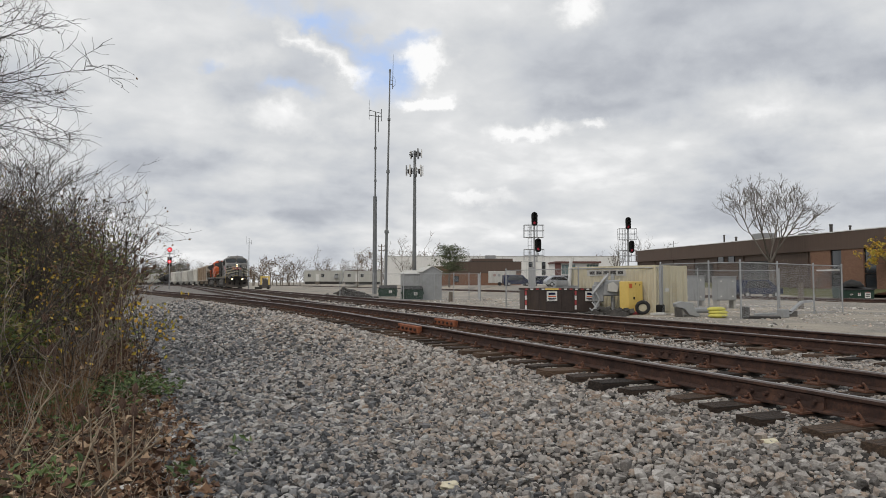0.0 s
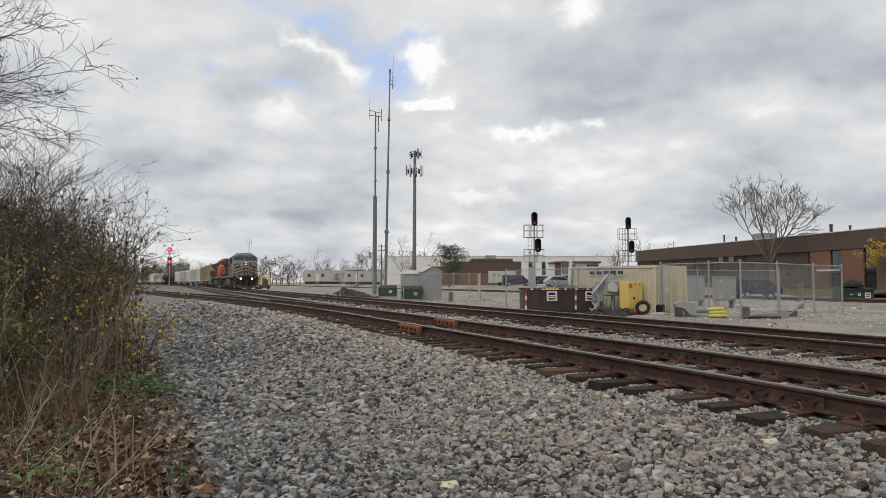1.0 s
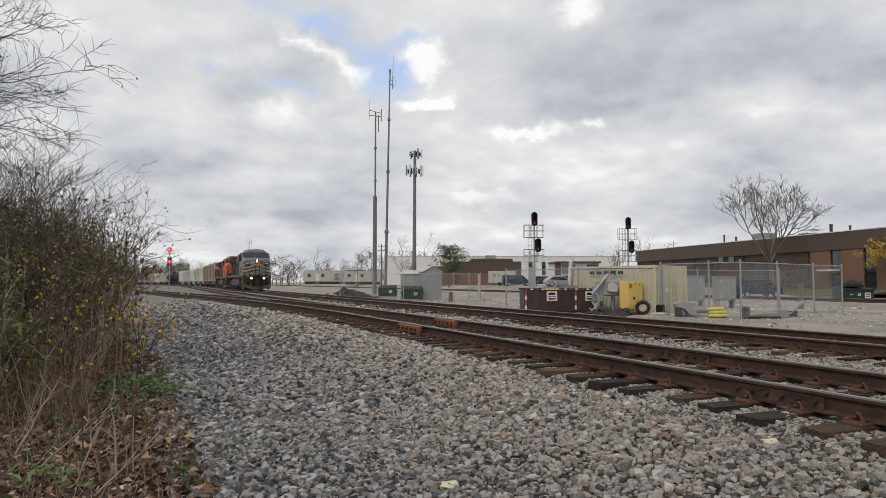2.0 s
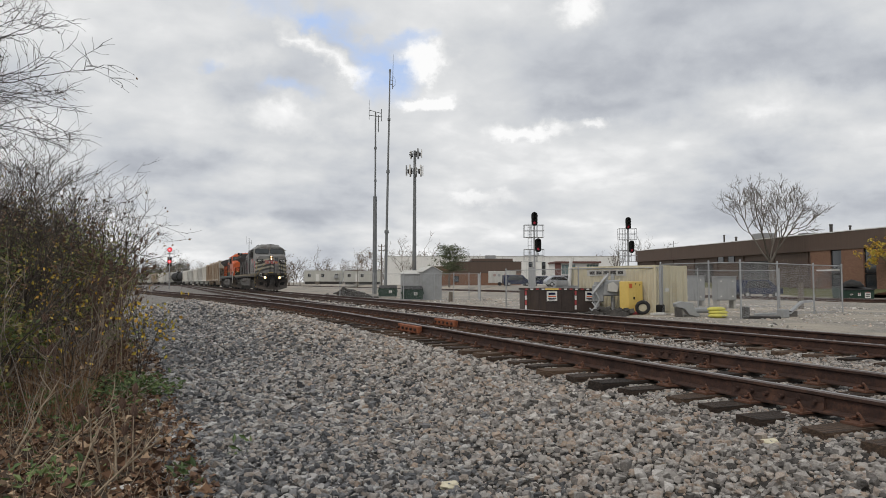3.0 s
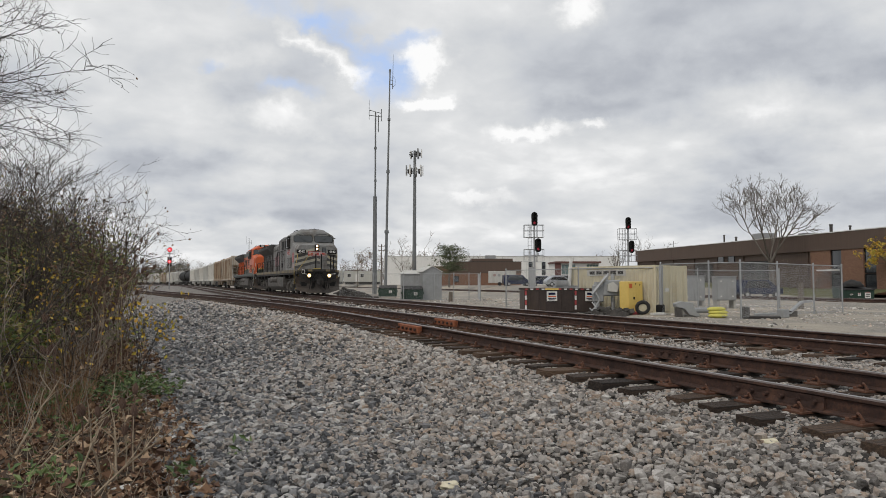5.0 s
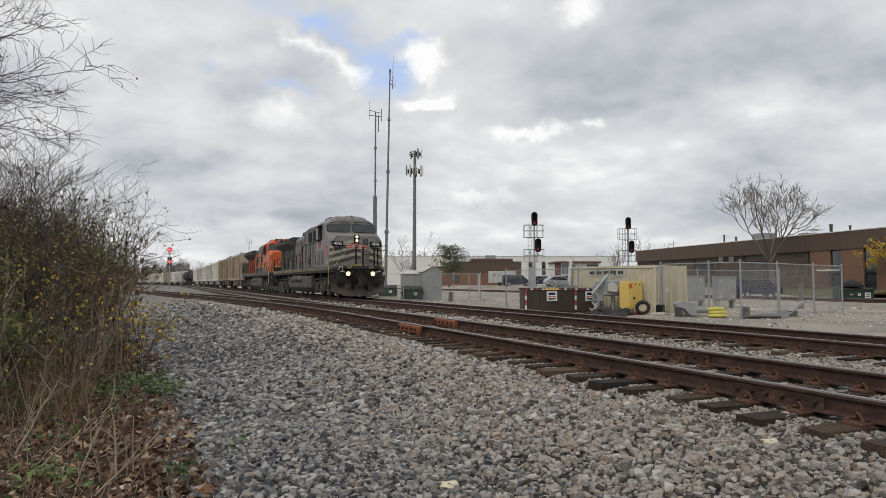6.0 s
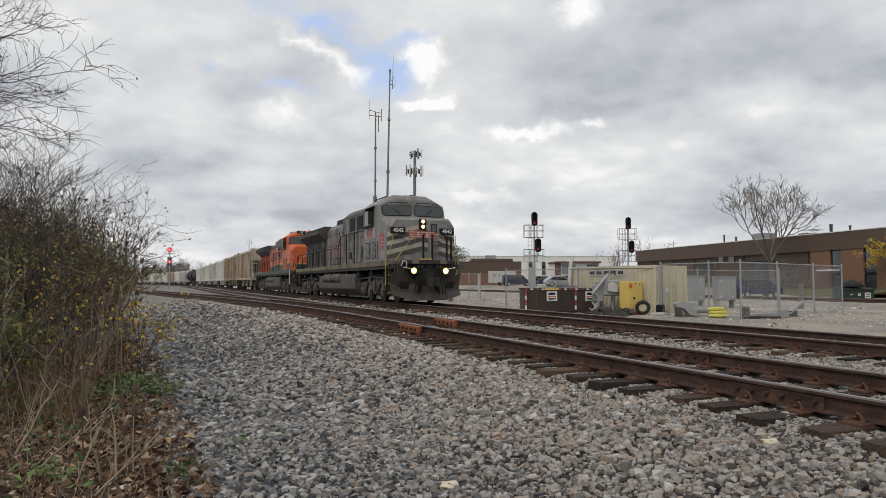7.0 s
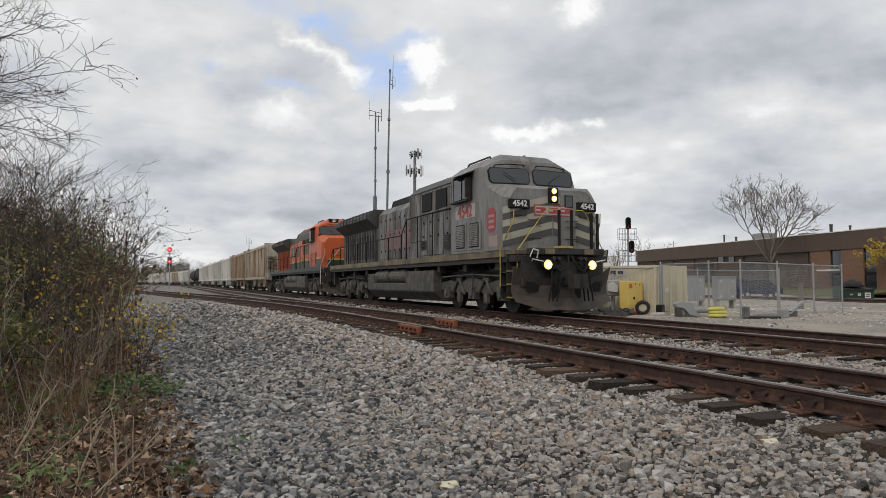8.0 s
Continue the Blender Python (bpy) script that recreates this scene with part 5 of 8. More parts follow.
# brown roll-off dumpster
def rolloff():
    d = thing("rolloff_dumpster", "dark brown open-top steel dumpster with reflective tape", "dumpster", put(6.20, 35.3, None, 0))
    w, dep, h = 3.95, 2.2, 1.19
    bm = B()
    for x0, x1, y0, y1 in ((-w / 2, w / 2, 0, 0.06), (-w / 2, w / 2, dep - 0.06, dep), (-w / 2, -w / 2 + 0.06, 0.06, dep - 0.06), (w / 2 - 0.06, w / 2, 0.06, dep - 0.06)):
        box(bm, x0, x1, y0, y1, 0.12, h)
        part("wall_panel", bm, BROWN_BIN, d)
        bm = B()
    box(bm, -w / 2, w / 2, 0.0, dep, 0.06, 0.12)
    for k in range(2):
        y = 0.5 + k * (dep - 1.0)
        box(bm, -w / 2, w / 2, y - 0.06, y + 0.06, 0.0, 0.06)
    part("floor_pan", bm, BROWN_BIN, d)
    bm = B()
    for y in (-0.05, dep - 0.05):
        box(bm, -w / 2 - 0.05, w / 2 + 0.05, y, y + 0.1, h, h + 0.09)
    part("top_rim", bm, BROWN_BIN, d)
    for i in range(7):
        x = -w / 2 + 0.25 + i * (w - 0.5) / 6
        bm = B()
        box(bm, x - 0.04, x + 0.04, -0.05, 0.0, 0.12, h)
        if i not in (2, 5):
            part("side_rib", bm, BROWN_BIN, d)
        else:
            bm.free()
    for i in range(14):
        bm = B()
        x = -w / 2 + 0.1 + i * 0.29
        box(bm, x - 0.075, x + 0.075, -0.058, -0.052, h + 0.01, h + 0.075)
        part("tape", bm, WHITE if i % 2 else RED, d, "white reflective tape" if i % 2 else "red reflective tape")
    for x in (-w / 2 + 0.07, 0.68, w / 2 - 0.07):
        for k in range(4):
            bm = B()
            box(bm, x - 0.05, x + 0.05, -0.056, -0.051, 0.18 + k * 0.25, 0.40 + k * 0.25)
            part("tape", bm, RED if k % 2 else WHITE, d)
    for x in (-0.55, 1.45):
        bm = B()
        box(bm, x - 0.27, x + 0.27, -0.075, -0.055, 0.62, 1.12)
        sg = part("sign", bm, WHITE, d, "white sign with blue and orange bars")
        for z, c, ww in ((1.0, CAR_BLUE, 0.36), (0.86, ORANGE, 0.4), (0.76, CAR_BLUE, 0.42), (0.68, DARK, 0.3)):
            bm = B()
            box(bm, x - ww / 2, x + ww / 2, -0.08, -0.075, z - 0.025 - (0.04 if z > 0.95 else 0), z + 0.025 + (0.03 if z > 0.95 else 0))
            part("bar", bm, c, sg)
    bm = B()
    box(bm, -0.9, -0.2, -0.07, -0.052, h + 0.005, h + 0.085)
    part("label_strip", bm, CAB_YELLOW, d, "yellow label strip")


rolloff()


# cream shipping container and what leans on it
def container():
    c = thing("shipping_container", "faded cream steel shipping container with corrugated sides", "container", pose(22.42, 26.74, -0.7, 0, 0, 101.0))
    # x along the long side (away), y across to the far side, doors at x = 0
    ln, w, h = 6.06, 2.44, 2.42
    bm = B()
    box(bm, 0.02, ln - 0.02, -w + 0.06, -0.06, 0.12, h - 0.05)
    part("body", bm, TAN, c)
    n = 22
    d = (ln - 0.3) / n
    bm = B()
    prism(bm, [(0.05, -0.062), (0.10, -0.022), (d - 0.06, -0.022), (d - 0.01, -0.062)], 0.16, h - 0.12, "z")
    ridge = mesh_of("corrugation", bm, TAN)
    for i in range(n):
        piece("corrugation", ridge, c, pose(0.15 + d * i, 0, 0))
    bm = B()
    for y in (-w, -0.12):
        for z in (0, h - 0.12):
            box(bm, 0, ln, y, y + 0.12, z, z + 0.13)
        for x in (0, ln - 0.12):
            box(bm, x, x + 0.12, y, y + 0.12, 0.13, h - 0.12)
    for z in (0, h - 0.12):
        for x in (0, ln - 0.12):
            box(bm, x, x + 0.12, -w + 0.12, -0.12, z, z + 0.12)
    part("corner_frame", bm, TAN, c)
    for k, (y0, y1) in enumerate(((-w + 0.14, -w / 2 - 0.01), (-w / 2 + 0.01, -0.14))):
        bm = B()
        box(bm, -0.03, 0.02, y0, y1, 0.15, h - 0.15)
        for z in (0.55, 0.95, 1.35, 1.75):
            box(bm, -0.045, -0.03, y0 + 0.05, y1 - 0.05, z, z + 0.05)
        dr = part("door", bm, TAN, c)
        for y in (y0 + 0.25, y1 - 0.25):
            bm = B()
            tube(bm, (-0.07, y, 0.1), (-0.07, y, h - 0.1), 0.02, 0.02, 6)
            box(bm, -0.1, -0.05, y - 0.04, y + 0.2, 0.98, 1.02)
            part("lock_rod", bm, TAN, dr)
    bm = B()
    box(bm, -0.06, -0.046, -0.95, -0.6, 1.12, 1.3)
    part("placard", bm, WHITE, c, "small white placard")
    bm = B()
    box(bm, 1.9, 4.6, -0.018, -0.006, 1.92, 2.25)
    nm = part("name_band", bm, HOP_GREY, c, "pale band with dark plain bars")
    for i in range(5):
        bm = B()
        box(bm, 2.05 + i * 0.5, 2.42 + i * 0.5, -0.006, -0.002, 2.0, 2.17)
        part("bar", bm, DARK, nm)


container()


def yellow_panel():
    y = thing("electrical_cabinet", "yellow steel electrical cabinet beside the container", "cabinet", put(9.47, 33.45, None, 33))
    bm = B()
    box(bm, -0.53, 0.53, 0, 0.55, 0.1, 1.62)
    soften(bm, 0.015)
    part("body", bm, CAB_YELLOW, y)
    bm = B()
    box(bm, -0.5, 0.02, -0.02, 0.0, 0.14, 1.58)
    part("door", bm, CAB_YELLOW, y)
    bm = B()
    box(bm, 0.04, 0.5, -0.02, 0.0, 0.14, 1.58)
    part("door", bm, CAB_YELLOW, y)
    for x, z, w, h, m in ((-0.35, 1.4, 0.2, 0.22, ORANGE), (-0.12, 0.8, 0.1, 0.12, BLACK), (0.3, 1.45, 0.05, 0.06, BLACK), (0.0, 1.5, 0.05, 0.06, BLACK)):
        bm = B()
        box(bm, x - w / 2, x + w / 2, -0.032, -0.02, z - h / 2, z + h / 2)
        part("plate", bm, m, y)
    bm = B()
    for x in (-0.42, 0.42):
        box(bm, x - 0.06, x + 0.06, 0.05, 0.5, 0.0, 0.1)
    part("skid", bm, DARK, y)


yellow_panel()


def gearbox_machine():
    """Crossing-gate machinery stored in front of the container."""
    g_ = thing("gate_machine", "grey crossing-gate machine with pipes, stored upright", "machine", put(8.38, 33.9))
    bm = B()
    box(bm, -0.35, 0.55, 0.1, 0.8, 0.9, 1.7)
    box(bm, -0.8, -0.3, 0.2, 0.7, 0.6, 1.45)
    soften(bm, 0.05)
    part("gear_housing", bm, CABINET, g_)
    bm = B()
    tube(bm, (-0.6, 0.4, 0), (-0.6, 0.4, 1.6), 0.16, 0.14, 10)
    tube(bm, (0.2, 0.4, 0), (0.2, 0.4, 2.0), 0.10, 0.10, 10)
    tube(bm, (-0.25, 0.3, 1.4), (-0.05, 0.3, 2.05), 0.09, 0.06, 8)
    tube(bm, (-0.9, 0.1, 1.0), (-0.2, 0.0, 1.9), 0.08, 0.08, 8)
    part("support_post", bm, GALV, g_)
    bm = B()
    pipe(bm, [(-0.75, 0.0, 1.1), (-0.6, -0.1, 0.7), (-0.8, -0.1, 0.35), (-1.0, -0.1, 0.15)], 0.05, 6)
    pipe(bm, [(-0.95, 0.0, 0.6), (-0.8, -0.2, 0.35), (-0.95, -0.25, 0.2), (-1.1, -0.1, 0.3)], 0.035, 6)
    part("hose", bm, CABINET, g_)
    bm = B()
    prism(bm, [(-0.15, 1.15), (0.3, 1.1), (0.35, 1.4), (0.1, 1.6), (-0.15, 1.5)], -0.1, 0.1, "y")
    part("counterweight", bm, HOP_GREY, g_)


gearbox_machine()


def white_post():
    p = thing("pipe_post", "leaning white pipe standing in a grey box", "pipe", put(7.05, 37.6, None, 0))
    bm = B()
    tube(bm, (-0.05, 0.3, 0.9), (0.12, 0.3, 2.95), 0.11, 0.09, 10)
    part("pipe", bm, WHITE, p)
    bm = B()
    box(bm, -0.8, 0.5, 0.1, 0.9, 0, 1.4)
    box(bm, -0.75, -0.1, 0.05, 0.6, 1.4, 1.65)
    part("base_box", bm, CABINET, p)


white_post()


def tyre():
    t = thing("tyre", "old black tyre with a pale rim leaning on the cabinet", "tyre", put(9.66, 32.9, None, -12) @ pose(0, 0, 0.36, 12, 0, 0))
    bm = B()
    n, m = 24, 8
    vs = [[bm.verts.new(((0.27 + 0.09 * math.cos(b)) * math.cos(a), 0.10 * math.sin(b), (0.27 + 0.09 * math.cos(b)) * math.sin(a))) for b in [2 * math.pi * j / m for j in range(m)]] for a in [2 * math.pi * i / n for i in range(n)]]
    for i in range(n):
        for j in range(m):
            bm.faces.new((vs[i][j], vs[(i + 1) % n][j], vs[(i + 1) % n][(j + 1) % m], vs[i][(j + 1) % m]))
    part("tread", bm, RUBBER, t)
    bm = B()
    tube(bm, (0, -0.03, 0), (0, 0.05, 0), 0.2, 0.19, 20)
    part("rim", bm, TAN, t)


tyre()


# chain-link fences
def chain_link(name, pts, height, label, zs=None, mesh_step=0.11, lower=0.0):
    f = thing(name, label, "fence")
    levels = [land(x, y) for x, y in pts]
    for (x, y), z in zip(pts, levels):
        bm = B()
        tube(bm, (x, y, z), (x, y, z + height + 0.08), 0.038, 0.038, 8)
        tube(bm, (x, y, z + height + 0.08), (x, y, z + height + 0.12), 0.05, 0.02, 8)
        part("post", bm, GALV, f)
    for (a, b), (za, zb) in zip(zip(pts, pts[1:]), zip(levels, levels[1:])):
        A, Z = Vector((*a, za)), Vector((*b, zb))
        ln = (Z - A).length
        d = (Z - A) / ln
        bm = B()
        tube(bm, A + Vector((0, 0, height)), Z + Vector((0, 0, height)), 0.024, 0.024, 6)
        part("top_rail", bm, GALV, f)
        bm = B()
        tube(bm, A + Vector((0, 0, 0.08)), Z + Vector((0, 0, 0.08)), 0.01, 0.01, 4)
        part("bottom_wire", bm, GALV, f)
        bm = B()
        h = height - 0.05
        k = -h
        while k < ln:
            for way in (1, -1):
                s0, s1 = max(0.0, k), min(ln, k + h)
                if s1 - s0 > 0.02:
                    z0, z1 = (s0 - k, s1 - k) if way > 0 else (h - (s0 - k), h - (s1 - k))
                    tube(bm, A + d * s0 + Vector((0, 0, 0.04 + z0)), A + d * s1 + Vector((0, 0, 0.04 + z1)), 0.0024, 0.0024, 3, False)
            k += mesh_step
        part("wire_mesh", bm, GALV, f)
    return f


chain_link("chain_link_fence", [(22.35, 26.3), (22.76, 23.6), (23.03, 22.05), (26.4, 23.1), (30.1, 24.2), (33.2, 25.0)], 2.44, "galvanised chain-link fence round a gravel compound")
chain_link("chain_link_fence", [spot(10.6, 33.2), spot(7.3, 36.6), spot(3.9, 42.0)], 2.3, "galvanised chain-link fence behind the dumpster", mesh_step=0.14)
chain_link("chain_link_fence", [spot(33 * 0.326, 33.3), spot(13.0, 38.0), spot(15.2, 40.5), spot(20.8, 42.0)], 2.3, "galvanised chain-link fence along the far side of the compound", mesh_step=0.16)
chain_link("chain_link_fence", [spot(-8.8, 58), spot(-6.0, 58.3), spot(-3.4, 58.6), spot(-0.77, 58), spot(0.92, 57.5), spot(2.2, 57.5), spot(3.15, 57.3), spot(3.3, 64)], 2.3, "galvanised chain-link fence in front of the sheds", mesh_step=0.16)


# sheds and cabinets
def shed(m, w, d, h, ridge, label, gable_front=False):
    s = thing("equipment_shed", label, "shed", m, group="equipment sheds")
    bm = B()
    if gable_front:
        prism(bm, [(-w / 2, 0), (w / 2, 0), (w / 2, h), (0, ridge), (-w / 2, h)], 0, d, "y")
    else:
        prism(bm, [(0, 0), (d, 0), (d, h), (d / 2, ridge), (0, h)], -w / 2, w / 2, "x")
    part("wall", bm, CABINET, s)
    for sx in (-1, 1):
        bm = B()
        if gable_front:
            prism(bm, [(sx * (w / 2 + 0.1), h - 0.06), (0, ridge + 0.02), (0, ridge + 0.08), (sx * (w / 2 + 0.1), h + 0.0)], -0.1, d + 0.1, "y")
        else:
            a = -0.1 if sx < 0 else d + 0.1
            prism(bm, [(a, h - 0.05), (d / 2, ridge + 0.02), (d / 2, ridge + 0.08), (a, h + 0.01)], -w / 2 - 0.1, w / 2 + 0.1, "x")
        part("roof", bm, HOP_GREY, s, "pale metal roof")
    for i in range(max(2, round(w / 0.6))):
        x = -w / 2 + (i + 0.5) * w / max(2, round(w / 0.6))
        bm = B()
        box(bm, x - 0.015, x + 0.015, -0.02, 0.0, 0.05, h - 0.08)
        part("seam", bm, CABINET, s)
    return s


shed(put(-2.9, 61.8, None, -12), 2.0, 3.0, 2.35, 2.62, "grey metal equipment shed with a low roof")
sh = shed(put(-0.95, 61.0, None, 18), 1.75, 2.7, 2.55, 3.0, "taller grey metal equipment shed with a pitched roof", True)
bm = B()
box(bm, 0.88, 0.93, 0.7, 1.5, 1.2, 1.7)
part("vent", bm, HOP_GREY, sh, "pale wall vent")


def waste_bin(m, w, paint, label):
    d = thing("dumpster", label, "dumpster", m, group="steel waste dumpsters")
    bm = B()
    prism(bm, [(0.1, 0.12), (1.4, 0.12), (1.5, 1.2), (0.0, 0.95)], -w / 2, w / 2, "x")
    soften(bm, 0.02)
    part("bin", bm, paint, d)
    for x in (-w / 4, w / 4):
        bm = B()
        prism(bm, [(-0.06, 0.96), (1.55, 1.22), (1.55, 1.27), (-0.06, 1.01)], x - w / 4 + 0.02, x + w / 4 - 0.02, "x")
        part("lid", bm, RUBBER, d, "black plastic lid")
    bm = B()
    for s in (-1, 1):
        box(bm, *sorted((s * w / 2, s * (w / 2 + 0.09))), 0.15, 1.2, 0.55, 0.75)
    part("fork_pocket", bm, paint, d)
    bm = B()
    for x in (-w / 2 + 0.15, w / 2 - 0.15):
        for y in (0.25, 1.25):
            tube(bm, (x - 0.03, y, 0.07), (x + 0.03, y, 0.07), 0.07, 0.07, 8)
            box(bm, x - 0.02, x + 0.02, y - 0.03, y + 0.03, 0.07, 0.14)
    part("caster", bm, DARK, d)
    for x, ww, hh in ((0.15 * w, 0.3, 0.3),) if w < 2.2 else ((-0.25 * w, 0.25, 0.12), (0.02, 0.22, 0.25), (0.28 * w, 0.5, 0.6)):
        bm = B()
        box(bm, x - ww / 2, x + ww / 2, 0.025, 0.035, 0.6 - hh / 2, 0.6 + hh / 2)
        st = part("sticker", bm, WHITE, d, "white sticker with dark bars")
        for k in range(3):
            bm = B()
            box(bm, x - ww * 0.35, x + ww * 0.35, 0.018, 0.025, 0.6 - hh * 0.3 + k * hh * 0.28, 0.6 - hh * 0.3 + k * hh * 0.28 + hh * 0.12)
            part("bar", bm, RED if k == 2 and w > 2.2 else DARK, st)
    return d


waste_bin(put(-2.65, 58.9, None, 4), 1.85, GREEN_BIN, "dark green steel dumpster before the sheds")
waste_bin(put(-5.75, 70.5, None, 2), 1.9, GREEN_BIN, "dark green steel dumpster behind the wire fence")
waste_bin(put(33.4, 54.5, None, 4), 2.6, GREEN_BIN, "large dark green dumpster with a raised bag of rubbish")


def bag_heap():
    bm = B()
    bmesh.ops.create_icosphere(bm, subdivisions=3, radius=1.0)
    for v in bm.verts:
        v.co = Vector((v.co.x * 0.85, v.co.y * 0.6, max(-0.1, v.co.z) * 0.5)) * (1 + 0.25 * noise.noise(v.co * 2.3))
    ob = new("rubbish_bag", mesh_of("rubbish_bag", bm, RUBBER, smooth=True))
    ob.matrix_basis = put(33.3, 55.2, land(*spot(33.3, 55.2)) + 1.25)
    tagged(ob, "black rubbish bags heaped on the dumpster lid", "rubbish bag")


bag_heap()


def cabinet(m, w, d, h, label, legs=0.35):
    c = thing("relay_cabinet", label, "cabinet", m, group="grey relay cabinets")
    bm = B()
    box(bm, -w / 2, w / 2, 0, d, legs, h)
    soften(bm, 0.02)
    part("body", bm, CABINET, c)
    bm = B()
    box(bm, -w / 2 - 0.05, w / 2 + 0.05, -0.05, d + 0.05, h, h + 0.06)
    part("cap", bm, CABINET, c)
    for s in (-1, 1):
        bm = B()
        box(bm, *sorted((s * 0.02, s * (w / 2 - 0.04))), -0.025, 0.0, legs + 0.06, h - 0.06)
        dr = part("door", bm, CABINET, c)
        for z in (legs + 0.25, h - 0.25):
            bm = B()
            box(bm, s * w * 0.3 - 0.04, s * w * 0.3 + 0.04, -0.035, -0.025, z - 0.04, z + 0.04)
            part("label_plate", bm, WHITE, dr)
    bm = B()
    for x in (-w / 2 + 0.1, w / 2 - 0.1):
        box(bm, x - 0.06, x + 0.06, 0.05, d - 0.05, -0.05, legs)
    part("leg", bm, CONCRETE, c)


cabinet(put(17.0, 46, None, 6), 1.55, 0.8, 2.0, "pale grey double-door relay cabinet")
cabinet(put(17.05, 40.8, None, 0), 1.15, 0.8, 1.9, "grey relay cabinet on a concrete foot", 0.5)
for k, (a, d_) in enumerate(((15.3, 46.5),)):
    fz = thing("slat_screen", "pale vertical-slat screen fence", "fence", put(a, d_))
    for i in range(9):
        bm = B()
        box(bm, -0.9 + i * 0.21, -0.76 + i * 0.21, 0, 0.04, 0.1, 1.75)
        part("slat", bm, HOP_GREY, fz)
    bm = B()
    for z in (0.4, 1.5):
        box(bm, -0.95, 0.95, 0.04, 0.1, z, z + 0.08)
    for x in (-0.9, 0.85):
        box(bm, x, x + 0.08, 0.04, 0.12, -0.05, 1.75)
    part("frame", bm, GALV, fz)


# things lying about in the compound
def sandbags():
    for k, (dx, dy, z, r) in enumerate(((0, 0, 0.09, 0), (0.12, 0.25, 0.09, 8), (0.05, 0.1, 0.24, -6), (0.0, 0.15, 0.38, 4))):
        bm = B()
        bmesh.ops.create_icosphere(bm, subdivisions=3, radius=1.0)
        for v in bm.verts:
            c = v.co.copy()
            v.co = Vector((math.copysign(abs(c.x) ** 0.7, c.x) * 0.42, c.y * 0.24, c.z * 0.11)) * (1 + 0.10 * noise.noise(c * 2 + Vector((k, 0, 0))))
        ob = new("sandbag", mesh_of("sandbag", bm, surface("yellow_sack", [(0.48, 0.44, 0.08), (0.62, 0.58, 0.16)], 6, 0.8, bump=0.4), smooth=True))
        x, y = spot(12.2 + dx, 30.2 + dy)
        ob.matrix_basis = pose(x, y, land(x, y) + z, 0, 0, TURN + r)
        tagged(ob, "yellow woven sandbag in a small stack", "sandbag", "stacked sandbags")


sandbags()


def lying_parts():
    # grey chute-like casting, galvanised duct, boards
    c = thing("steel_casting", "grey hollow steel casting lying on gravel", "scrap metal", put(10.95, 30.9))
    bm = B()
    prism(bm, [(-0.35, 0.45), (0.05, 0.42), (0.25, 0.10), (0.60, 0.0), (0.75, 0.04), (0.50, 0.30), (0.42, 0.66), (-0.1, 0.72), (-0.38, 0.62)], 0, 0.45, "y")
    soften(bm, 0.03)
    part("shell", bm, CABINET, c)
    bm = B()
    box(bm, -0.30, -0.05, 0.05, 0.40, 0.0, 0.44)
    part("foot", bm, UNDER, c)
    bm = B()
    tube(bm, (0.5, 0.3, 0.3), (1.5, 0.5, 0.3), 0.12, 0.12, 10)
    part("spout", bm, GALV, c)
    c = thing("guardrail_end", "bent galvanised guardrail end piece on the ground", "guardrail", put(16.0, 31.4, None, 0))
    bm = B()
    pts = [(-1.6, 0.05), (-0.6, 0.08), (0.0, 0.12), (0.35, 0.45), (0.55, 0.62), (1.0, 0.66)]
    for (xa, za), (xb, zb) in zip(pts, pts[1:]):
        prism(bm, [(xa, za), (xb, zb), (xb, zb + 0.09), (xa, za + 0.09)], -0.15, 0.15, "y")
    part("beam", bm, GALV, c)
    bm = B()
    box(bm, -0.35, 0.3, -0.12, 0.12, 0.0, 0.26)
    part("block", bm, UNDER, c)
    for k, (a, d_, ln, w, h, mat, lab) in enumerate(((13.9, 29.7, 1.5, 0.5, 0.12, DARK, "dark steel plate lying flat"), (13.4, 30.2, 0.35, 0.35, 0.5, UNDER, "rusty steel box section"), (14.7, 30.9, 1.0, 0.3, 0.06, WOOD_GREY, "grey plank on gravel"),
                                                     (11.6, 32.0, 0.9, 0.4, 0.35, CONCRETE, "concrete block in the compound"), (9.1, 33.2, 0.9, 0.5, 0.14, RED_CLOTH, "crumpled dark red tarpaulin"), (10.35, 32.7, 0.8, 0.25, 0.12, WHITE, "white plastic pipe offcut on gravel"),
                                                     (15.2, 30.4, 0.45, 0.35, 0.38, CABINET, "small grey junction box"), (10.55, 33.0, 0.35, 0.3, 0.5, BLACK, "black folded sheet leaning"))):
        bm = B()
        box(bm, -ln / 2, ln / 2, -w / 2, w / 2, 0, h)
        soften(bm, min(0.05, h * 0.3), 2)
        for v in bm.verts:
            v.co += Vector((0, 0, 0.03 * noise.noise(v.co * 3 + Vector((k, 0, 0))))) if v.co.z > 0.02 else Vector()
        ob = new(("steel_plate", "box_section", "plank", "concrete_block", "tarpaulin", "pipe_offcut", "junction_box", "folded_sheet")[k], mesh_of("clutter", bm, mat))
        ob.matrix_basis = put(a, d_, None, k * 9 - 20)
        tagged(ob, lab, "yard clutter")
    for k, (a, d_, h) in enumerate(((21.3, 40.5, 1.55), (34.6, 52, 1.7), (0.6, 55, 0.8))):
        bm = B()
        tube(bm, (0, 0, -0.1), (0.03, 0, h), 0.17, 0.16, 9)
        ob = new("wooden_post", mesh_of("wooden_post", bm, WOOD_GREY))
        ob.matrix_basis = put(a, d_)
        tagged(ob, "short grey weathered wooden post", "post", "short wooden posts")


lying_parts()


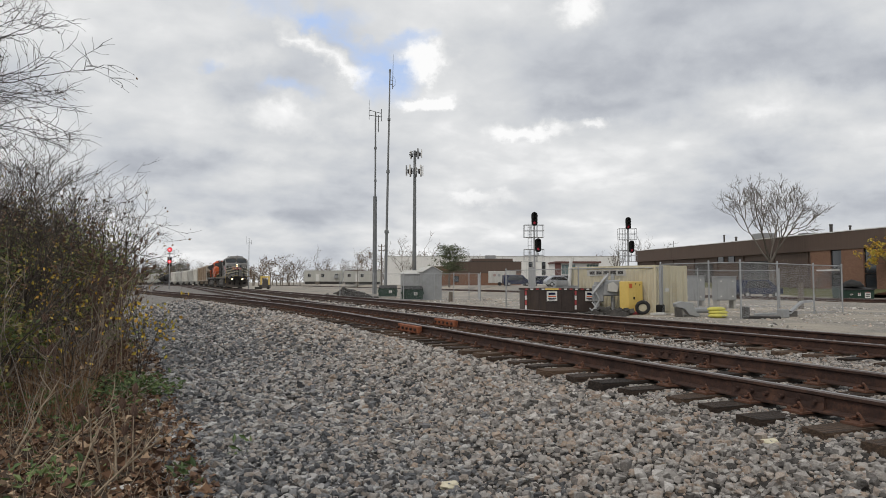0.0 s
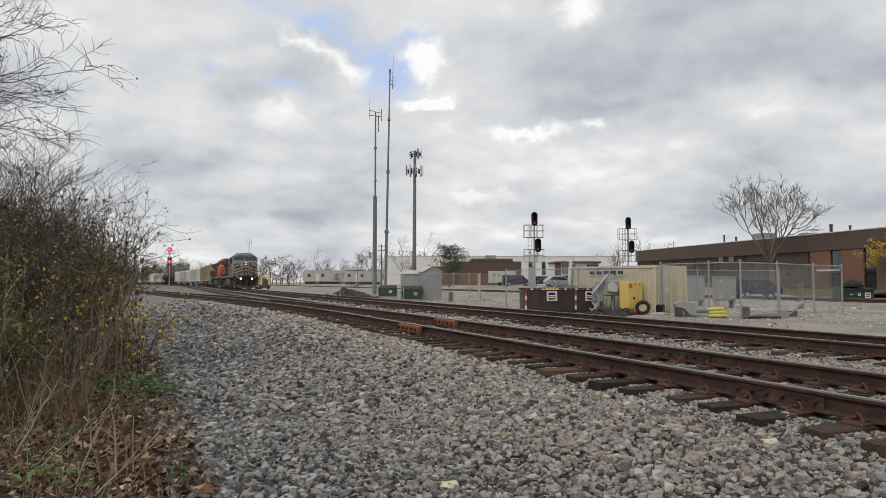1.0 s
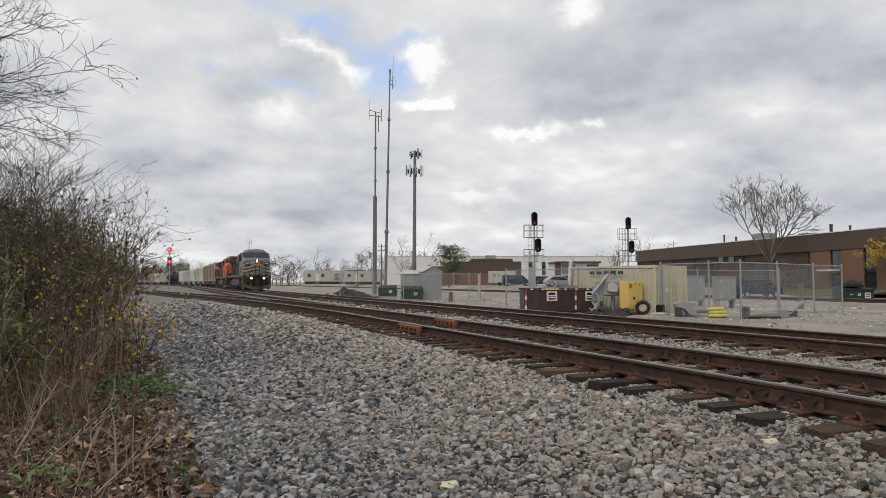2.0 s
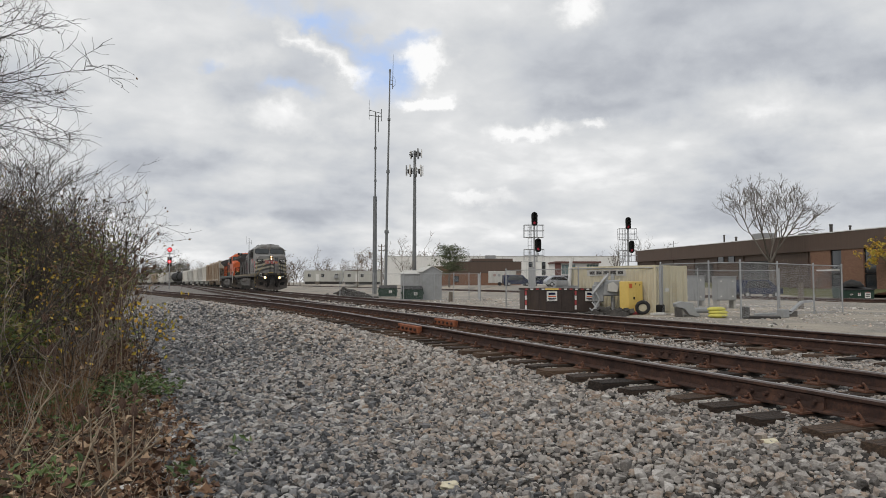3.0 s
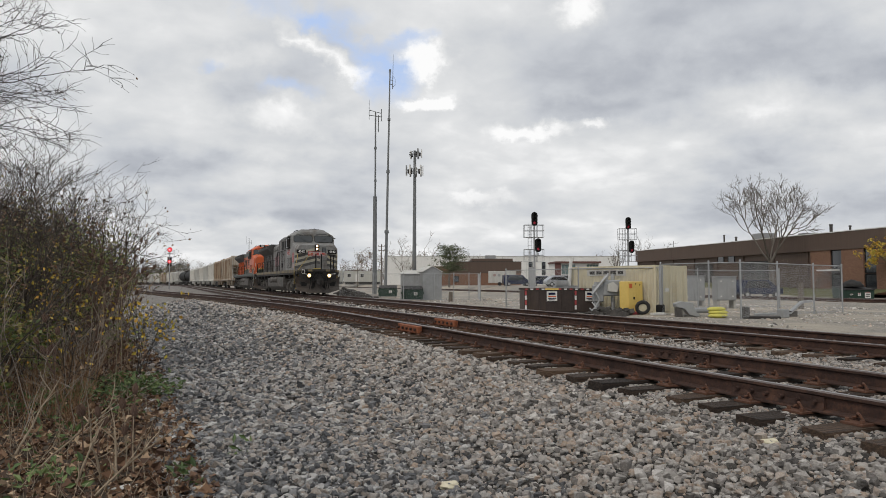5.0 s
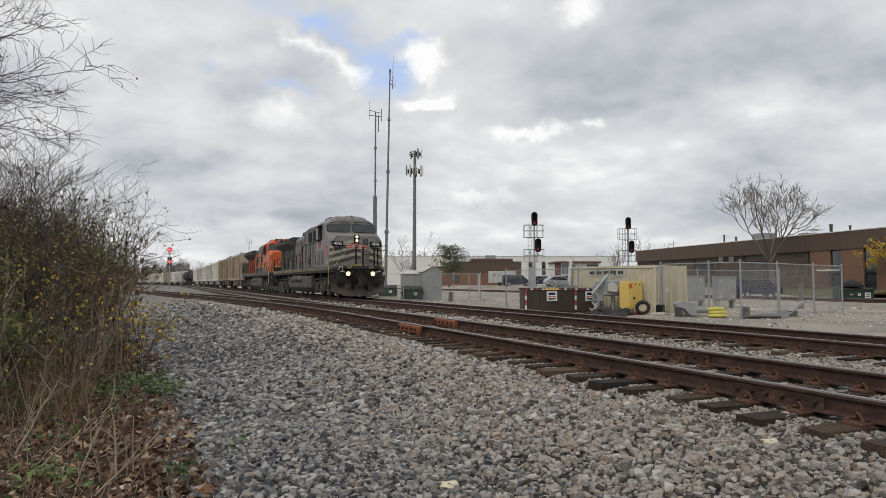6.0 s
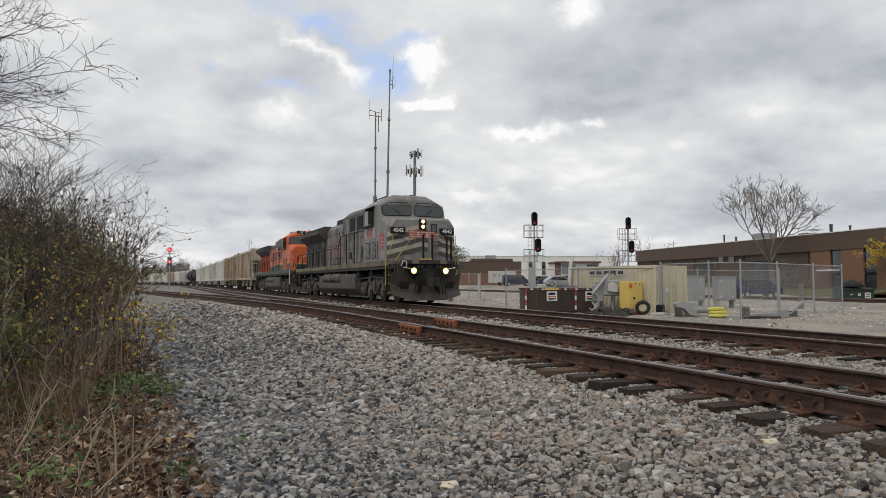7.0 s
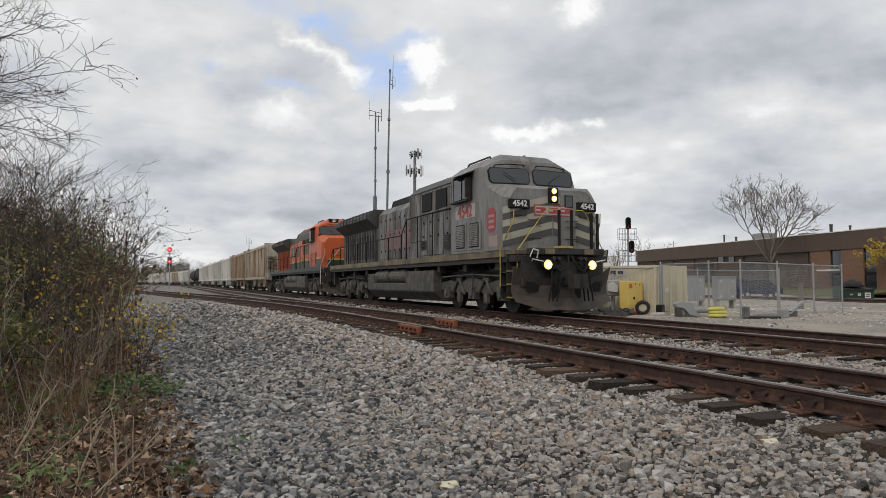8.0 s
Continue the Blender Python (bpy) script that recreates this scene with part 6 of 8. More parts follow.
def scrap_heap(a, d_, w, h, n, label, seed):
    rng = random.Random(seed)
    s = thing("scrap_pile", label, "scrap pile", put(a, d_), kind="stuff")
    bm = B()
    for i in range(n):
        x, y = rng.gauss(0, w * 0.28), rng.gauss(0, 0.5)
        top = max(0.05, h * (1 - abs(x) / w) * rng.uniform(0.2, 1.0))
        m = Matrix.Translation((x, y, top / 2)) @ Euler((rng.uniform(-0.4, 0.4), rng.uniform(-0.4, 0.4), rng.uniform(0, 3))).to_matrix().to_4x4()
        l, t = rng.uniform(0.4, 1.3), rng.uniform(0.04, 0.22)
        box(bm, -l / 2, l / 2, -0.12, 0.12, -t / 2, t / 2, m)
    part("scrap", bm, SCRAP, s)


scrap_heap(-11.2, 80, 2.6, 1.7, 60, "dark heap of scrap and old ties", 2)
scrap_heap(-8.3, 66, 2.2, 1.0, 70, "stack of dark scrap rails and pipes", 3)
scrap_heap(8.0, 33.0, 1.6, 0.35, 40, "low pile of dark debris", 4)


def yellow_machine():
    s = thing("track_machine", "small yellow track machine parked by the line", "machine", put(-39.3, 150, -0.65))
    bm = B()
    for x in (-0.85, 0.85):
        box(bm, x - 0.14, x + 0.14, -0.2, 0.2, 0.6, 2.9)
    box(bm, -1.0, 1.0, -0.2, 0.2, 2.55, 2.9)
    part("frame", bm, CAB_YELLOW, s)
    bm = B()
    box(bm, -1.2, 1.0, -0.5, 0.8, 0.3, 1.0)
    box(bm, -0.6, 0.6, 0, 0.6, 1.0, 2.2)
    part("engine", bm, UNDER, s)
    bm = B()
    box(bm, -2.2, -0.9, -0.4, 0.6, 0.0, 0.5)
    for x in (-0.8, 0.8):
        tube(bm, (x, -0.6, 0.35), (x, -0.4, 0.35), 0.35, 0.35, 12)
    part("wheel", bm, DARK, s)


yellow_machine()


# vehicles in the far car park
def parked_car(m, paint, label, length=4.6, height=1.55, boxy=False):
    c = thing("parked_car", label, "car", m, group="cars in the car park")
    l = length
    if boxy:
        side = [(-l / 2, 0.35), (l / 2, 0.35), (l / 2, 0.95), (l / 2 - 0.9, 1.1), (l / 2 - 1.5, height), (-l / 2 + 0.1, height), (-l / 2, 1.0)]
    else:
        side = [(-l / 2, 0.32), (l / 2, 0.32), (l / 2, 0.70), (l / 2 - 0.9, 0.92), (l / 2 - 1.8, height), (-l / 2 + 1.0, height), (-l / 2 + 0.15, 0.98), (-l / 2, 0.75)]
    bm = B()
    prism(bm, side, -0.85, 0.85, "y")
    soften(bm, 0.06, 2)
    part("body", bm, paint, c)
    for s in (-1, 1):
        bm = B()
        prism(bm, [(-l / 2 + 0.55, 0.98), (l / 2 - 1.25, 0.96), (l / 2 - 1.85, height - 0.1), (-l / 2 + 1.0, height - 0.1)], *sorted((s * 0.84, s * 0.87)), "y")
        part("side_window", bm, GLASS_DARK, c)
        for x in (-l / 2 + 0.85, l / 2 - 0.85):
            bm = B()
            tube(bm, (x, s * 0.70, 0.32), (x, s * 0.90, 0.32), 0.32, 0.31, 16)
            w = part("wheel", bm, RUBBER, c)
            bm = B()
            tube(bm, (x, s * 0.90, 0.32), (x, s * 0.915, 0.32), 0.19, 0.17, 12)
            part("rim", bm, GALV, w)
    bm = B()
    for s in (-1, 1):
        box(bm, l / 2 - 0.04, l / 2 + 0.01, s * 0.6 - 0.15, s * 0.6 + 0.15, 0.62, 0.75)
    part("headlight", bm, WHITE, c)
    return c


parked_car(put(12.6, 116, None, 8), CAR_BLUE, "dark blue sport utility car parked in the lot", 4.8, 1.85, True)
parked_car(put(17.6, 103, None, 12), CAR_SILVER, "silver car parked in the lot")
parked_car(put(16.2, 110, None, 6), CAR_BLUE, "dark sedan parked behind a silver car", 4.7, 1.6)
parked_car(put(19.6, 108, None, 14), CAR_SILVER, "grey minivan parked in the lot", 4.8, 1.75, True)
parked_car(put(32.3, 70, None, 10), CAR_BLUE, "dark blue pickup-like car behind the fence", 4.9, 1.8, True)


def box_trailer():
    s = thing("cargo_trailer", "pale enclosed cargo trailer with plain emblem discs", "trailer", put(10.6, 121))
    bm = B()
    box(bm, -2.4, 2.4, 0, 2.2, 0.5, 2.6)
    soften(bm, 0.05)
    part("body", bm, HOP_GREY, s)
    for x, c in ((-1.4, PINK), (-0.6, CABINET), (0.5, PINK)):
        bm = B()
        tube(bm, (x, -0.02, 1.9), (x, 0.0, 1.9), 0.26, 0.26, 14)
        part("disc", bm, c, s)
    for x in (-0.5, 0.5):
        bm = B()
        tube(bm, (x, -0.02, 0.35), (x, 0.25, 0.35), 0.35, 0.35, 14)
        part("wheel", bm, RUBBER, s)


box_trailer()


# buildings
def window_on(building, name, x0, x1, z0, z1, y, glass_mat, frame_mat, bars_x=0, bars_z=0):
    bm = B()
    t = 0.08
    box(bm, x0 - t, x1 + t, y - 0.06, y + 0.02, z0 - t, z0)
    box(bm, x0 - t, x1 + t, y - 0.06, y + 0.02, z1, z1 + t)
    box(bm, x0 - t, x0, y - 0.06, y + 0.02, z0, z1)
    box(bm, x1, x1 + t, y - 0.06, y + 0.02, z0, z1)
    for i in range(bars_x):
        x = x0 + (x1 - x0) * (i + 1) / (bars_x + 1)
        box(bm, x - 0.03, x + 0.03, y - 0.05, y + 0.02, z0, z1)
    for i in range(bars_z):
        z = z0 + (z1 - z0) * (i + 1) / (bars_z + 1)
        box(bm, x0, x1, y - 0.05, y + 0.02, z - 0.03, z + 0.03)
    w = part(name, bm, frame_mat, building)
    bm = B()
    box(bm, x0, x1, y - 0.02, y + 0.01, z0, z1)
    part("pane", bm, glass_mat, w)
    return w


def brown_building():
    """Long industrial building: brick front with tall windows, brown siding and a deep fascia beyond."""
    # local x runs from the far end towards the camera's right, y to the back
    far, near = Vector(spot(35.7, 125)), Vector(spot(46.4, 71))
    d = (near - far).normalized()
    turn = math.degrees(math.atan2(d.y, d.x))
    b = thing("industrial_building", "long brown industrial building with brick bays and loading doors", "building", pose(far.x, far.y, -0.5, 0, 0, turn))
    ln = (near - far).length
    total = ln + 30
    h = 7.1
    brick_from = ln - 10.8
    bm = B()
    box(bm, 0, total, 0.3, 22, 0, h - 0.3)
    part("wall", bm, BROWN_WALL, b)
    bm = B()
    box(bm, -0.1, total, -0.15, 0.3, h - 2.0, h)
    box(bm, -0.1, total, 0.3, 22, h - 0.3, h - 0.05)
    part("fascia", bm, BROWN_WALL, b, "deep dark brown fascia")
    bm = B()
    box(bm, -0.12, total, -0.2, 0.35, h, h + 0.1)
    part("coping", bm, WHITE, b, "thin pale roof edge")
    x = 0.0
    while x < brick_from:
        bm = B()
        box(bm, x, x + 0.12, -0.17, -0.15, h - 1.95, h - 0.05)
        box(bm, x, x + 0.12, 0.15, 0.3, 0, h - 2.0)
        part("pilaster", bm, BROWN_WALL, b)
        x += 6.2
    for x0, x1, z1 in ((8.5, 14.5, 4.1), (19.0, 23.5, 4.0), (33.0 - 3, 39.0 - 3, 4.1)):
        if x1 > brick_from:
            continue
        bm = B()
        box(bm, x0 - 0.15, x1 + 0.15, 0.2, 0.3, 0, z1 + 0.15)
        dr = part("loading_door", bm, DARK, b, "dark loading door")
        for k in range(8):
            bm = B()
            box(bm, x0, x1, 0.17, 0.2, z1 * k / 8 + 0.03, z1 * (k + 1) / 8 - 0.03)
            part("panel", bm, SOOT, dr)
    for x0 in (25.0, 27.5):
        if x0 < brick_from - 2:
            window_on(b, "window", x0, x0 + 1.4, 4.3, 5.6, 0.25, GLASS_DARK, BLACK)
    # brick bays between tall dark windows
    x = brick_from
    k = 0
    while x < total - 3:
        bm = B()
        box(bm, x, x + 3.1, -0.05, 0.3, 0, h - 2.0)
        part("brick_bay", bm, BRICK, b, "orange-brown brick bay")
        for dz0, dz1 in ((0.5, 2.2), (2.45, h - 2.1)):
            window_on(b, "window", x + 3.22, x + 4.68, dz0, dz1, 0.15, GLASS_DARK, BLACK)
        x += 4.8
        k += 1
    bm = B()
    box(bm, brick_from + 2.0, brick_from + 4.5, -1.0, -0.06, 2.7, 2.85)
    part("door_canopy", bm, WHITE, b, "white door canopy")
    for x, hh, r in ((6.0, 1.4, 0.08), (21.0, 1.5, 0.2), (24.0, 1.0, 0.25), (33, 2.0, 0.1), (34, 2.0, 0.1), (43, 1.3, 0.3), (46, 0.9, 0.2)):
        bm = B()
        tube(bm, (x, 4, h - 0.1), (x, 4, h + hh), r * 0.6, r * 0.6, 8)
        tube(bm, (x, 4, h + hh), (x, 4, h + hh + 0.15), r * 0.85, r * 0.75, 8)
        part("roof_vent", bm, UNDER, b)
    for x, w, hh in ((29, 2.4, 1.3), (38, 1.6, 0.7)):
        bm = B()
        box(bm, x - w / 2, x + w / 2, 4, 6, h - 0.1, h + hh)
        part("roof_unit", bm, CABINET, b)
    return b


brown_building()


def grass_bank():
    GRASS = surface("worn_autumn_grass", [(0.05, 0.06, 0.02), (0.09, 0.095, 0.035), (0.15, 0.13, 0.06)], 3, 0.95, bump=0.8, fine=8)
    far, near = Vector(spot(35.7, 125)), Vector(spot(46.4, 71))
    d = (near - far).normalized()
    n = Vector((d.y, -d.x)) if Vector((d.y, -d.x)).dot(Vector(spot(0, 0)) - far) > 0 else Vector((-d.y, d.x))
    verts, faces = [], []
    for i in range(41):
        p = far + d * (12 + 46 * i / 40)
        for j, (o, z) in enumerate(((0.4, 0.75), (2.0, 0.62), (4.0, 0.30), (6.2, -0.35))):
            q = p + n * (o + 0.3 * noise.noise((i * 0.5, j, 1.0)))
            verts.append((q.x, q.y, max(land(q.x, q.y), -0.45) + z * 0.8 if j < 3 else land(q.x, q.y) - 0.1))
    for i in range(40):
        for j in range(3):
            faces.append((i * 4 + j, i * 4 + j + 1, i * 4 + 5 + j, i * 4 + 4 + j))
    ob = new("grass_bank", raw("grass_bank", verts, faces, GRASS))
    ob.data.shade_smooth()
    tagged(ob, "worn grass bank along the brown building", "lawn", kind="structure")


grass_bank()


def low_brick_building():
    b = thing("low_building", "low brick building with a brown metal upper wall", "building", put(-2.0, 141, 0.2))
    bm = B()
    box(bm, 0.0, 18.2, 0, 14, 0, 2.6)
    part("brick_wall", bm, BRICK, b, "brown brick lower wall")
    bm = B()
    box(bm, 3.5, 18.3, -0.1, 14, 2.6, 5.0)
    box(bm, 8.0, 16.5, -0.05, 14, 5.0, 5.6)
    part("upper_wall", bm, BROWN_WALL, b)
    bm = B()
    box(bm, -0.1, 3.45, -0.1, 14, 2.6, 3.9)
    box(bm, -0.1, 3.45, -0.1, 14, 3.9, 4.0)
    part("side_wing", bm, BRICK, b)
    bm = B()
    box(bm, 11, 13.2, 3, 5, 5.6, 6.4)
    part("roof_unit", bm, CABINET, b)
    window_on(b, "window", 11.6, 12.8, 0.8, 1.9, -0.02, GLASS_DARK, BLACK, 1)
    window_on(b, "window", 4.2, 5.2, 0.8, 1.9, -0.02, GLASS_DARK, BLACK)
    bm = B()
    box(bm, 3.4, 18.4, -0.16, -0.1, 4.9, 5.0)
    part("roof_edge", bm, DARK, b)


low_brick_building()


def white_building():
    b = thing("white_building", "large white panel building behind the sheds", "building", put(-15.5, 178, 0.0))
    bm = B()
    box(bm, 0, 62, 0, 20, 0, 7.6)
    part("wall", bm, WHITE_WALL, b)
    for i in range(10):
        bm = B()
        box(bm, 0.1 + i * 6.2, 0.18 + i * 6.2, -0.05, 0, 0, 7.5)
        part("joint", bm, HOP_GREY, b)
    bm = B()
    box(bm, -0.1, 62.1, -0.1, 20.1, 7.6, 7.75)
    part("roof_edge", bm, HOP_GREY, b)
    for i in range(4):
        window_on(b, "window", 38 + i * 3.4, 39 + i * 3.4, 2.8, 6.2, -0.03, GLASS_DARK, WHITE)
    c = thing("modern_annex", "maroon and white annex with teal window bands", "building", put(25.2, 151, 0.22))
    bm = B()
    box(bm, 0, 9.6, 0, 10, 0, 4.9)
    part("wall", bm, WHITE_WALL, c)
    bm = B()
    box(bm, -0.3, 9.9, -0.6, 10.1, 4.9, 5.3)
    box(bm, -0.3, 1.0, -0.3, 0, 1.8, 4.9)
    part("roof_slab", bm, MAROON, c, "maroon roof slab")
    window_on(c, "window", 1.2, 4.2, 2.4, 4.6, -0.05, GLASS_TEAL, HOP_GREY, 3)
    window_on(c, "window", 6.8, 9.3, 2.4, 4.6, -0.05, GLASS_TEAL, HOP_GREY, 3)
    bm = B()
    box(bm, 0.8, 4.0, -0.1, -0.04, 0.1, 1.6)
    part("door", bm, HOP_GREY, c)


white_building()


def site_trailer(m, w, label):
    t = thing("site_trailer", label, "trailer", m, group="site office trailers")
    bm = B()
    box(bm, 0, w, 0, 3.2, 0.75, 3.9)
    part("wall", bm, PALE_TRAILER, t)
    bm = B()
    box(bm, -0.1, w + 0.1, -0.1, 3.3, 3.9, 4.02)
    part("roof", bm, HOP_GREY if w > 10.5 else RUST, t)
    bm = B()
    box(bm, 0.2, w - 0.2, 0.15, 3.0, 0, 0.75)
    part("skirting", bm, DARK, t)
    for i in range(3):
        x = w * (0.1 + 0.36 * i)
        window_on(t, "window", x, x + 0.9, 2.1, 3.1, -0.03, GLASS_DARK, WHITE, 1)
    bm = B()
    box(bm, w * 0.32, w * 0.32 + 0.95, -0.05, 0, 0.8, 2.9)
    part("door", bm, WHITE, t)
    bm = B()
    box(bm, w - 2.3, w - 1.2, -0.5, 0, 1.7, 2.6)
    part("air_conditioner", bm, CABINET, t)
    bm = B()
    for k in range(4):
        box(bm, w * 0.32 - 0.1, w * 0.32 + 1.1, -1.4 + k * 0.3, -1.1 + k * 0.3, 0, 0.2 + k * 0.18)
    part("steps", bm, WOOD_GREY, t)


site_trailer(put(-41.0, 200, 0.35, 0), 11.2, "pale site office trailer with wooden steps")
site_trailer(put(-28.6, 196, 0.25, 0), 10.4, "white site office trailer with a rusty roof")


# ---- plants ----
TWIG = surface("grey_brown_twigs", [(0.075, 0.06, 0.048), (0.15, 0.122, 0.098), (0.26, 0.218, 0.176)], 5, 0.9, bump=0.2)
TWIG_DARK = surface("dark_twigs", [(0.03, 0.025, 0.021), (0.075, 0.061, 0.05)], 5, 0.9, bump=0.2)
RED_TWIG = surface("reddish_twigs", [(0.085, 0.052, 0.038), (0.15, 0.095, 0.07)], 5, 0.9, bump=0.2)
BARK = surface("grey_tree_bark", [(0.11, 0.095, 0.08), (0.19, 0.17, 0.145)], 6, 0.9, bump=0.6, stretch=(3, 3, 0.6))
CANE = surface("grey_brown_canes", [(0.13, 0.105, 0.082), (0.25, 0.21, 0.17), (0.36, 0.31, 0.26)], 5, 0.9, bump=0.1, island=0.6)
RUSSET = surface("russet_grass", [(0.10, 0.055, 0.03), (0.19, 0.105, 0.05), (0.30, 0.19, 0.10)], 5, 0.9, bump=0.0, island=0.7)
STRAW = surface("dry_pale_stalks", [(0.20, 0.155, 0.105), (0.38, 0.31, 0.225)], 6, 0.85, bump=0.1)
OLIVE = surface("olive_leaves", [(0.05, 0.075, 0.02), (0.10, 0.135, 0.034), (0.17, 0.20, 0.055), (0.24, 0.21, 0.06), (0.22, 0.15, 0.05)], 3, 0.7, bump=0.0, island=0.8)
LEAF_GREEN = surface("green_weed_leaves", [(0.04, 0.075, 0.022), (0.08, 0.13, 0.038), (0.14, 0.19, 0.06)], 3, 0.6, bump=0.0, island=0.8)
LEAF_YELLOW = surface("yellow_autumn_leaves", [(0.40, 0.20, 0.02), (0.60, 0.38, 0.035), (0.48, 0.38, 0.04), (0.30, 0.29, 0.05)], 3, 0.6, bump=0.0, island=0.8)
LEAF_BROWN = surface("dry_brown_leaves", [(0.035, 0.02, 0.013), (0.085, 0.045, 0.027), (0.15, 0.082, 0.047), (0.24, 0.145, 0.085), (0.44, 0.33, 0.22)], 3, 0.8, bump=0.1, island=0.8)
PINE = surface("pine_needles", [(0.05, 0.068, 0.034), (0.09, 0.112, 0.056), (0.15, 0.165, 0.085)], 3, 0.7, bump=0.0, island=0.8)
DULL_GREEN = surface("dull_grey_green_crowns", [(0.04, 0.05, 0.035), (0.075, 0.085, 0.06), (0.12, 0.125, 0.09)], 3, 0.8, bump=0.0, island=0.8)
FALL_WOOD = surface("far_autumn_crowns", [(0.085, 0.045, 0.025), (0.13, 0.075, 0.035), (0.17, 0.115, 0.045)], 3, 0.8, bump=0.0, island=0.8)


class Heap:
    """Gathers many small tubes and leaves into one mesh."""

    def __init__(self):
        self.v, self.f = [], []

    def limb(self, pts, radii, n=3):
        k = len(self.v)
        for j, (p, r) in enumerate(zip(pts, radii)):
            q = pts[min(j + 1, len(pts) - 1)] - pts[max(j - 1, 0)]
            a = q.orthogonal().normalized()
            b = q.normalized().cross(a)
            for i in range(n):
                t = 2 * math.pi * i / n
                self.v.append(p + r * (math.cos(t) * a + math.sin(t) * b))
        for j in range(len(pts) - 1):
            for i in range(n):
                self.f.append((k + j * n + i, k + j * n + (i + 1) % n, k + (j + 1) * n + (i + 1) % n, k + (j + 1) * n + i))

    def leaf(self, p, way, size, rng, wide=0.5, fold=0.25):
        side = way.orthogonal().normalized()
        side.rotate(Matrix.Rotation(rng.uniform(0, 6.28), 3, way))
        up = way.cross(side)
        k = len(self.v)
        self.v += [p, p + way * size * 0.5 + side * size * wide * 0.5 + up * size * fold * 0.4, p + way * size, p + way * size * 0.5 - side * size * wide * 0.5 + up * size * fold * 0.4]
        self.f += [(k, k + 1, k + 2), (k, k + 2, k + 3)]

    def mesh(self, name, material):
        return raw(name, self.v, self.f, material)


def wander(rng, p, way, length, bits, bend_, lift=0.0):
    pts = [p.copy()]
    d = way.normalized()
    for i in range(bits):
        d = (d + Vector((rng.gauss(0, bend_), rng.gauss(0, bend_), rng.gauss(0, bend_) + lift))).normalized()
        pts.append(pts[-1] + d * length / bits)
    return pts, d


def grow(heap, rng, p, way, length, r, depth, tips, spread=0.7, bend_=0.12, lift=0.04, kids=(3, 5), n=4, shrink=0.62, thin=0.003):
    pts, d = wander(rng, p, way, length, 4 if depth > 1 else 3, bend_, lift)
    radii = [r * (1 - 0.55 * i / (len(pts) - 1)) for i in range(len(pts))]
    heap.limb(pts, radii, n if depth > 1 else 3)
    if depth == 0:
        tips.append((pts[-1], d))
        return
    for _ in range(rng.randint(*kids)):
        t = rng.uniform(0.35, 1.0)
        i = min(len(pts) - 2, int(t * (len(pts) - 1)))
        q = pts[i].lerp(pts[i + 1], t * (len(pts) - 1) - i)
        axis = Vector((rng.gauss(0, 1), rng.gauss(0, 1), rng.gauss(0, 0.6)))
        side = (d + axis.normalized() * spread * rng.uniform(0.6, 1.3)).normalized()
        grow(heap, rng, q, side, length * shrink * rng.uniform(0.7, 1.2), max(thin, r * 0.5), depth - 1, tips, spread, bend_ * 1.15, lift, kids, n, shrink, thin)
    tips.append((pts[-1], d))


def bush_meshes(seed, height, stems, leaves, wood, leaf_mat, leaf_size, width=0.8, depth=3):
    """A thicket bush: crooked stems that fork again and again into fine twigs, with leaves on the lower two thirds."""
    rng = random.Random(seed)
    heap, tips = Heap(), []
    for i in range(stems):
        a, rad = rng.uniform(0, 6.28), width * math.sqrt(rng.random())
        p = Vector((rad * math.cos(a), rad * math.sin(a), -0.1))
        way = Vector((rng.gauss(0, 0.30) + 0.22 * p.x, rng.gauss(0, 0.30) + 0.22 * p.y, 1))
        grow(heap, rng, p, way, height * rng.uniform(0.35, 0.68), rng.uniform(0.009, 0.018), depth, tips, 0.95, 0.15, 0.03, (3, 4), 3, 0.52, 0.0034)
    green = Heap()
    for i in range(leaves):
        p, d = rng.choice(tips)
        if p.z > height * (0.30 + 0.55 * rng.random()):
            continue
        q = p + Vector((rng.gauss(0, 0.04), rng.gauss(0, 0.04), rng.gauss(-0.03, 0.05)))
        green.leaf(q, Vector((rng.gauss(0, 1), rng.gauss(0, 1), rng.gauss(-0.3, 0.6))).normalized(), leaf_size * rng.uniform(0.5, 1.3), rng, 0.6)
    return heap.mesh("branchwork", wood), green.mesh("foliage", leaf_mat)


def make_bush(name, label, meshes):
    b = thing(name, label, "bush", group="bushes of the thicket")
    for nm, me in zip(("branchwork", "foliage"), meshes):
        ob = new(nm, me)
        ob.parent = b
    return b


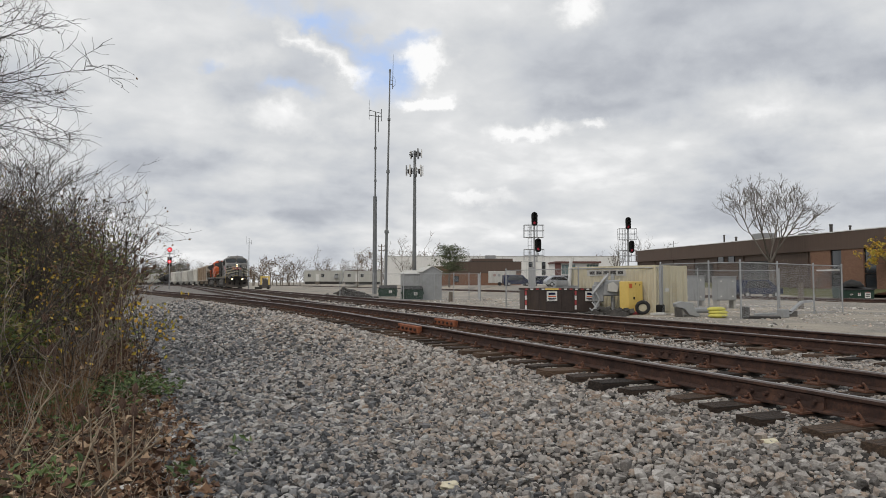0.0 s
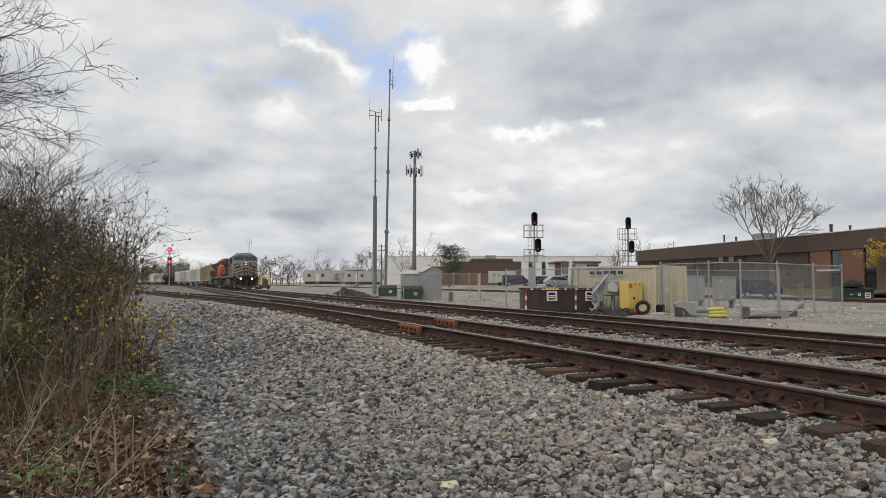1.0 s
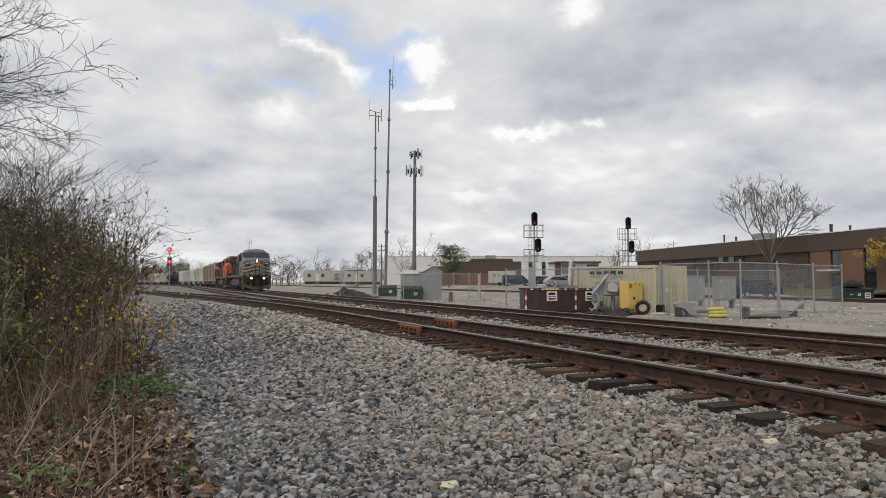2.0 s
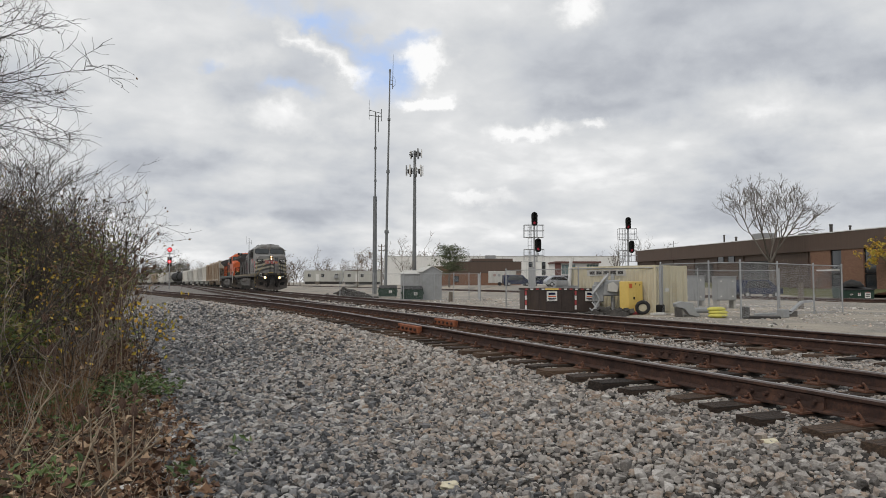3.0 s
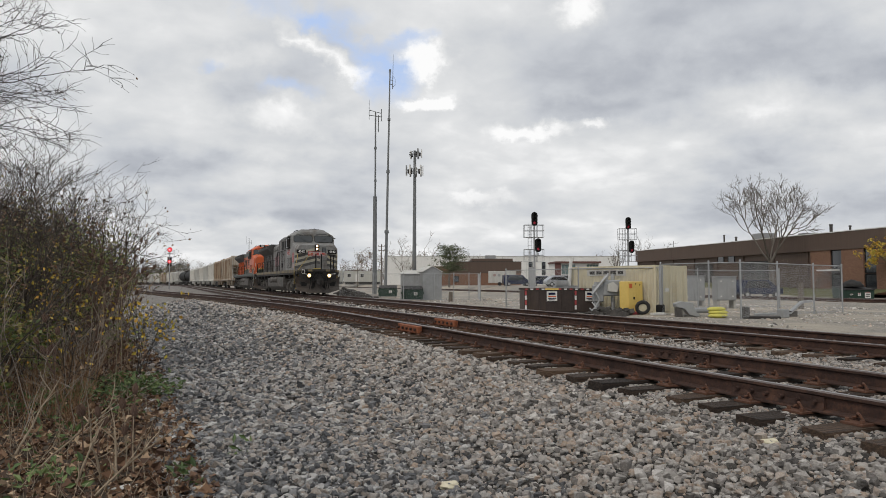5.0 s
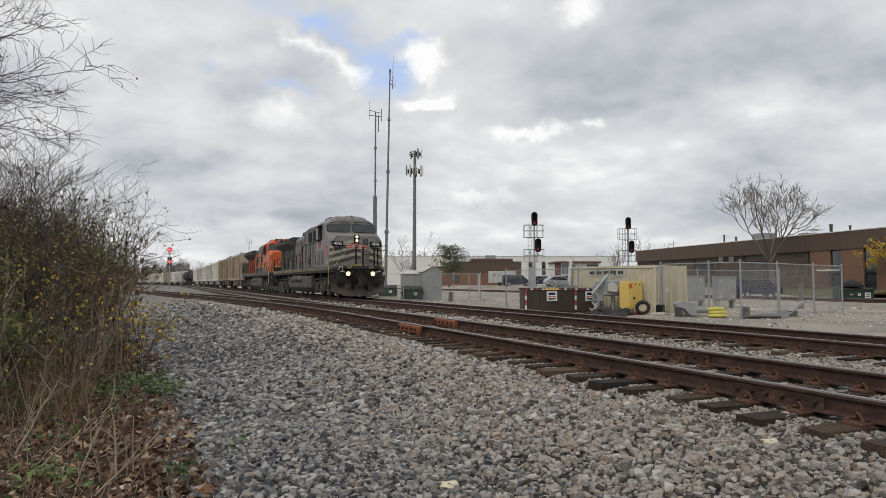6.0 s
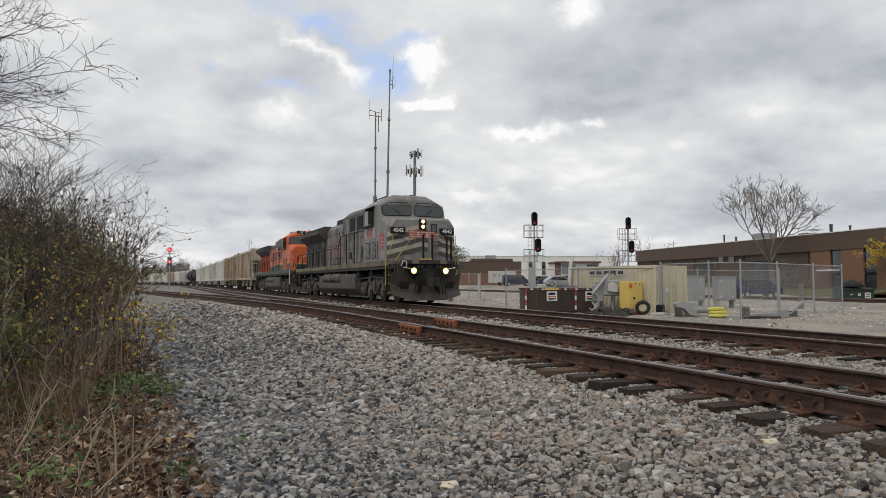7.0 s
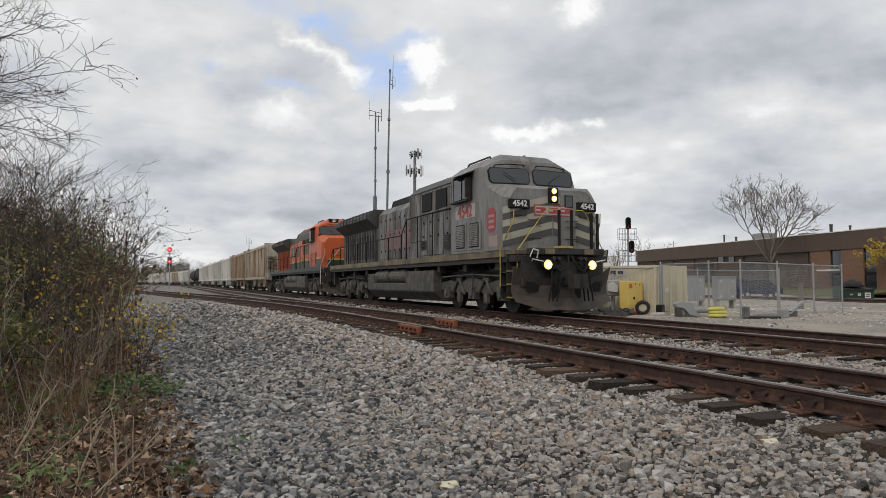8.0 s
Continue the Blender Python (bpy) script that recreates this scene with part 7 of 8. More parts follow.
def thicket():
    kinds = [make_bush("bush", "tangled bare brown bush with few olive leaves", bush_meshes(1, 3.0, 19, 4200, TWIG, OLIVE, 0.05)),
             make_bush("bush", "tangled dark bush with sparse brown leaves", bush_meshes(2, 3.3, 20, 1200, TWIG_DARK, LEAF_BROWN, 0.055)),
             make_bush("bush", "reddish bare bush with a few olive leaves", bush_meshes(3, 2.8, 15, 3000, RED_TWIG, OLIVE, 0.05)),
             make_bush("bush", "leafy olive and yellow-green bush", bush_meshes(4, 2.6, 14, 9500, TWIG, OLIVE, 0.05)),
             make_bush("bush", "bare grey-brown bush farther along the thicket", bush_meshes(5, 2.9, 30, 500, TWIG, OLIVE, 0.08, 0.8, 2)),
             make_bush("bush", "bare dark bush farther along the thicket", bush_meshes(6, 3.1, 30, 400, TWIG_DARK, LEAF_BROWN, 0.08, 0.8, 2))]
    rng = random.Random(11)
    used = set()
    spots = []
    y = 8.2
    while y < 46:
        for x in (-2.05, -3.0, -4.2, -5.6):
            if (x < -4 and y < 11) or (x < -5 and y > 15):
                continue
            spots.append((x + rng.uniform(-0.35, 0.25) - min(1.8, 0.07 * max(0.0, y - 9)), y + rng.uniform(-0.5, 0.5)))
        y += 1.25 if y < 22 else 2.0
    y = 46
    while y < 110:
        for x in (-5.0, -6.2):
            spots.append((x + rng.uniform(-0.3, 0.3), y + rng.uniform(-0.6, 0.6)))
        y += 4.4
    for x, y in spots:
        k = rng.choice((0, 1, 2, 3, 1)) if y < 20 else rng.choice((1, 2)) if y < 26 else rng.choice((4, 5))
        if y < 17 and x > -3.4:
            k = 3 if rng.random() < 0.6 else rng.choice((0, 1, 2))
        if y < 13:
            x -= 0.4
        size = rng.uniform(0.88, 1.15) * (1.0 if x > -3 else 1.12) * (1 + 0.40 * smooth01((y - 9) / 12) - 0.26 * smooth01((y - 20) / 10) + 0.1 * smooth01((y - 24) / 50))
        m = pose(x, y, land(x, y), 0, 0, rng.uniform(0, 360))
        b = kinds[k]
        if k in used:
            b = copy_thing(b, m)
        else:
            b.matrix_basis = m
            used.add(k)
        b.scale = (size, size, size)


thicket()


def bare_tree(name, label, m, seed, height, r, depth, spread, kids=(3, 4), mat=BARK, leaves=None, leaf_n=0, leaf_size=0.1, lift=0.05, trunk=0.3, bend_=0.09, lean=(0, 0), thin=0.004, shrink=0.60):
    rng = random.Random(seed)
    t = thing(name, label, "tree", m)
    heap, tips = Heap(), []
    pts, d = wander(rng, Vector((0, 0, -0.1)), Vector((lean[0], lean[1], 1)), height * trunk, 4, 0.04)
    heap.limb(pts, [r * (1.25 - 0.45 * i / 4) for i in range(5)], 9)
    part_ob = new("trunk", heap.mesh("trunk", mat))
    part_ob.parent = t
    crown = Heap()
    n = rng.randint(4, 6)
    for i in range(n):
        a = 2 * math.pi * i / n + rng.uniform(-0.4, 0.4)
        way = Vector((math.cos(a) * spread, math.sin(a) * spread, 1.0 * rng.uniform(0.7, 1.3)))
        grow(crown, rng, pts[-1] - Vector((0, 0, rng.uniform(0, height * trunk * 0.25))), way, height * 0.42 * rng.uniform(0.8, 1.15), r * 0.5, depth, tips, spread, bend_, lift, kids, 5, shrink, thin)
    ob = new("crown", crown.mesh("crown", mat))
    ob.parent = t
    if leaves:
        heap = Heap()
        loose = 0.1 if leaf_n > 1000 else 0.008
        for i in range(leaf_n):
            p, d = rng.choice(tips)
            heap.leaf(p + loose * Vector((rng.gauss(0, 1), rng.gauss(0, 1), rng.gauss(0, 1))), Vector((rng.gauss(0, 1), rng.gauss(0, 1), -0.6)).normalized(), leaf_size * rng.uniform(0.6, 1.3), rng)
        ob = new("leaves", heap.mesh("leaves", leaves))
        ob.parent = t
    return t


bare_tree("tree", "bare thicket tree with a few hanging pods", pose(-4.55, 10.4, -0.6), 21, 8.3, 0.055, 4, 0.85, (4, 5), TWIG_DARK, LEAF_BROWN, 140, 0.055, -0.03, 0.36, 0.14, thin=0.0042, shrink=0.58)
bare_tree("tree", "bare thicket tree with fine drooping twigs", pose(-5.5, 12.6, -0.6), 22, 7.4, 0.055, 4, 0.85, (4, 5), TWIG_DARK, None, 0, 0.1, -0.03, 0.3, 0.14, thin=0.0045, shrink=0.58)
bare_tree("tree", "low bare tree with many fine twigs", pose(-4.6, 11.4, -0.6), 27, 5.0, 0.05, 4, 0.9, (4, 5), TWIG_DARK, None, 0, 0.1, -0.01, 0.3, 0.12, thin=0.0045, shrink=0.58)
bare_tree("tree", "slender bare tree rising from the thicket", pose(-3.9, 15.0, -0.6), 23, 5.4, 0.06, 3, 0.6, (4, 5), TWIG_DARK, LEAF_BROWN, 50, 0.06, 0.05, 0.35, 0.10, (0.05, 0.1), 0.006)
bare_tree("tree", "slender bare tree rising from the thicket", pose(-4.3, 19.0, -0.6), 24, 4.9, 0.06, 3, 0.65, (4, 5), TWIG_DARK, LEAF_BROWN, 60, 0.07, 0.04, 0.35, 0.10, thin=0.007)
bare_tree("tree", "slender bare tree rising from the thicket", pose(-4.6, 24.0, -0.6), 25, 4.3, 0.06, 3, 0.65, (4, 5), TWIG, None, 0, 0.07, 0.04, 0.35, 0.10, thin=0.008)
bare_tree("tree", "broad bare tree in front of the brown building", put(41.2, 85), 37, 17.0, 0.25, 4, 0.70, (4, 5), BARK, None, 0, 0.1, 0.05, 0.24, 0.11, thin=0.017, shrink=0.58)
bare_tree("tree", "bare sapling behind the cream container", put(21.5, 84), 32, 7.5, 0.10, 3, 0.5, (3, 4), BARK)
bare_tree("tree", "young bare tree beside the cell tower", put(-7.0, 128), 33, 8.0, 0.13, 3, 0.7, (3, 4), BARK)
bare_tree("tree", "yellow-leaved autumn tree at the brick building", put(47.6, 70), 34, 7.2, 0.14, 3, 0.8, (4, 4), BARK, LEAF_YELLOW, 4200, 0.24)
bare_tree("tree", "bare far tree behind the low building", put(9.0, 160), 35, 9.0, 0.16, 3, 0.8, (3, 4), BARK)
bare_tree("tree", "bare far tree behind the long building", put(50.5, 165), 36, 13.0, 0.2, 3, 0.8, (3, 4), BARK)


for k_, (a_, d_, h_) in enumerate(((40.2, 82, 4.2), (42.5, 83, 4.6), (37.5, 80, 2.6), (44.0, 80, 3.0))):
    bare_tree("shrub", "bare brown shrub at the foot of a tree", put(a_, d_), 60 + k_, h_, 0.05, 3, 0.5, (4, 5), TWIG, None, 0, 0.1, 0.05, 0.12)


def pine_tree():
    rng = random.Random(41)
    t = thing("pine_tree", "dark green pine with loose flat tiers", "tree", put(1.1, 118, 0.1))
    heap, needles = Heap(), Heap()
    pts, d = wander(rng, Vector((0, 0, -0.1)), Vector((0, 0, 1)), 7.2, 6, 0.03)
    heap.limb(pts, [0.2 - 0.026 * i for i in range(7)], 8)
    for k in range(38):
        z = rng.uniform(2.2, 7.0)
        a = rng.uniform(0, 6.28)
        reach = 3.0 * (1 - ((z - 3.6) / 4.2) ** 2) * rng.uniform(0.55, 1.0) + 0.4
        q, _ = wander(rng, Vector((0, 0, z)), Vector((math.cos(a), math.sin(a), 0.15)), reach, 4, 0.1, 0.03)
        heap.limb(q, [0.04, 0.035, 0.028, 0.02, 0.012], 3)
        for j in range(120):
            p = q[rng.randint(1, 4)] + Vector((rng.gauss(0, 0.36), rng.gauss(0, 0.36), rng.gauss(0.05, 0.2)))
            needles.leaf(p, Vector((rng.gauss(0, 1), rng.gauss(0, 1), rng.gauss(0.4, 0.5))).normalized(), 0.30 * rng.uniform(0.6, 1.3), rng, 0.35)
    for nm, me in (("trunk", heap.mesh("trunk", BARK)), ("crown", needles.mesh("crown", PINE))):
        ob = new(nm, me)
        ob.parent = t


pine_tree()


def far_woods():
    """The tree line beyond the yard: bare crowns and some russet ones."""
    rng = random.Random(51)
    heap, leafy, dull = Heap(), Heap(), Heap()

    def tree(a, d, h, green, leaves):
        x, y = spot(a, d)
        tips = []
        base = Vector((x, y, -0.5))
        pts, dd = wander(rng, base, Vector((0, 0, 1)), h * 0.35, 3, 0.05)
        heap.limb(pts, [0.22, 0.2, 0.18, 0.15], 4)
        for i in range(6):
            w = Vector((rng.gauss(0, 0.55), rng.gauss(0, 0.55), 1))
            grow(heap, rng, pts[rng.randint(1, 3)], w, h * 0.38 * rng.uniform(0.7, 1.2), 0.11, 3, tips, 0.95, 0.10, 0.02, (3, 3), 3, 0.58, 0.03)
        for i in range(leaves):
            p, _ = rng.choice(tips)
            (dull if green else leafy).leaf(p + Vector((rng.gauss(0, 0.5), rng.gauss(0, 0.5), rng.gauss(-0.3, 0.5))), Vector((rng.gauss(0, 1), rng.gauss(0, 1), rng.gauss(0, 1))).normalized(), 0.45 * rng.uniform(0.6, 1.3), rng, 0.8)
    a = -150.0
    while a < -20:
        d = rng.uniform(290, 350)
        tree(a, d, rng.uniform(8, 14), False, rng.choice((0, 0, 40)))
        a += rng.uniform(2.4, 5.0)
    for px, d, h, lv in ((462, 230, 8, 260), (480, 240, 9, 320), (500, 250, 11, 200), (520, 255, 11, 0), (562, 250, 11, 0), (580, 255, 10, 0), (640, 240, 11, 160), (655, 238, 12, 200), (672, 245, 11, 150), (625, 250, 9, 120), (705, 190, 10, 0), (715, 195, 11, 0), (745, 210, 12, 0), (758, 215, 12, 0), (450, 260, 8, 200), (275, 300, 10, 80), (330, 310, 13, 0), (285, 305, 9, 60), (1075, 220, 9, 150)):
        tree((px - 784) / 1200 * d, d, h * 1.3, False, lv)
    for px in range(440, 700, 11):
        tree((px - 784) / 1200 * 270 + rng.uniform(-1, 1), 270 + rng.uniform(-10, 10), rng.uniform(4.5, 8.5), False, rng.choice((0, 0, 30)))
    for px in range(236, 350, 7):
        tree((px - 784) / 1200 * 300 + rng.uniform(-1, 1), 300 + rng.uniform(-12, 12), rng.uniform(8.0, 12.5), True, rng.randint(160, 420))
    t = thing("far_woods", "line of bare and russet trees beyond the yard", "woods", kind="stuff")
    for nm, me in (("wood", heap.mesh("wood", TWIG)), ("foliage", leafy.mesh("foliage", FALL_WOOD)), ("evergreen_foliage", dull.mesh("evergreen_foliage", DULL_GREEN))):
        ob = new(nm, me)
        ob.parent = t


far_woods()


def teasel(m, height, seed, label="dry teasel stalk with spiny brown seed heads"):
    rng = random.Random(seed)
    t = thing("teasel", label, "weed", m, group="dry teasels")
    heap = Heap()
    heads = []
    pts, d = wander(rng, Vector((0, 0, -0.05)), Vector((rng.gauss(0, 0.08), rng.gauss(0, 0.08), 1)), height, 5, 0.05)
    heap.limb(pts, [0.009, 0.008, 0.007, 0.006, 0.005, 0.004], 4)
    heads.append((pts[-1], d))
    for i in range(rng.randint(3, 6) if height > 0.8 else rng.randint(0, 1)):
        k = rng.randint(2, 4)
        q, e = wander(rng, pts[k], Vector((rng.gauss(0, 0.5), rng.gauss(0, 0.5), 1)), height * rng.uniform(0.18, 0.36), 3, 0.08, 0.1)
        heap.limb(q, [0.006, 0.005, 0.004, 0.003], 3)
        heads.append((q[-1], e))
    ob = new("stalk", heap.mesh("stalk", STRAW if seed % 3 == 0 else RED_TWIG))
    ob.parent = t
    for p, d in heads:
        h = Heap()
        for j, (z, r) in enumerate(((0, 0.008), (0.012, 0.017), (0.04, 0.021), (0.07, 0.015), (0.09, 0.003))):
            for i in range(14):
                a = 6.283 * i / 14
                rr = r * (1.25 if (i + j) % 2 else 0.75)
                h.v.append(Vector((rr * math.cos(a), rr * math.sin(a), z + (0.006 if (i + j) % 2 else 0))))
        for j in range(4):
            for i in range(14):
                h.f.append((j * 14 + i, j * 14 + (i + 1) % 14, j * 14 + 14 + (i + 1) % 14, j * 14 + 14 + i))
        hd = new("seed_head", h.mesh("seed_head", RED_TWIG))
        hd.parent = t
        hd.matrix_basis = Matrix.Translation(p) @ d.to_track_quat("Z", "Y").to_matrix().to_4x4()
    return t


def teasels():
    rng = random.Random(61)
    for i in range(26):
        px, d = rng.uniform(140, 226), rng.uniform(9.5, 15.0)
        x, y = spot((px - 784) / 1200 * d, d)
        teasel(pose(x, y, land(x, y)), rng.uniform(1.2, 2.0), 100 + i)
    for i, (px, d, h) in enumerate(((238, 5.6, 0.62), (228, 5.4, 0.55), (162, 5.2, 0.55), (178, 5.5, 0.45), (245, 5.3, 0.5), (120, 7.0, 1.0))):
        x, y = spot((px - 784) / 1200 * d, d)
        teasel(pose(x, y, land(x, y)), h, 200 + i)


teasels()


def yellow_sapling():
    rng = random.Random(71)
    for px, d, h, n in ((244, 10.2, 1.25, 70), (258, 10.6, 1.4, 80), (118, 9.6, 1.9, 110), (72, 9.4, 1.7, 50), (20, 9.0, 2.0, 60), (130, 8.4, 1.1, 40)):
        x, y = spot((px - 784) / 1200 * d, d)
        t = thing("sapling", "thin sapling with yellow autumn leaves", "sapling", pose(x, y, land(x, y)), group="yellow-leaved saplings")
        heap, tips = Heap(), []
        for k in range(3):
            grow(heap, rng, Vector((rng.gauss(0, 0.05), rng.gauss(0, 0.05), -0.05)), Vector((rng.gauss(0, 0.1), rng.gauss(0, 0.1), 1)), h * 0.75, 0.008, 1, tips, 0.4, 0.08, 0.05, (3, 5), 3, 0.5)
        leaves = Heap()
        for k in range(n):
            p, _ = rng.choice(tips)
            leaves.leaf(p + Vector((rng.gauss(0, 0.07), rng.gauss(0, 0.07), rng.gauss(-0.1, 0.14))), Vector((rng.gauss(0, 0.6), rng.gauss(0, 0.6), -0.7)).normalized(), rng.uniform(0.035, 0.07) * (1.25 if px > 200 else 1.0), rng, 0.7)
        for nm, me in (("stem", heap.mesh("stem", TWIG_DARK)), ("leaves", leaves.mesh("leaves", LEAF_YELLOW))):
            ob = new(nm, me)
            ob.parent = t


yellow_sapling()


def edge_x(y):
    """Where the weeds end and the ballast begins."""
    return 0.16 - 0.055 * max(0.0, y - 6) + 0.25 * noise.noise((0.0, y * 0.6, 9.0))


def undergrowth():
    rng = random.Random(81)
    stalks, green, brown = Heap(), Heap(), Heap()
    for i in range(1500):
        y = 3.2 + 22 * rng.random() ** 1.7
        x = edge_x(y) - abs(rng.gauss(0, 1.5))
        if x < -6:
            continue
        z = land(x, y)
        way = Vector((rng.gauss(0, 0.35), rng.gauss(0, 0.35), 1)) if rng.random() < 0.7 else Vector((rng.gauss(0, 1), rng.gauss(0, 1), 0.25))
        far = edge_x(y) - x
        h = rng.uniform(0.06, 0.28) + min(0.7, far * 0.3) * rng.random()
        pts, _ = wander(rng, Vector((x, y, z - 0.02)), way, h, 3, 0.12)
        r = rng.uniform(0.0018, 0.004)
        stalks.limb(pts, [r, r * 0.9, r * 0.7, r * 0.4], 3)
    for i in range(17000):
        y = 3.0 + 16 * rng.random() ** 1.6
        x = edge_x(y) + 0.22 - abs(rng.gauss(0, 1.3))
        if x < -5:
            continue
        z = land(x, y) + rng.uniform(0.0, 0.05)
        brown.leaf(Vector((x, y, z)), Vector((rng.gauss(0, 1), rng.gauss(0, 1), rng.gauss(0.1, 0.3))).normalized(), rng.uniform(0.02, 0.07) if rng.random() < 0.9 else rng.uniform(0.07, 0.13), rng, 0.75, 0.9)
    # patches of low green weeds
    for px, d, w, n in ((230, 9.4, 0.55, 420), (290, 9.0, 0.3, 150), (170, 8.9, 0.5, 300), (100, 8.2, 0.6, 150), (210, 7.6, 0.5, 60), (60, 7.6, 0.6, 150), (130, 6.4, 0.5, 60), (90, 5.0, 0.25, 70), (140, 5.0, 0.3, 20), (340, 5.0, 0.12, 30), (430, 5.9, 0.1, 10)):
        cx, cy = spot((px - 784) / 1200 * d, d)
        for i in range(n):
            x, y = cx + rng.gauss(0, w * 0.5), cy + rng.gauss(0, w * 0.8)
            green.leaf(Vector((x, y, land(x, y) + rng.uniform(0.0, 0.16))), Vector((rng.gauss(0, 1), rng.gauss(0, 1), rng.uniform(0.0, 0.8))).normalized(), rng.uniform(0.04, 0.11), rng, 0.42)
    # long arching canes in front of the thicket, and russet grass at its foot
    canes, russet = Heap(), Heap()
    for i in range(150):
        y = 7.4 + 15 * rng.random() ** 1.4
        x = edge_x(y) - 0.75 - abs(rng.gauss(0, 0.9))
        pts, _ = wander(rng, Vector((x, y, land(x, y) - 0.02)), Vector((rng.gauss(0.12, 0.35), rng.gauss(-0.1, 0.3), 1)), rng.uniform(0.7, 2.3), 6, 0.12, -0.015)
        r = rng.uniform(0.003, 0.006)
        canes.limb(pts, [r * (1 - 0.13 * k) for k in range(7)], 3)
        for k in range(rng.randint(2, 6)):
            q, _ = wander(rng, pts[rng.randint(2, 5)], Vector((rng.gauss(0, 0.6), rng.gauss(0, 0.6), 0.7)), rng.uniform(0.15, 0.5), 3, 0.12)
            canes.limb(q, [r * 0.6, r * 0.5, r * 0.4, r * 0.25], 3)
    for i in range(800):
        y = 7.6 + 7 * rng.random()
        x = edge_x(y) - 0.7 - abs(rng.gauss(0, 0.7))
        pts, _ = wander(rng, Vector((x, y, land(x, y) - 0.02)), Vector((rng.gauss(0, 0.3), rng.gauss(0, 0.3), 1)), rng.uniform(0.2, 0.7), 3, 0.12)
        russet.limb(pts, [0.0032, 0.0028, 0.0022, 0.0012], 3)
    for heap, nm, mat, label in ((canes, "dry_canes", CANE, "long grey-brown canes arching out of the thicket"), (russet, "russet_grass", RUSSET, "russet dry grass at the foot of the thicket"), (stalks, "dry_stalks", STRAW, "tangle of dry grass and weed stalks"), (green, "weeds", LEAF_GREEN, "low green weeds among dead leaves"), (brown, "leaf_litter", LEAF_BROWN, "brown fallen leaves on the verge")):
        tagged(new(nm, heap.mesh(nm, mat)), label, "undergrowth", kind="stuff")
    for px, d, h in ((135, 4.9, 0.55), (165, 4.7, 0.8), (215, 5.0, 0.6), (190, 5.1, 0.55), (70, 5.4, 0.9), (30, 5.8, 0.8), (180, 12, 2.3), (105, 11, 2.4)):
        x, y = spot((px - 784) / 1200 * d, d)
        hp = Heap()
        pts, _ = wander(rng, Vector((0, 0, -0.03)), Vector((rng.gauss(0.25, 0.3), rng.gauss(0, 0.2), 1)), h, 5, 0.12)
        hp.limb(pts, [0.011, 0.010, 0.009, 0.007, 0.005, 0.003], 5)
        for k in range(4):
            q, _ = wander(rng, pts[rng.randint(1, 4)], Vector((rng.gauss(0, 0.7), rng.gauss(0, 0.7), 0.8)), h * 0.3, 3, 0.15)
            hp.limb(q, [0.006, 0.005, 0.004, 0.002], 3)
        ob = new("dead_stalk", hp.mesh("dead_stalk", STRAW))
        ob.matrix_basis = pose(x, y, land(x, y))
        tagged(ob, "pale dead weed stalk with broken branches", "weed", "pale dead stalks")


undergrowth()


# ---- loose ballast ----
def stone_shapes(count, fine):
    """Broken stones: blocks with their corners knocked off, or plain uneven blocks for those far off."""
    out = []
    rng = np.random.RandomState(7)
    for k in range(count):
        bm = B()
        box(bm, -0.8, 0.8, -0.8, 0.8, -0.8, 0.8)
        for q in bm.verts:
            q.co += Vector(rng.uniform(-0.36, 0.36, 3))
        if fine:
            for q in list(bm.verts):
                k = rng.randint(3)
                p = q.co.copy()
                p[k] *= 0.35
                p[(k + 1) % 3] *= 1.08
                if rng.rand() < 0.6:
                    bm.verts.new(p * 1.06)
                q.co = q.co * rng.uniform(0.72, 1.0)
            hull = bmesh.ops.convex_hull(bm, input=bm.verts)
            bmesh.ops.delete(bm, geom=[v for v in bm.verts if not v.link_faces], context="VERTS")
            inner = [v for v in hull["geom_interior"] if isinstance(v, bmesh.types.BMVert) and v.is_valid]
            bmesh.ops.delete(bm, geom=inner, context="VERTS")
        else:
            bm.faces.ensure_lookup_table()
            bm.faces.remove(bm.faces[0])
        bmesh.ops.triangulate(bm, faces=bm.faces)
        bmesh.ops.recalc_face_normals(bm, faces=bm.faces)
        bm.verts.index_update()
        v = np.array([x.co[:] for x in bm.verts])
        f = np.array([[q.index for q in p.verts] for p in bm.faces])
        bm.free()
        v *= np.array([1.1, rng.uniform(0.65, 0.95), rng.uniform(0.5, 0.85)])
        out.append((v, f))
    return out


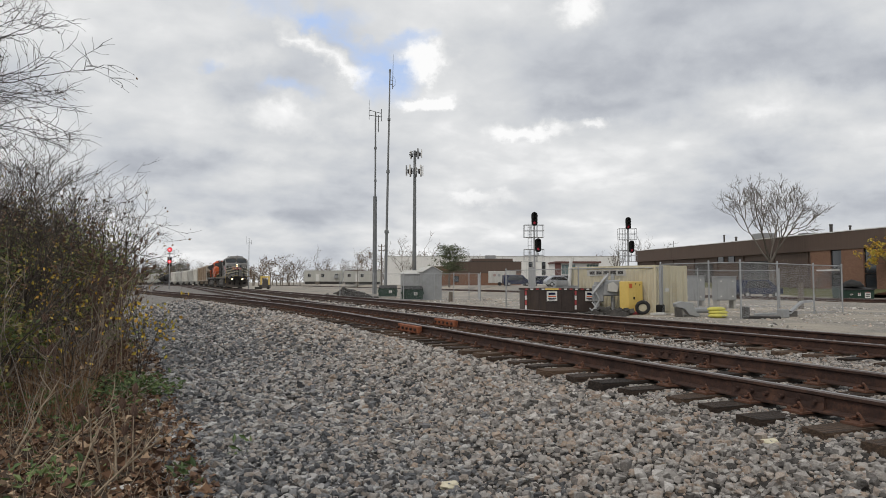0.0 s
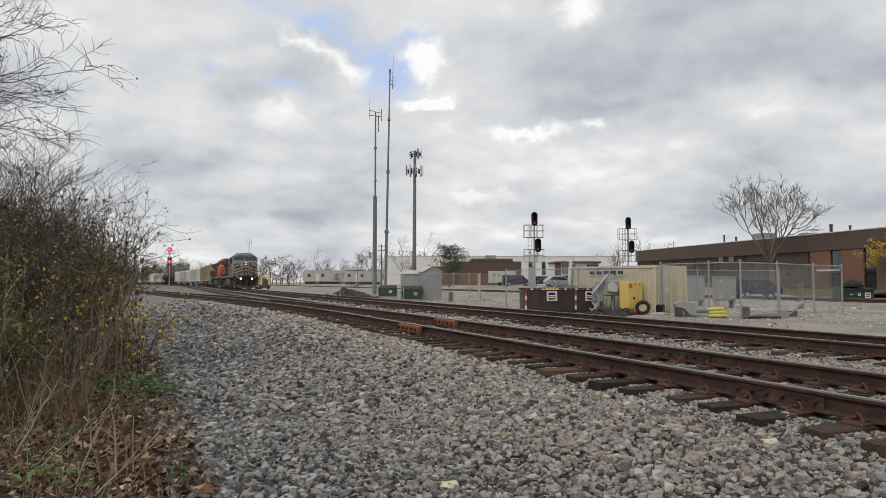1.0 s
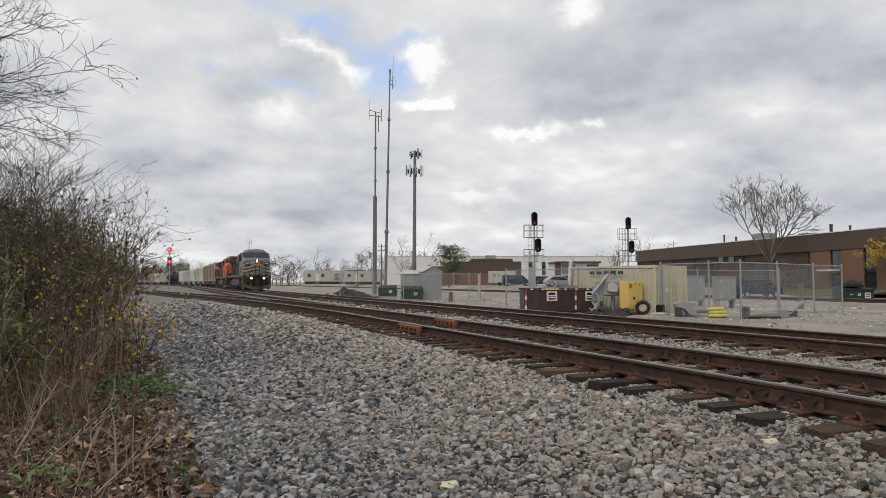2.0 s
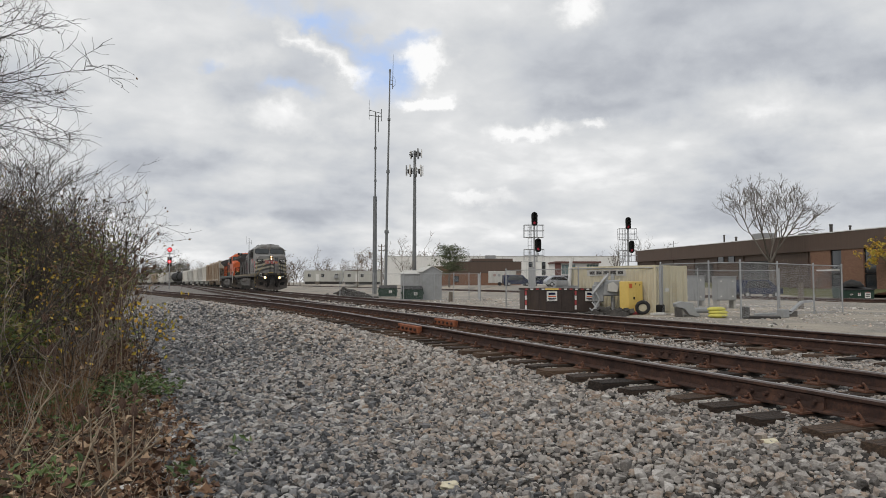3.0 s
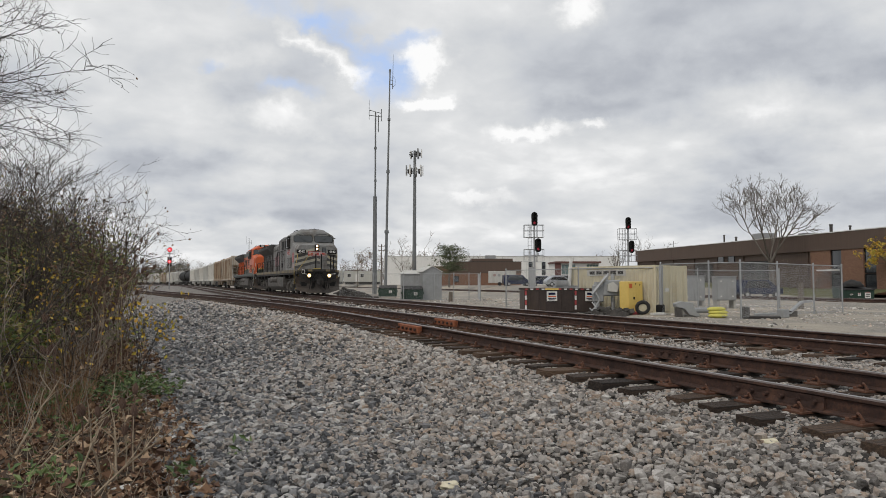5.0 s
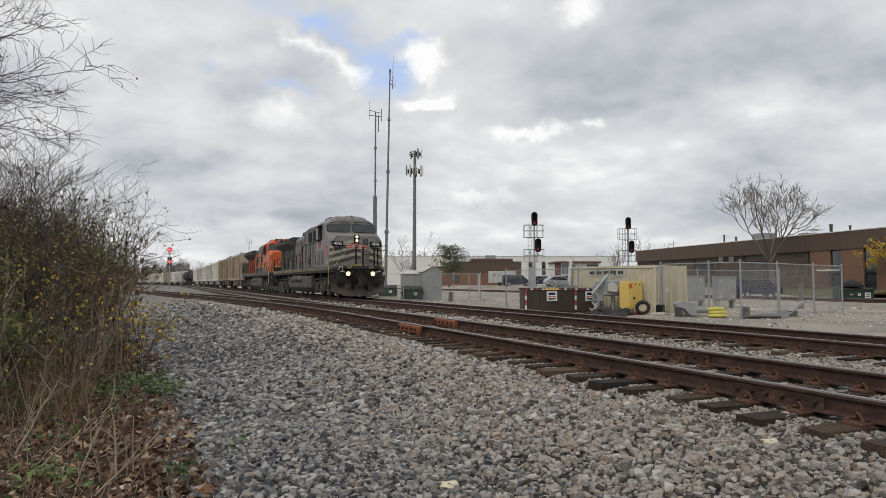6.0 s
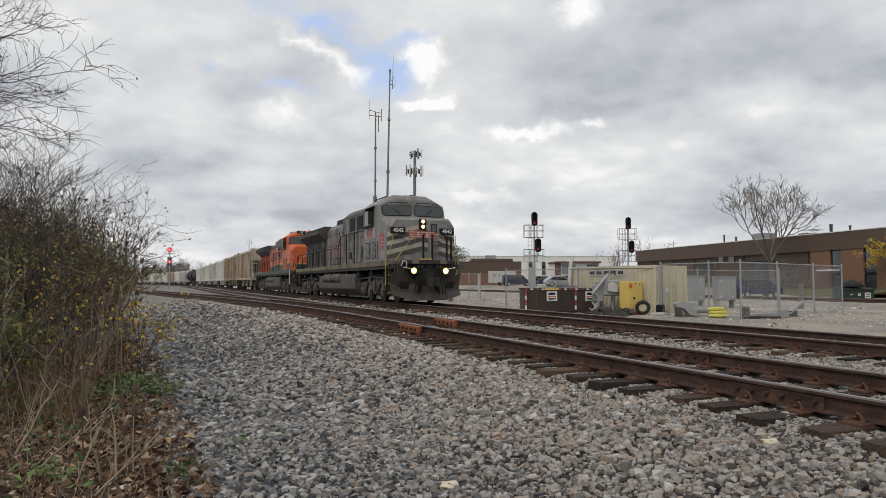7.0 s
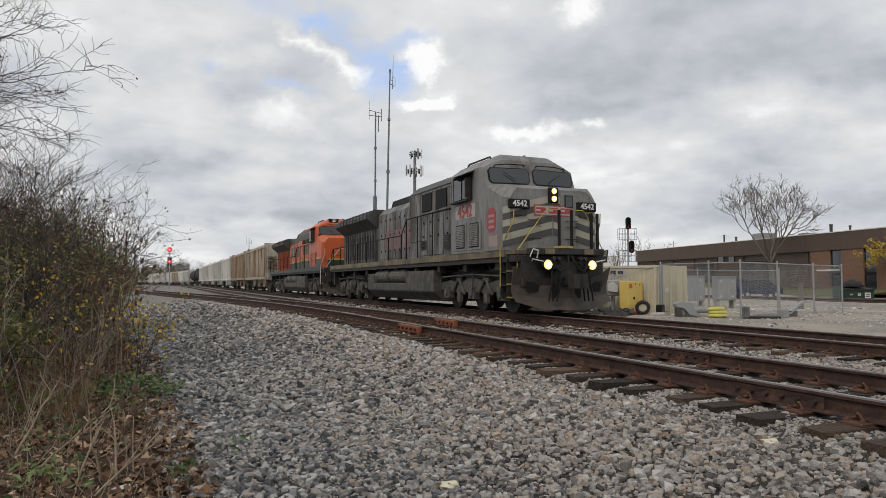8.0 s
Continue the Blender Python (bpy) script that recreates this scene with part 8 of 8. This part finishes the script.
def scatter(name, label, material, places, sizes, seed, fine=False):
    shapes = stone_shapes(14, fine)
    rng = np.random.RandomState(seed)
    n = len(places)
    kind = rng.randint(0, len(shapes), n)
    vs, fs, at = [], [], 0
    for k, (v, f) in enumerate(shapes):
        idx = np.where(kind == k)[0]
        if not len(idx):
            continue
        m = len(idx)
        a = rng.uniform(0, 2 * math.pi, m)
        tilt, lean = rng.normal(0, 0.30, m), rng.normal(0, 0.30, m)
        ca, sa, ct, st, cl, sl = np.cos(a), np.sin(a), np.cos(tilt), np.sin(tilt), np.cos(lean)[:, None], np.sin(lean)[:, None]
        p = v[None, :, :] * sizes[idx][:, None, None]
        p = np.stack([p[:, :, 0] * cl + p[:, :, 2] * sl, p[:, :, 1], p[:, :, 2] * cl - p[:, :, 0] * sl], -1)
        x = p[:, :, 0]
        y = p[:, :, 1] * ct[:, None] - p[:, :, 2] * st[:, None]
        z = p[:, :, 1] * st[:, None] + p[:, :, 2] * ct[:, None]
        q = np.stack([x * ca[:, None] - y * sa[:, None], x * sa[:, None] + y * ca[:, None], z], -1) + places[idx][:, None, :]
        vs.append(q.reshape(-1, 3))
        fs.append((f[None, :, :] + (np.arange(m) * len(v))[:, None, None] + at).reshape(-1, 3))
        at += m * len(v)
    vs, fs = np.concatenate(vs), np.concatenate(fs)
    me = bpy.data.meshes.new(name)
    me.vertices.add(len(vs))
    me.vertices.foreach_set("co", vs.astype(np.float32).ravel())
    me.loops.add(fs.size)
    me.loops.foreach_set("vertex_index", fs.astype(np.int32).ravel())
    me.polygons.add(len(fs))
    me.polygons.foreach_set("loop_start", np.arange(0, fs.size, 3, dtype=np.int32))
    me.update(calc_edges=True)
    me.materials.append(material)
    me.shade_flat()
    return tagged(new(name, me), label, "ballast", kind="stuff")


def make_ballast():
    rng = np.random.RandomState(17)
    light, dark = [], []
    for y0, y1, density, big in ((2.6, 7.5, 1150, 0.55), (7.5, 13.0, 560, 0.64), (13.0, 24.0, 210, 0.80), (24.0, 48.0, 50, 1.0)):
        x0, x1 = -3.0, 12.9
        n = int((x1 - x0) * (y1 - y0) * density)
        xs, ys = rng.uniform(x0, x1, n), rng.uniform(y0, y1, n)
        # leave out what the view never takes in, and the verge
        across = xs * CT - ys * ST
        ahead = xs * ST + ys * CT
        keep = (np.abs(across) < 0.70 * ahead + 0.4) & (ahead > 3.6)
        for x, y in zip(xs[keep], ys[keep]):
            if x < edge_x(y) - 0.15:
                continue
            size = big * min(0.068, 0.034 * math.exp(0.36 * rng.normal()))
            dist = abs(x - side_x(y)), abs(x - main_x(y))
            d = min(dist)
            z = land(x, y)
            if 0.67 < d < 0.83:
                continue
            rise = rng.uniform(-0.5, 1.0)
            if x > 7.4:
                size, rise = size * 0.72, rise * 0.5
            elif d < 1.5:
                size, rise = size * 0.75, rise * 0.45 - 0.25
            # the dark older stone lies towards the verge
            patch = x + bend(y) + 0.9 * noise.noise((x * 0.5, y * 0.35, 5.0)) - 0.04 * y
            (dark if patch < 1.9 + 0.8 * rng.normal() * 0.6 else light).append((x, y, z + size * rise, size))
    for name, label, mat, rows, seed in (("ballast", "pale grey crushed-stone ballast", STONE, light, 3), ("dark_ballast", "dark grey crushed stone along the verge", DARK_STONE, dark, 4)):
        a = np.array(rows)
        near = a[:, 1] * CT + a[:, 0] * ST < 6.0
        scatter(name, label, mat, a[near, :3], a[near, 3], seed, True)
        scatter("far_" + name, label + " farther off", mat, a[~near, :3], a[~near, 3], seed + 10)


make_ballast()


def joint_bars():
    """Orange-rusted blocks bolted between the turnout's rails."""
    for x, y in ((SIDE - 0.7525 - 0.11, 13.6), (SIDE + 0.7525 - 0.11, 15.2)):
        j = thing("rail_brace", "orange-rusted steel brace bolted to the rail", "rail brace", pose(x, y, 0), group="rusty rail braces")
        bm = B()
        box(bm, -0.05, 0.05, -0.62, 0.62, -0.165, -0.02)
        soften(bm, 0.01)
        part("block", bm, ORANGE_RUST, j)
        for k in range(5):
            bm = B()
            tube(bm, (-0.05, -0.5 + k * 0.25, -0.09), (-0.09, -0.5 + k * 0.25, -0.09), 0.03, 0.03, 6)
            part("bolt", bm, RUST, j)
    for x, y in ((SIDE - 0.7525, 4.4), (SIDE + 0.7525, 7.2)):
        j = thing("joint_bar", "brown bolted joint bar on the rail web", "joint bar", pose(x, y, 0), group="bolted joint bars")
        bm = B()
        prism(bm, [(-0.05, -0.150), (-0.018, -0.140), (-0.018, -0.05), (-0.040, -0.045), (-0.034, -0.100)], -0.48, 0.48, "y")
        part("bar", bm, RUST, j)
        for k in range(6):
            bm = B()
            tube(bm, (-0.03, -0.4 + k * 0.16, -0.095), (-0.075, -0.4 + k * 0.16, -0.095), 0.022, 0.022, 6)
            part("bolt", bm, RUST, j)


joint_bars()


def yard_gravel():
    rng = np.random.RandomState(27)
    rows = []
    for i in range(9000):
        x, y = rng.uniform(12.6, 40), rng.uniform(14, 62)
        if noise.noise((x * 0.3, y * 0.3, 2.0)) < -0.15:
            continue
        rows.append((x, y, land(x, y), 0.02 * math.exp(0.5 * rng.normal()) * (1.5 if x > 20 else 1.1)))
    a = np.array(rows)
    scatter("yard_gravel", "loose pale gravel and clods across the yard", STONE, a[:, :3], a[:, 3], 9)


yard_gravel()


def odd_bits():
    for px, d, sx, sy, sz, mat, nm, lab in ((795, 4.97, 0.085, 0.06, 0.03, TAN, "pale_rock", "large pale rock lying on the ballast"), (228, 4.95, 0.10, 0.05, 0.012, WHITE, "litter", "scrap of white litter on the verge"),
                                            (1356, 4.95, 0.07, 0.06, 0.03, TAN, "pale_rock", "tan rock among grey ballast"), (292, 21, 0.22, 0.12, 0.05, DARK, "steel_scrap", "dark scrap of steel on the ballast")):
        bm = B()
        bmesh.ops.create_icosphere(bm, subdivisions=3, radius=1.0)
        for v in bm.verts:
            v.co = Vector((v.co.x * sx, v.co.y * sy, v.co.z * sz)) * (1 + 0.3 * noise.noise(v.co * 1.7))
        ob = new(nm, mesh_of(nm, bm, mat))
        x, y = spot((px - 784) / 1200 * d, d)
        ob.matrix_basis = pose(x, y, land(x, y) + sz * 0.7)
        tagged(ob, lab, "litter" if nm == "litter" else "rock")


odd_bits()


motions()
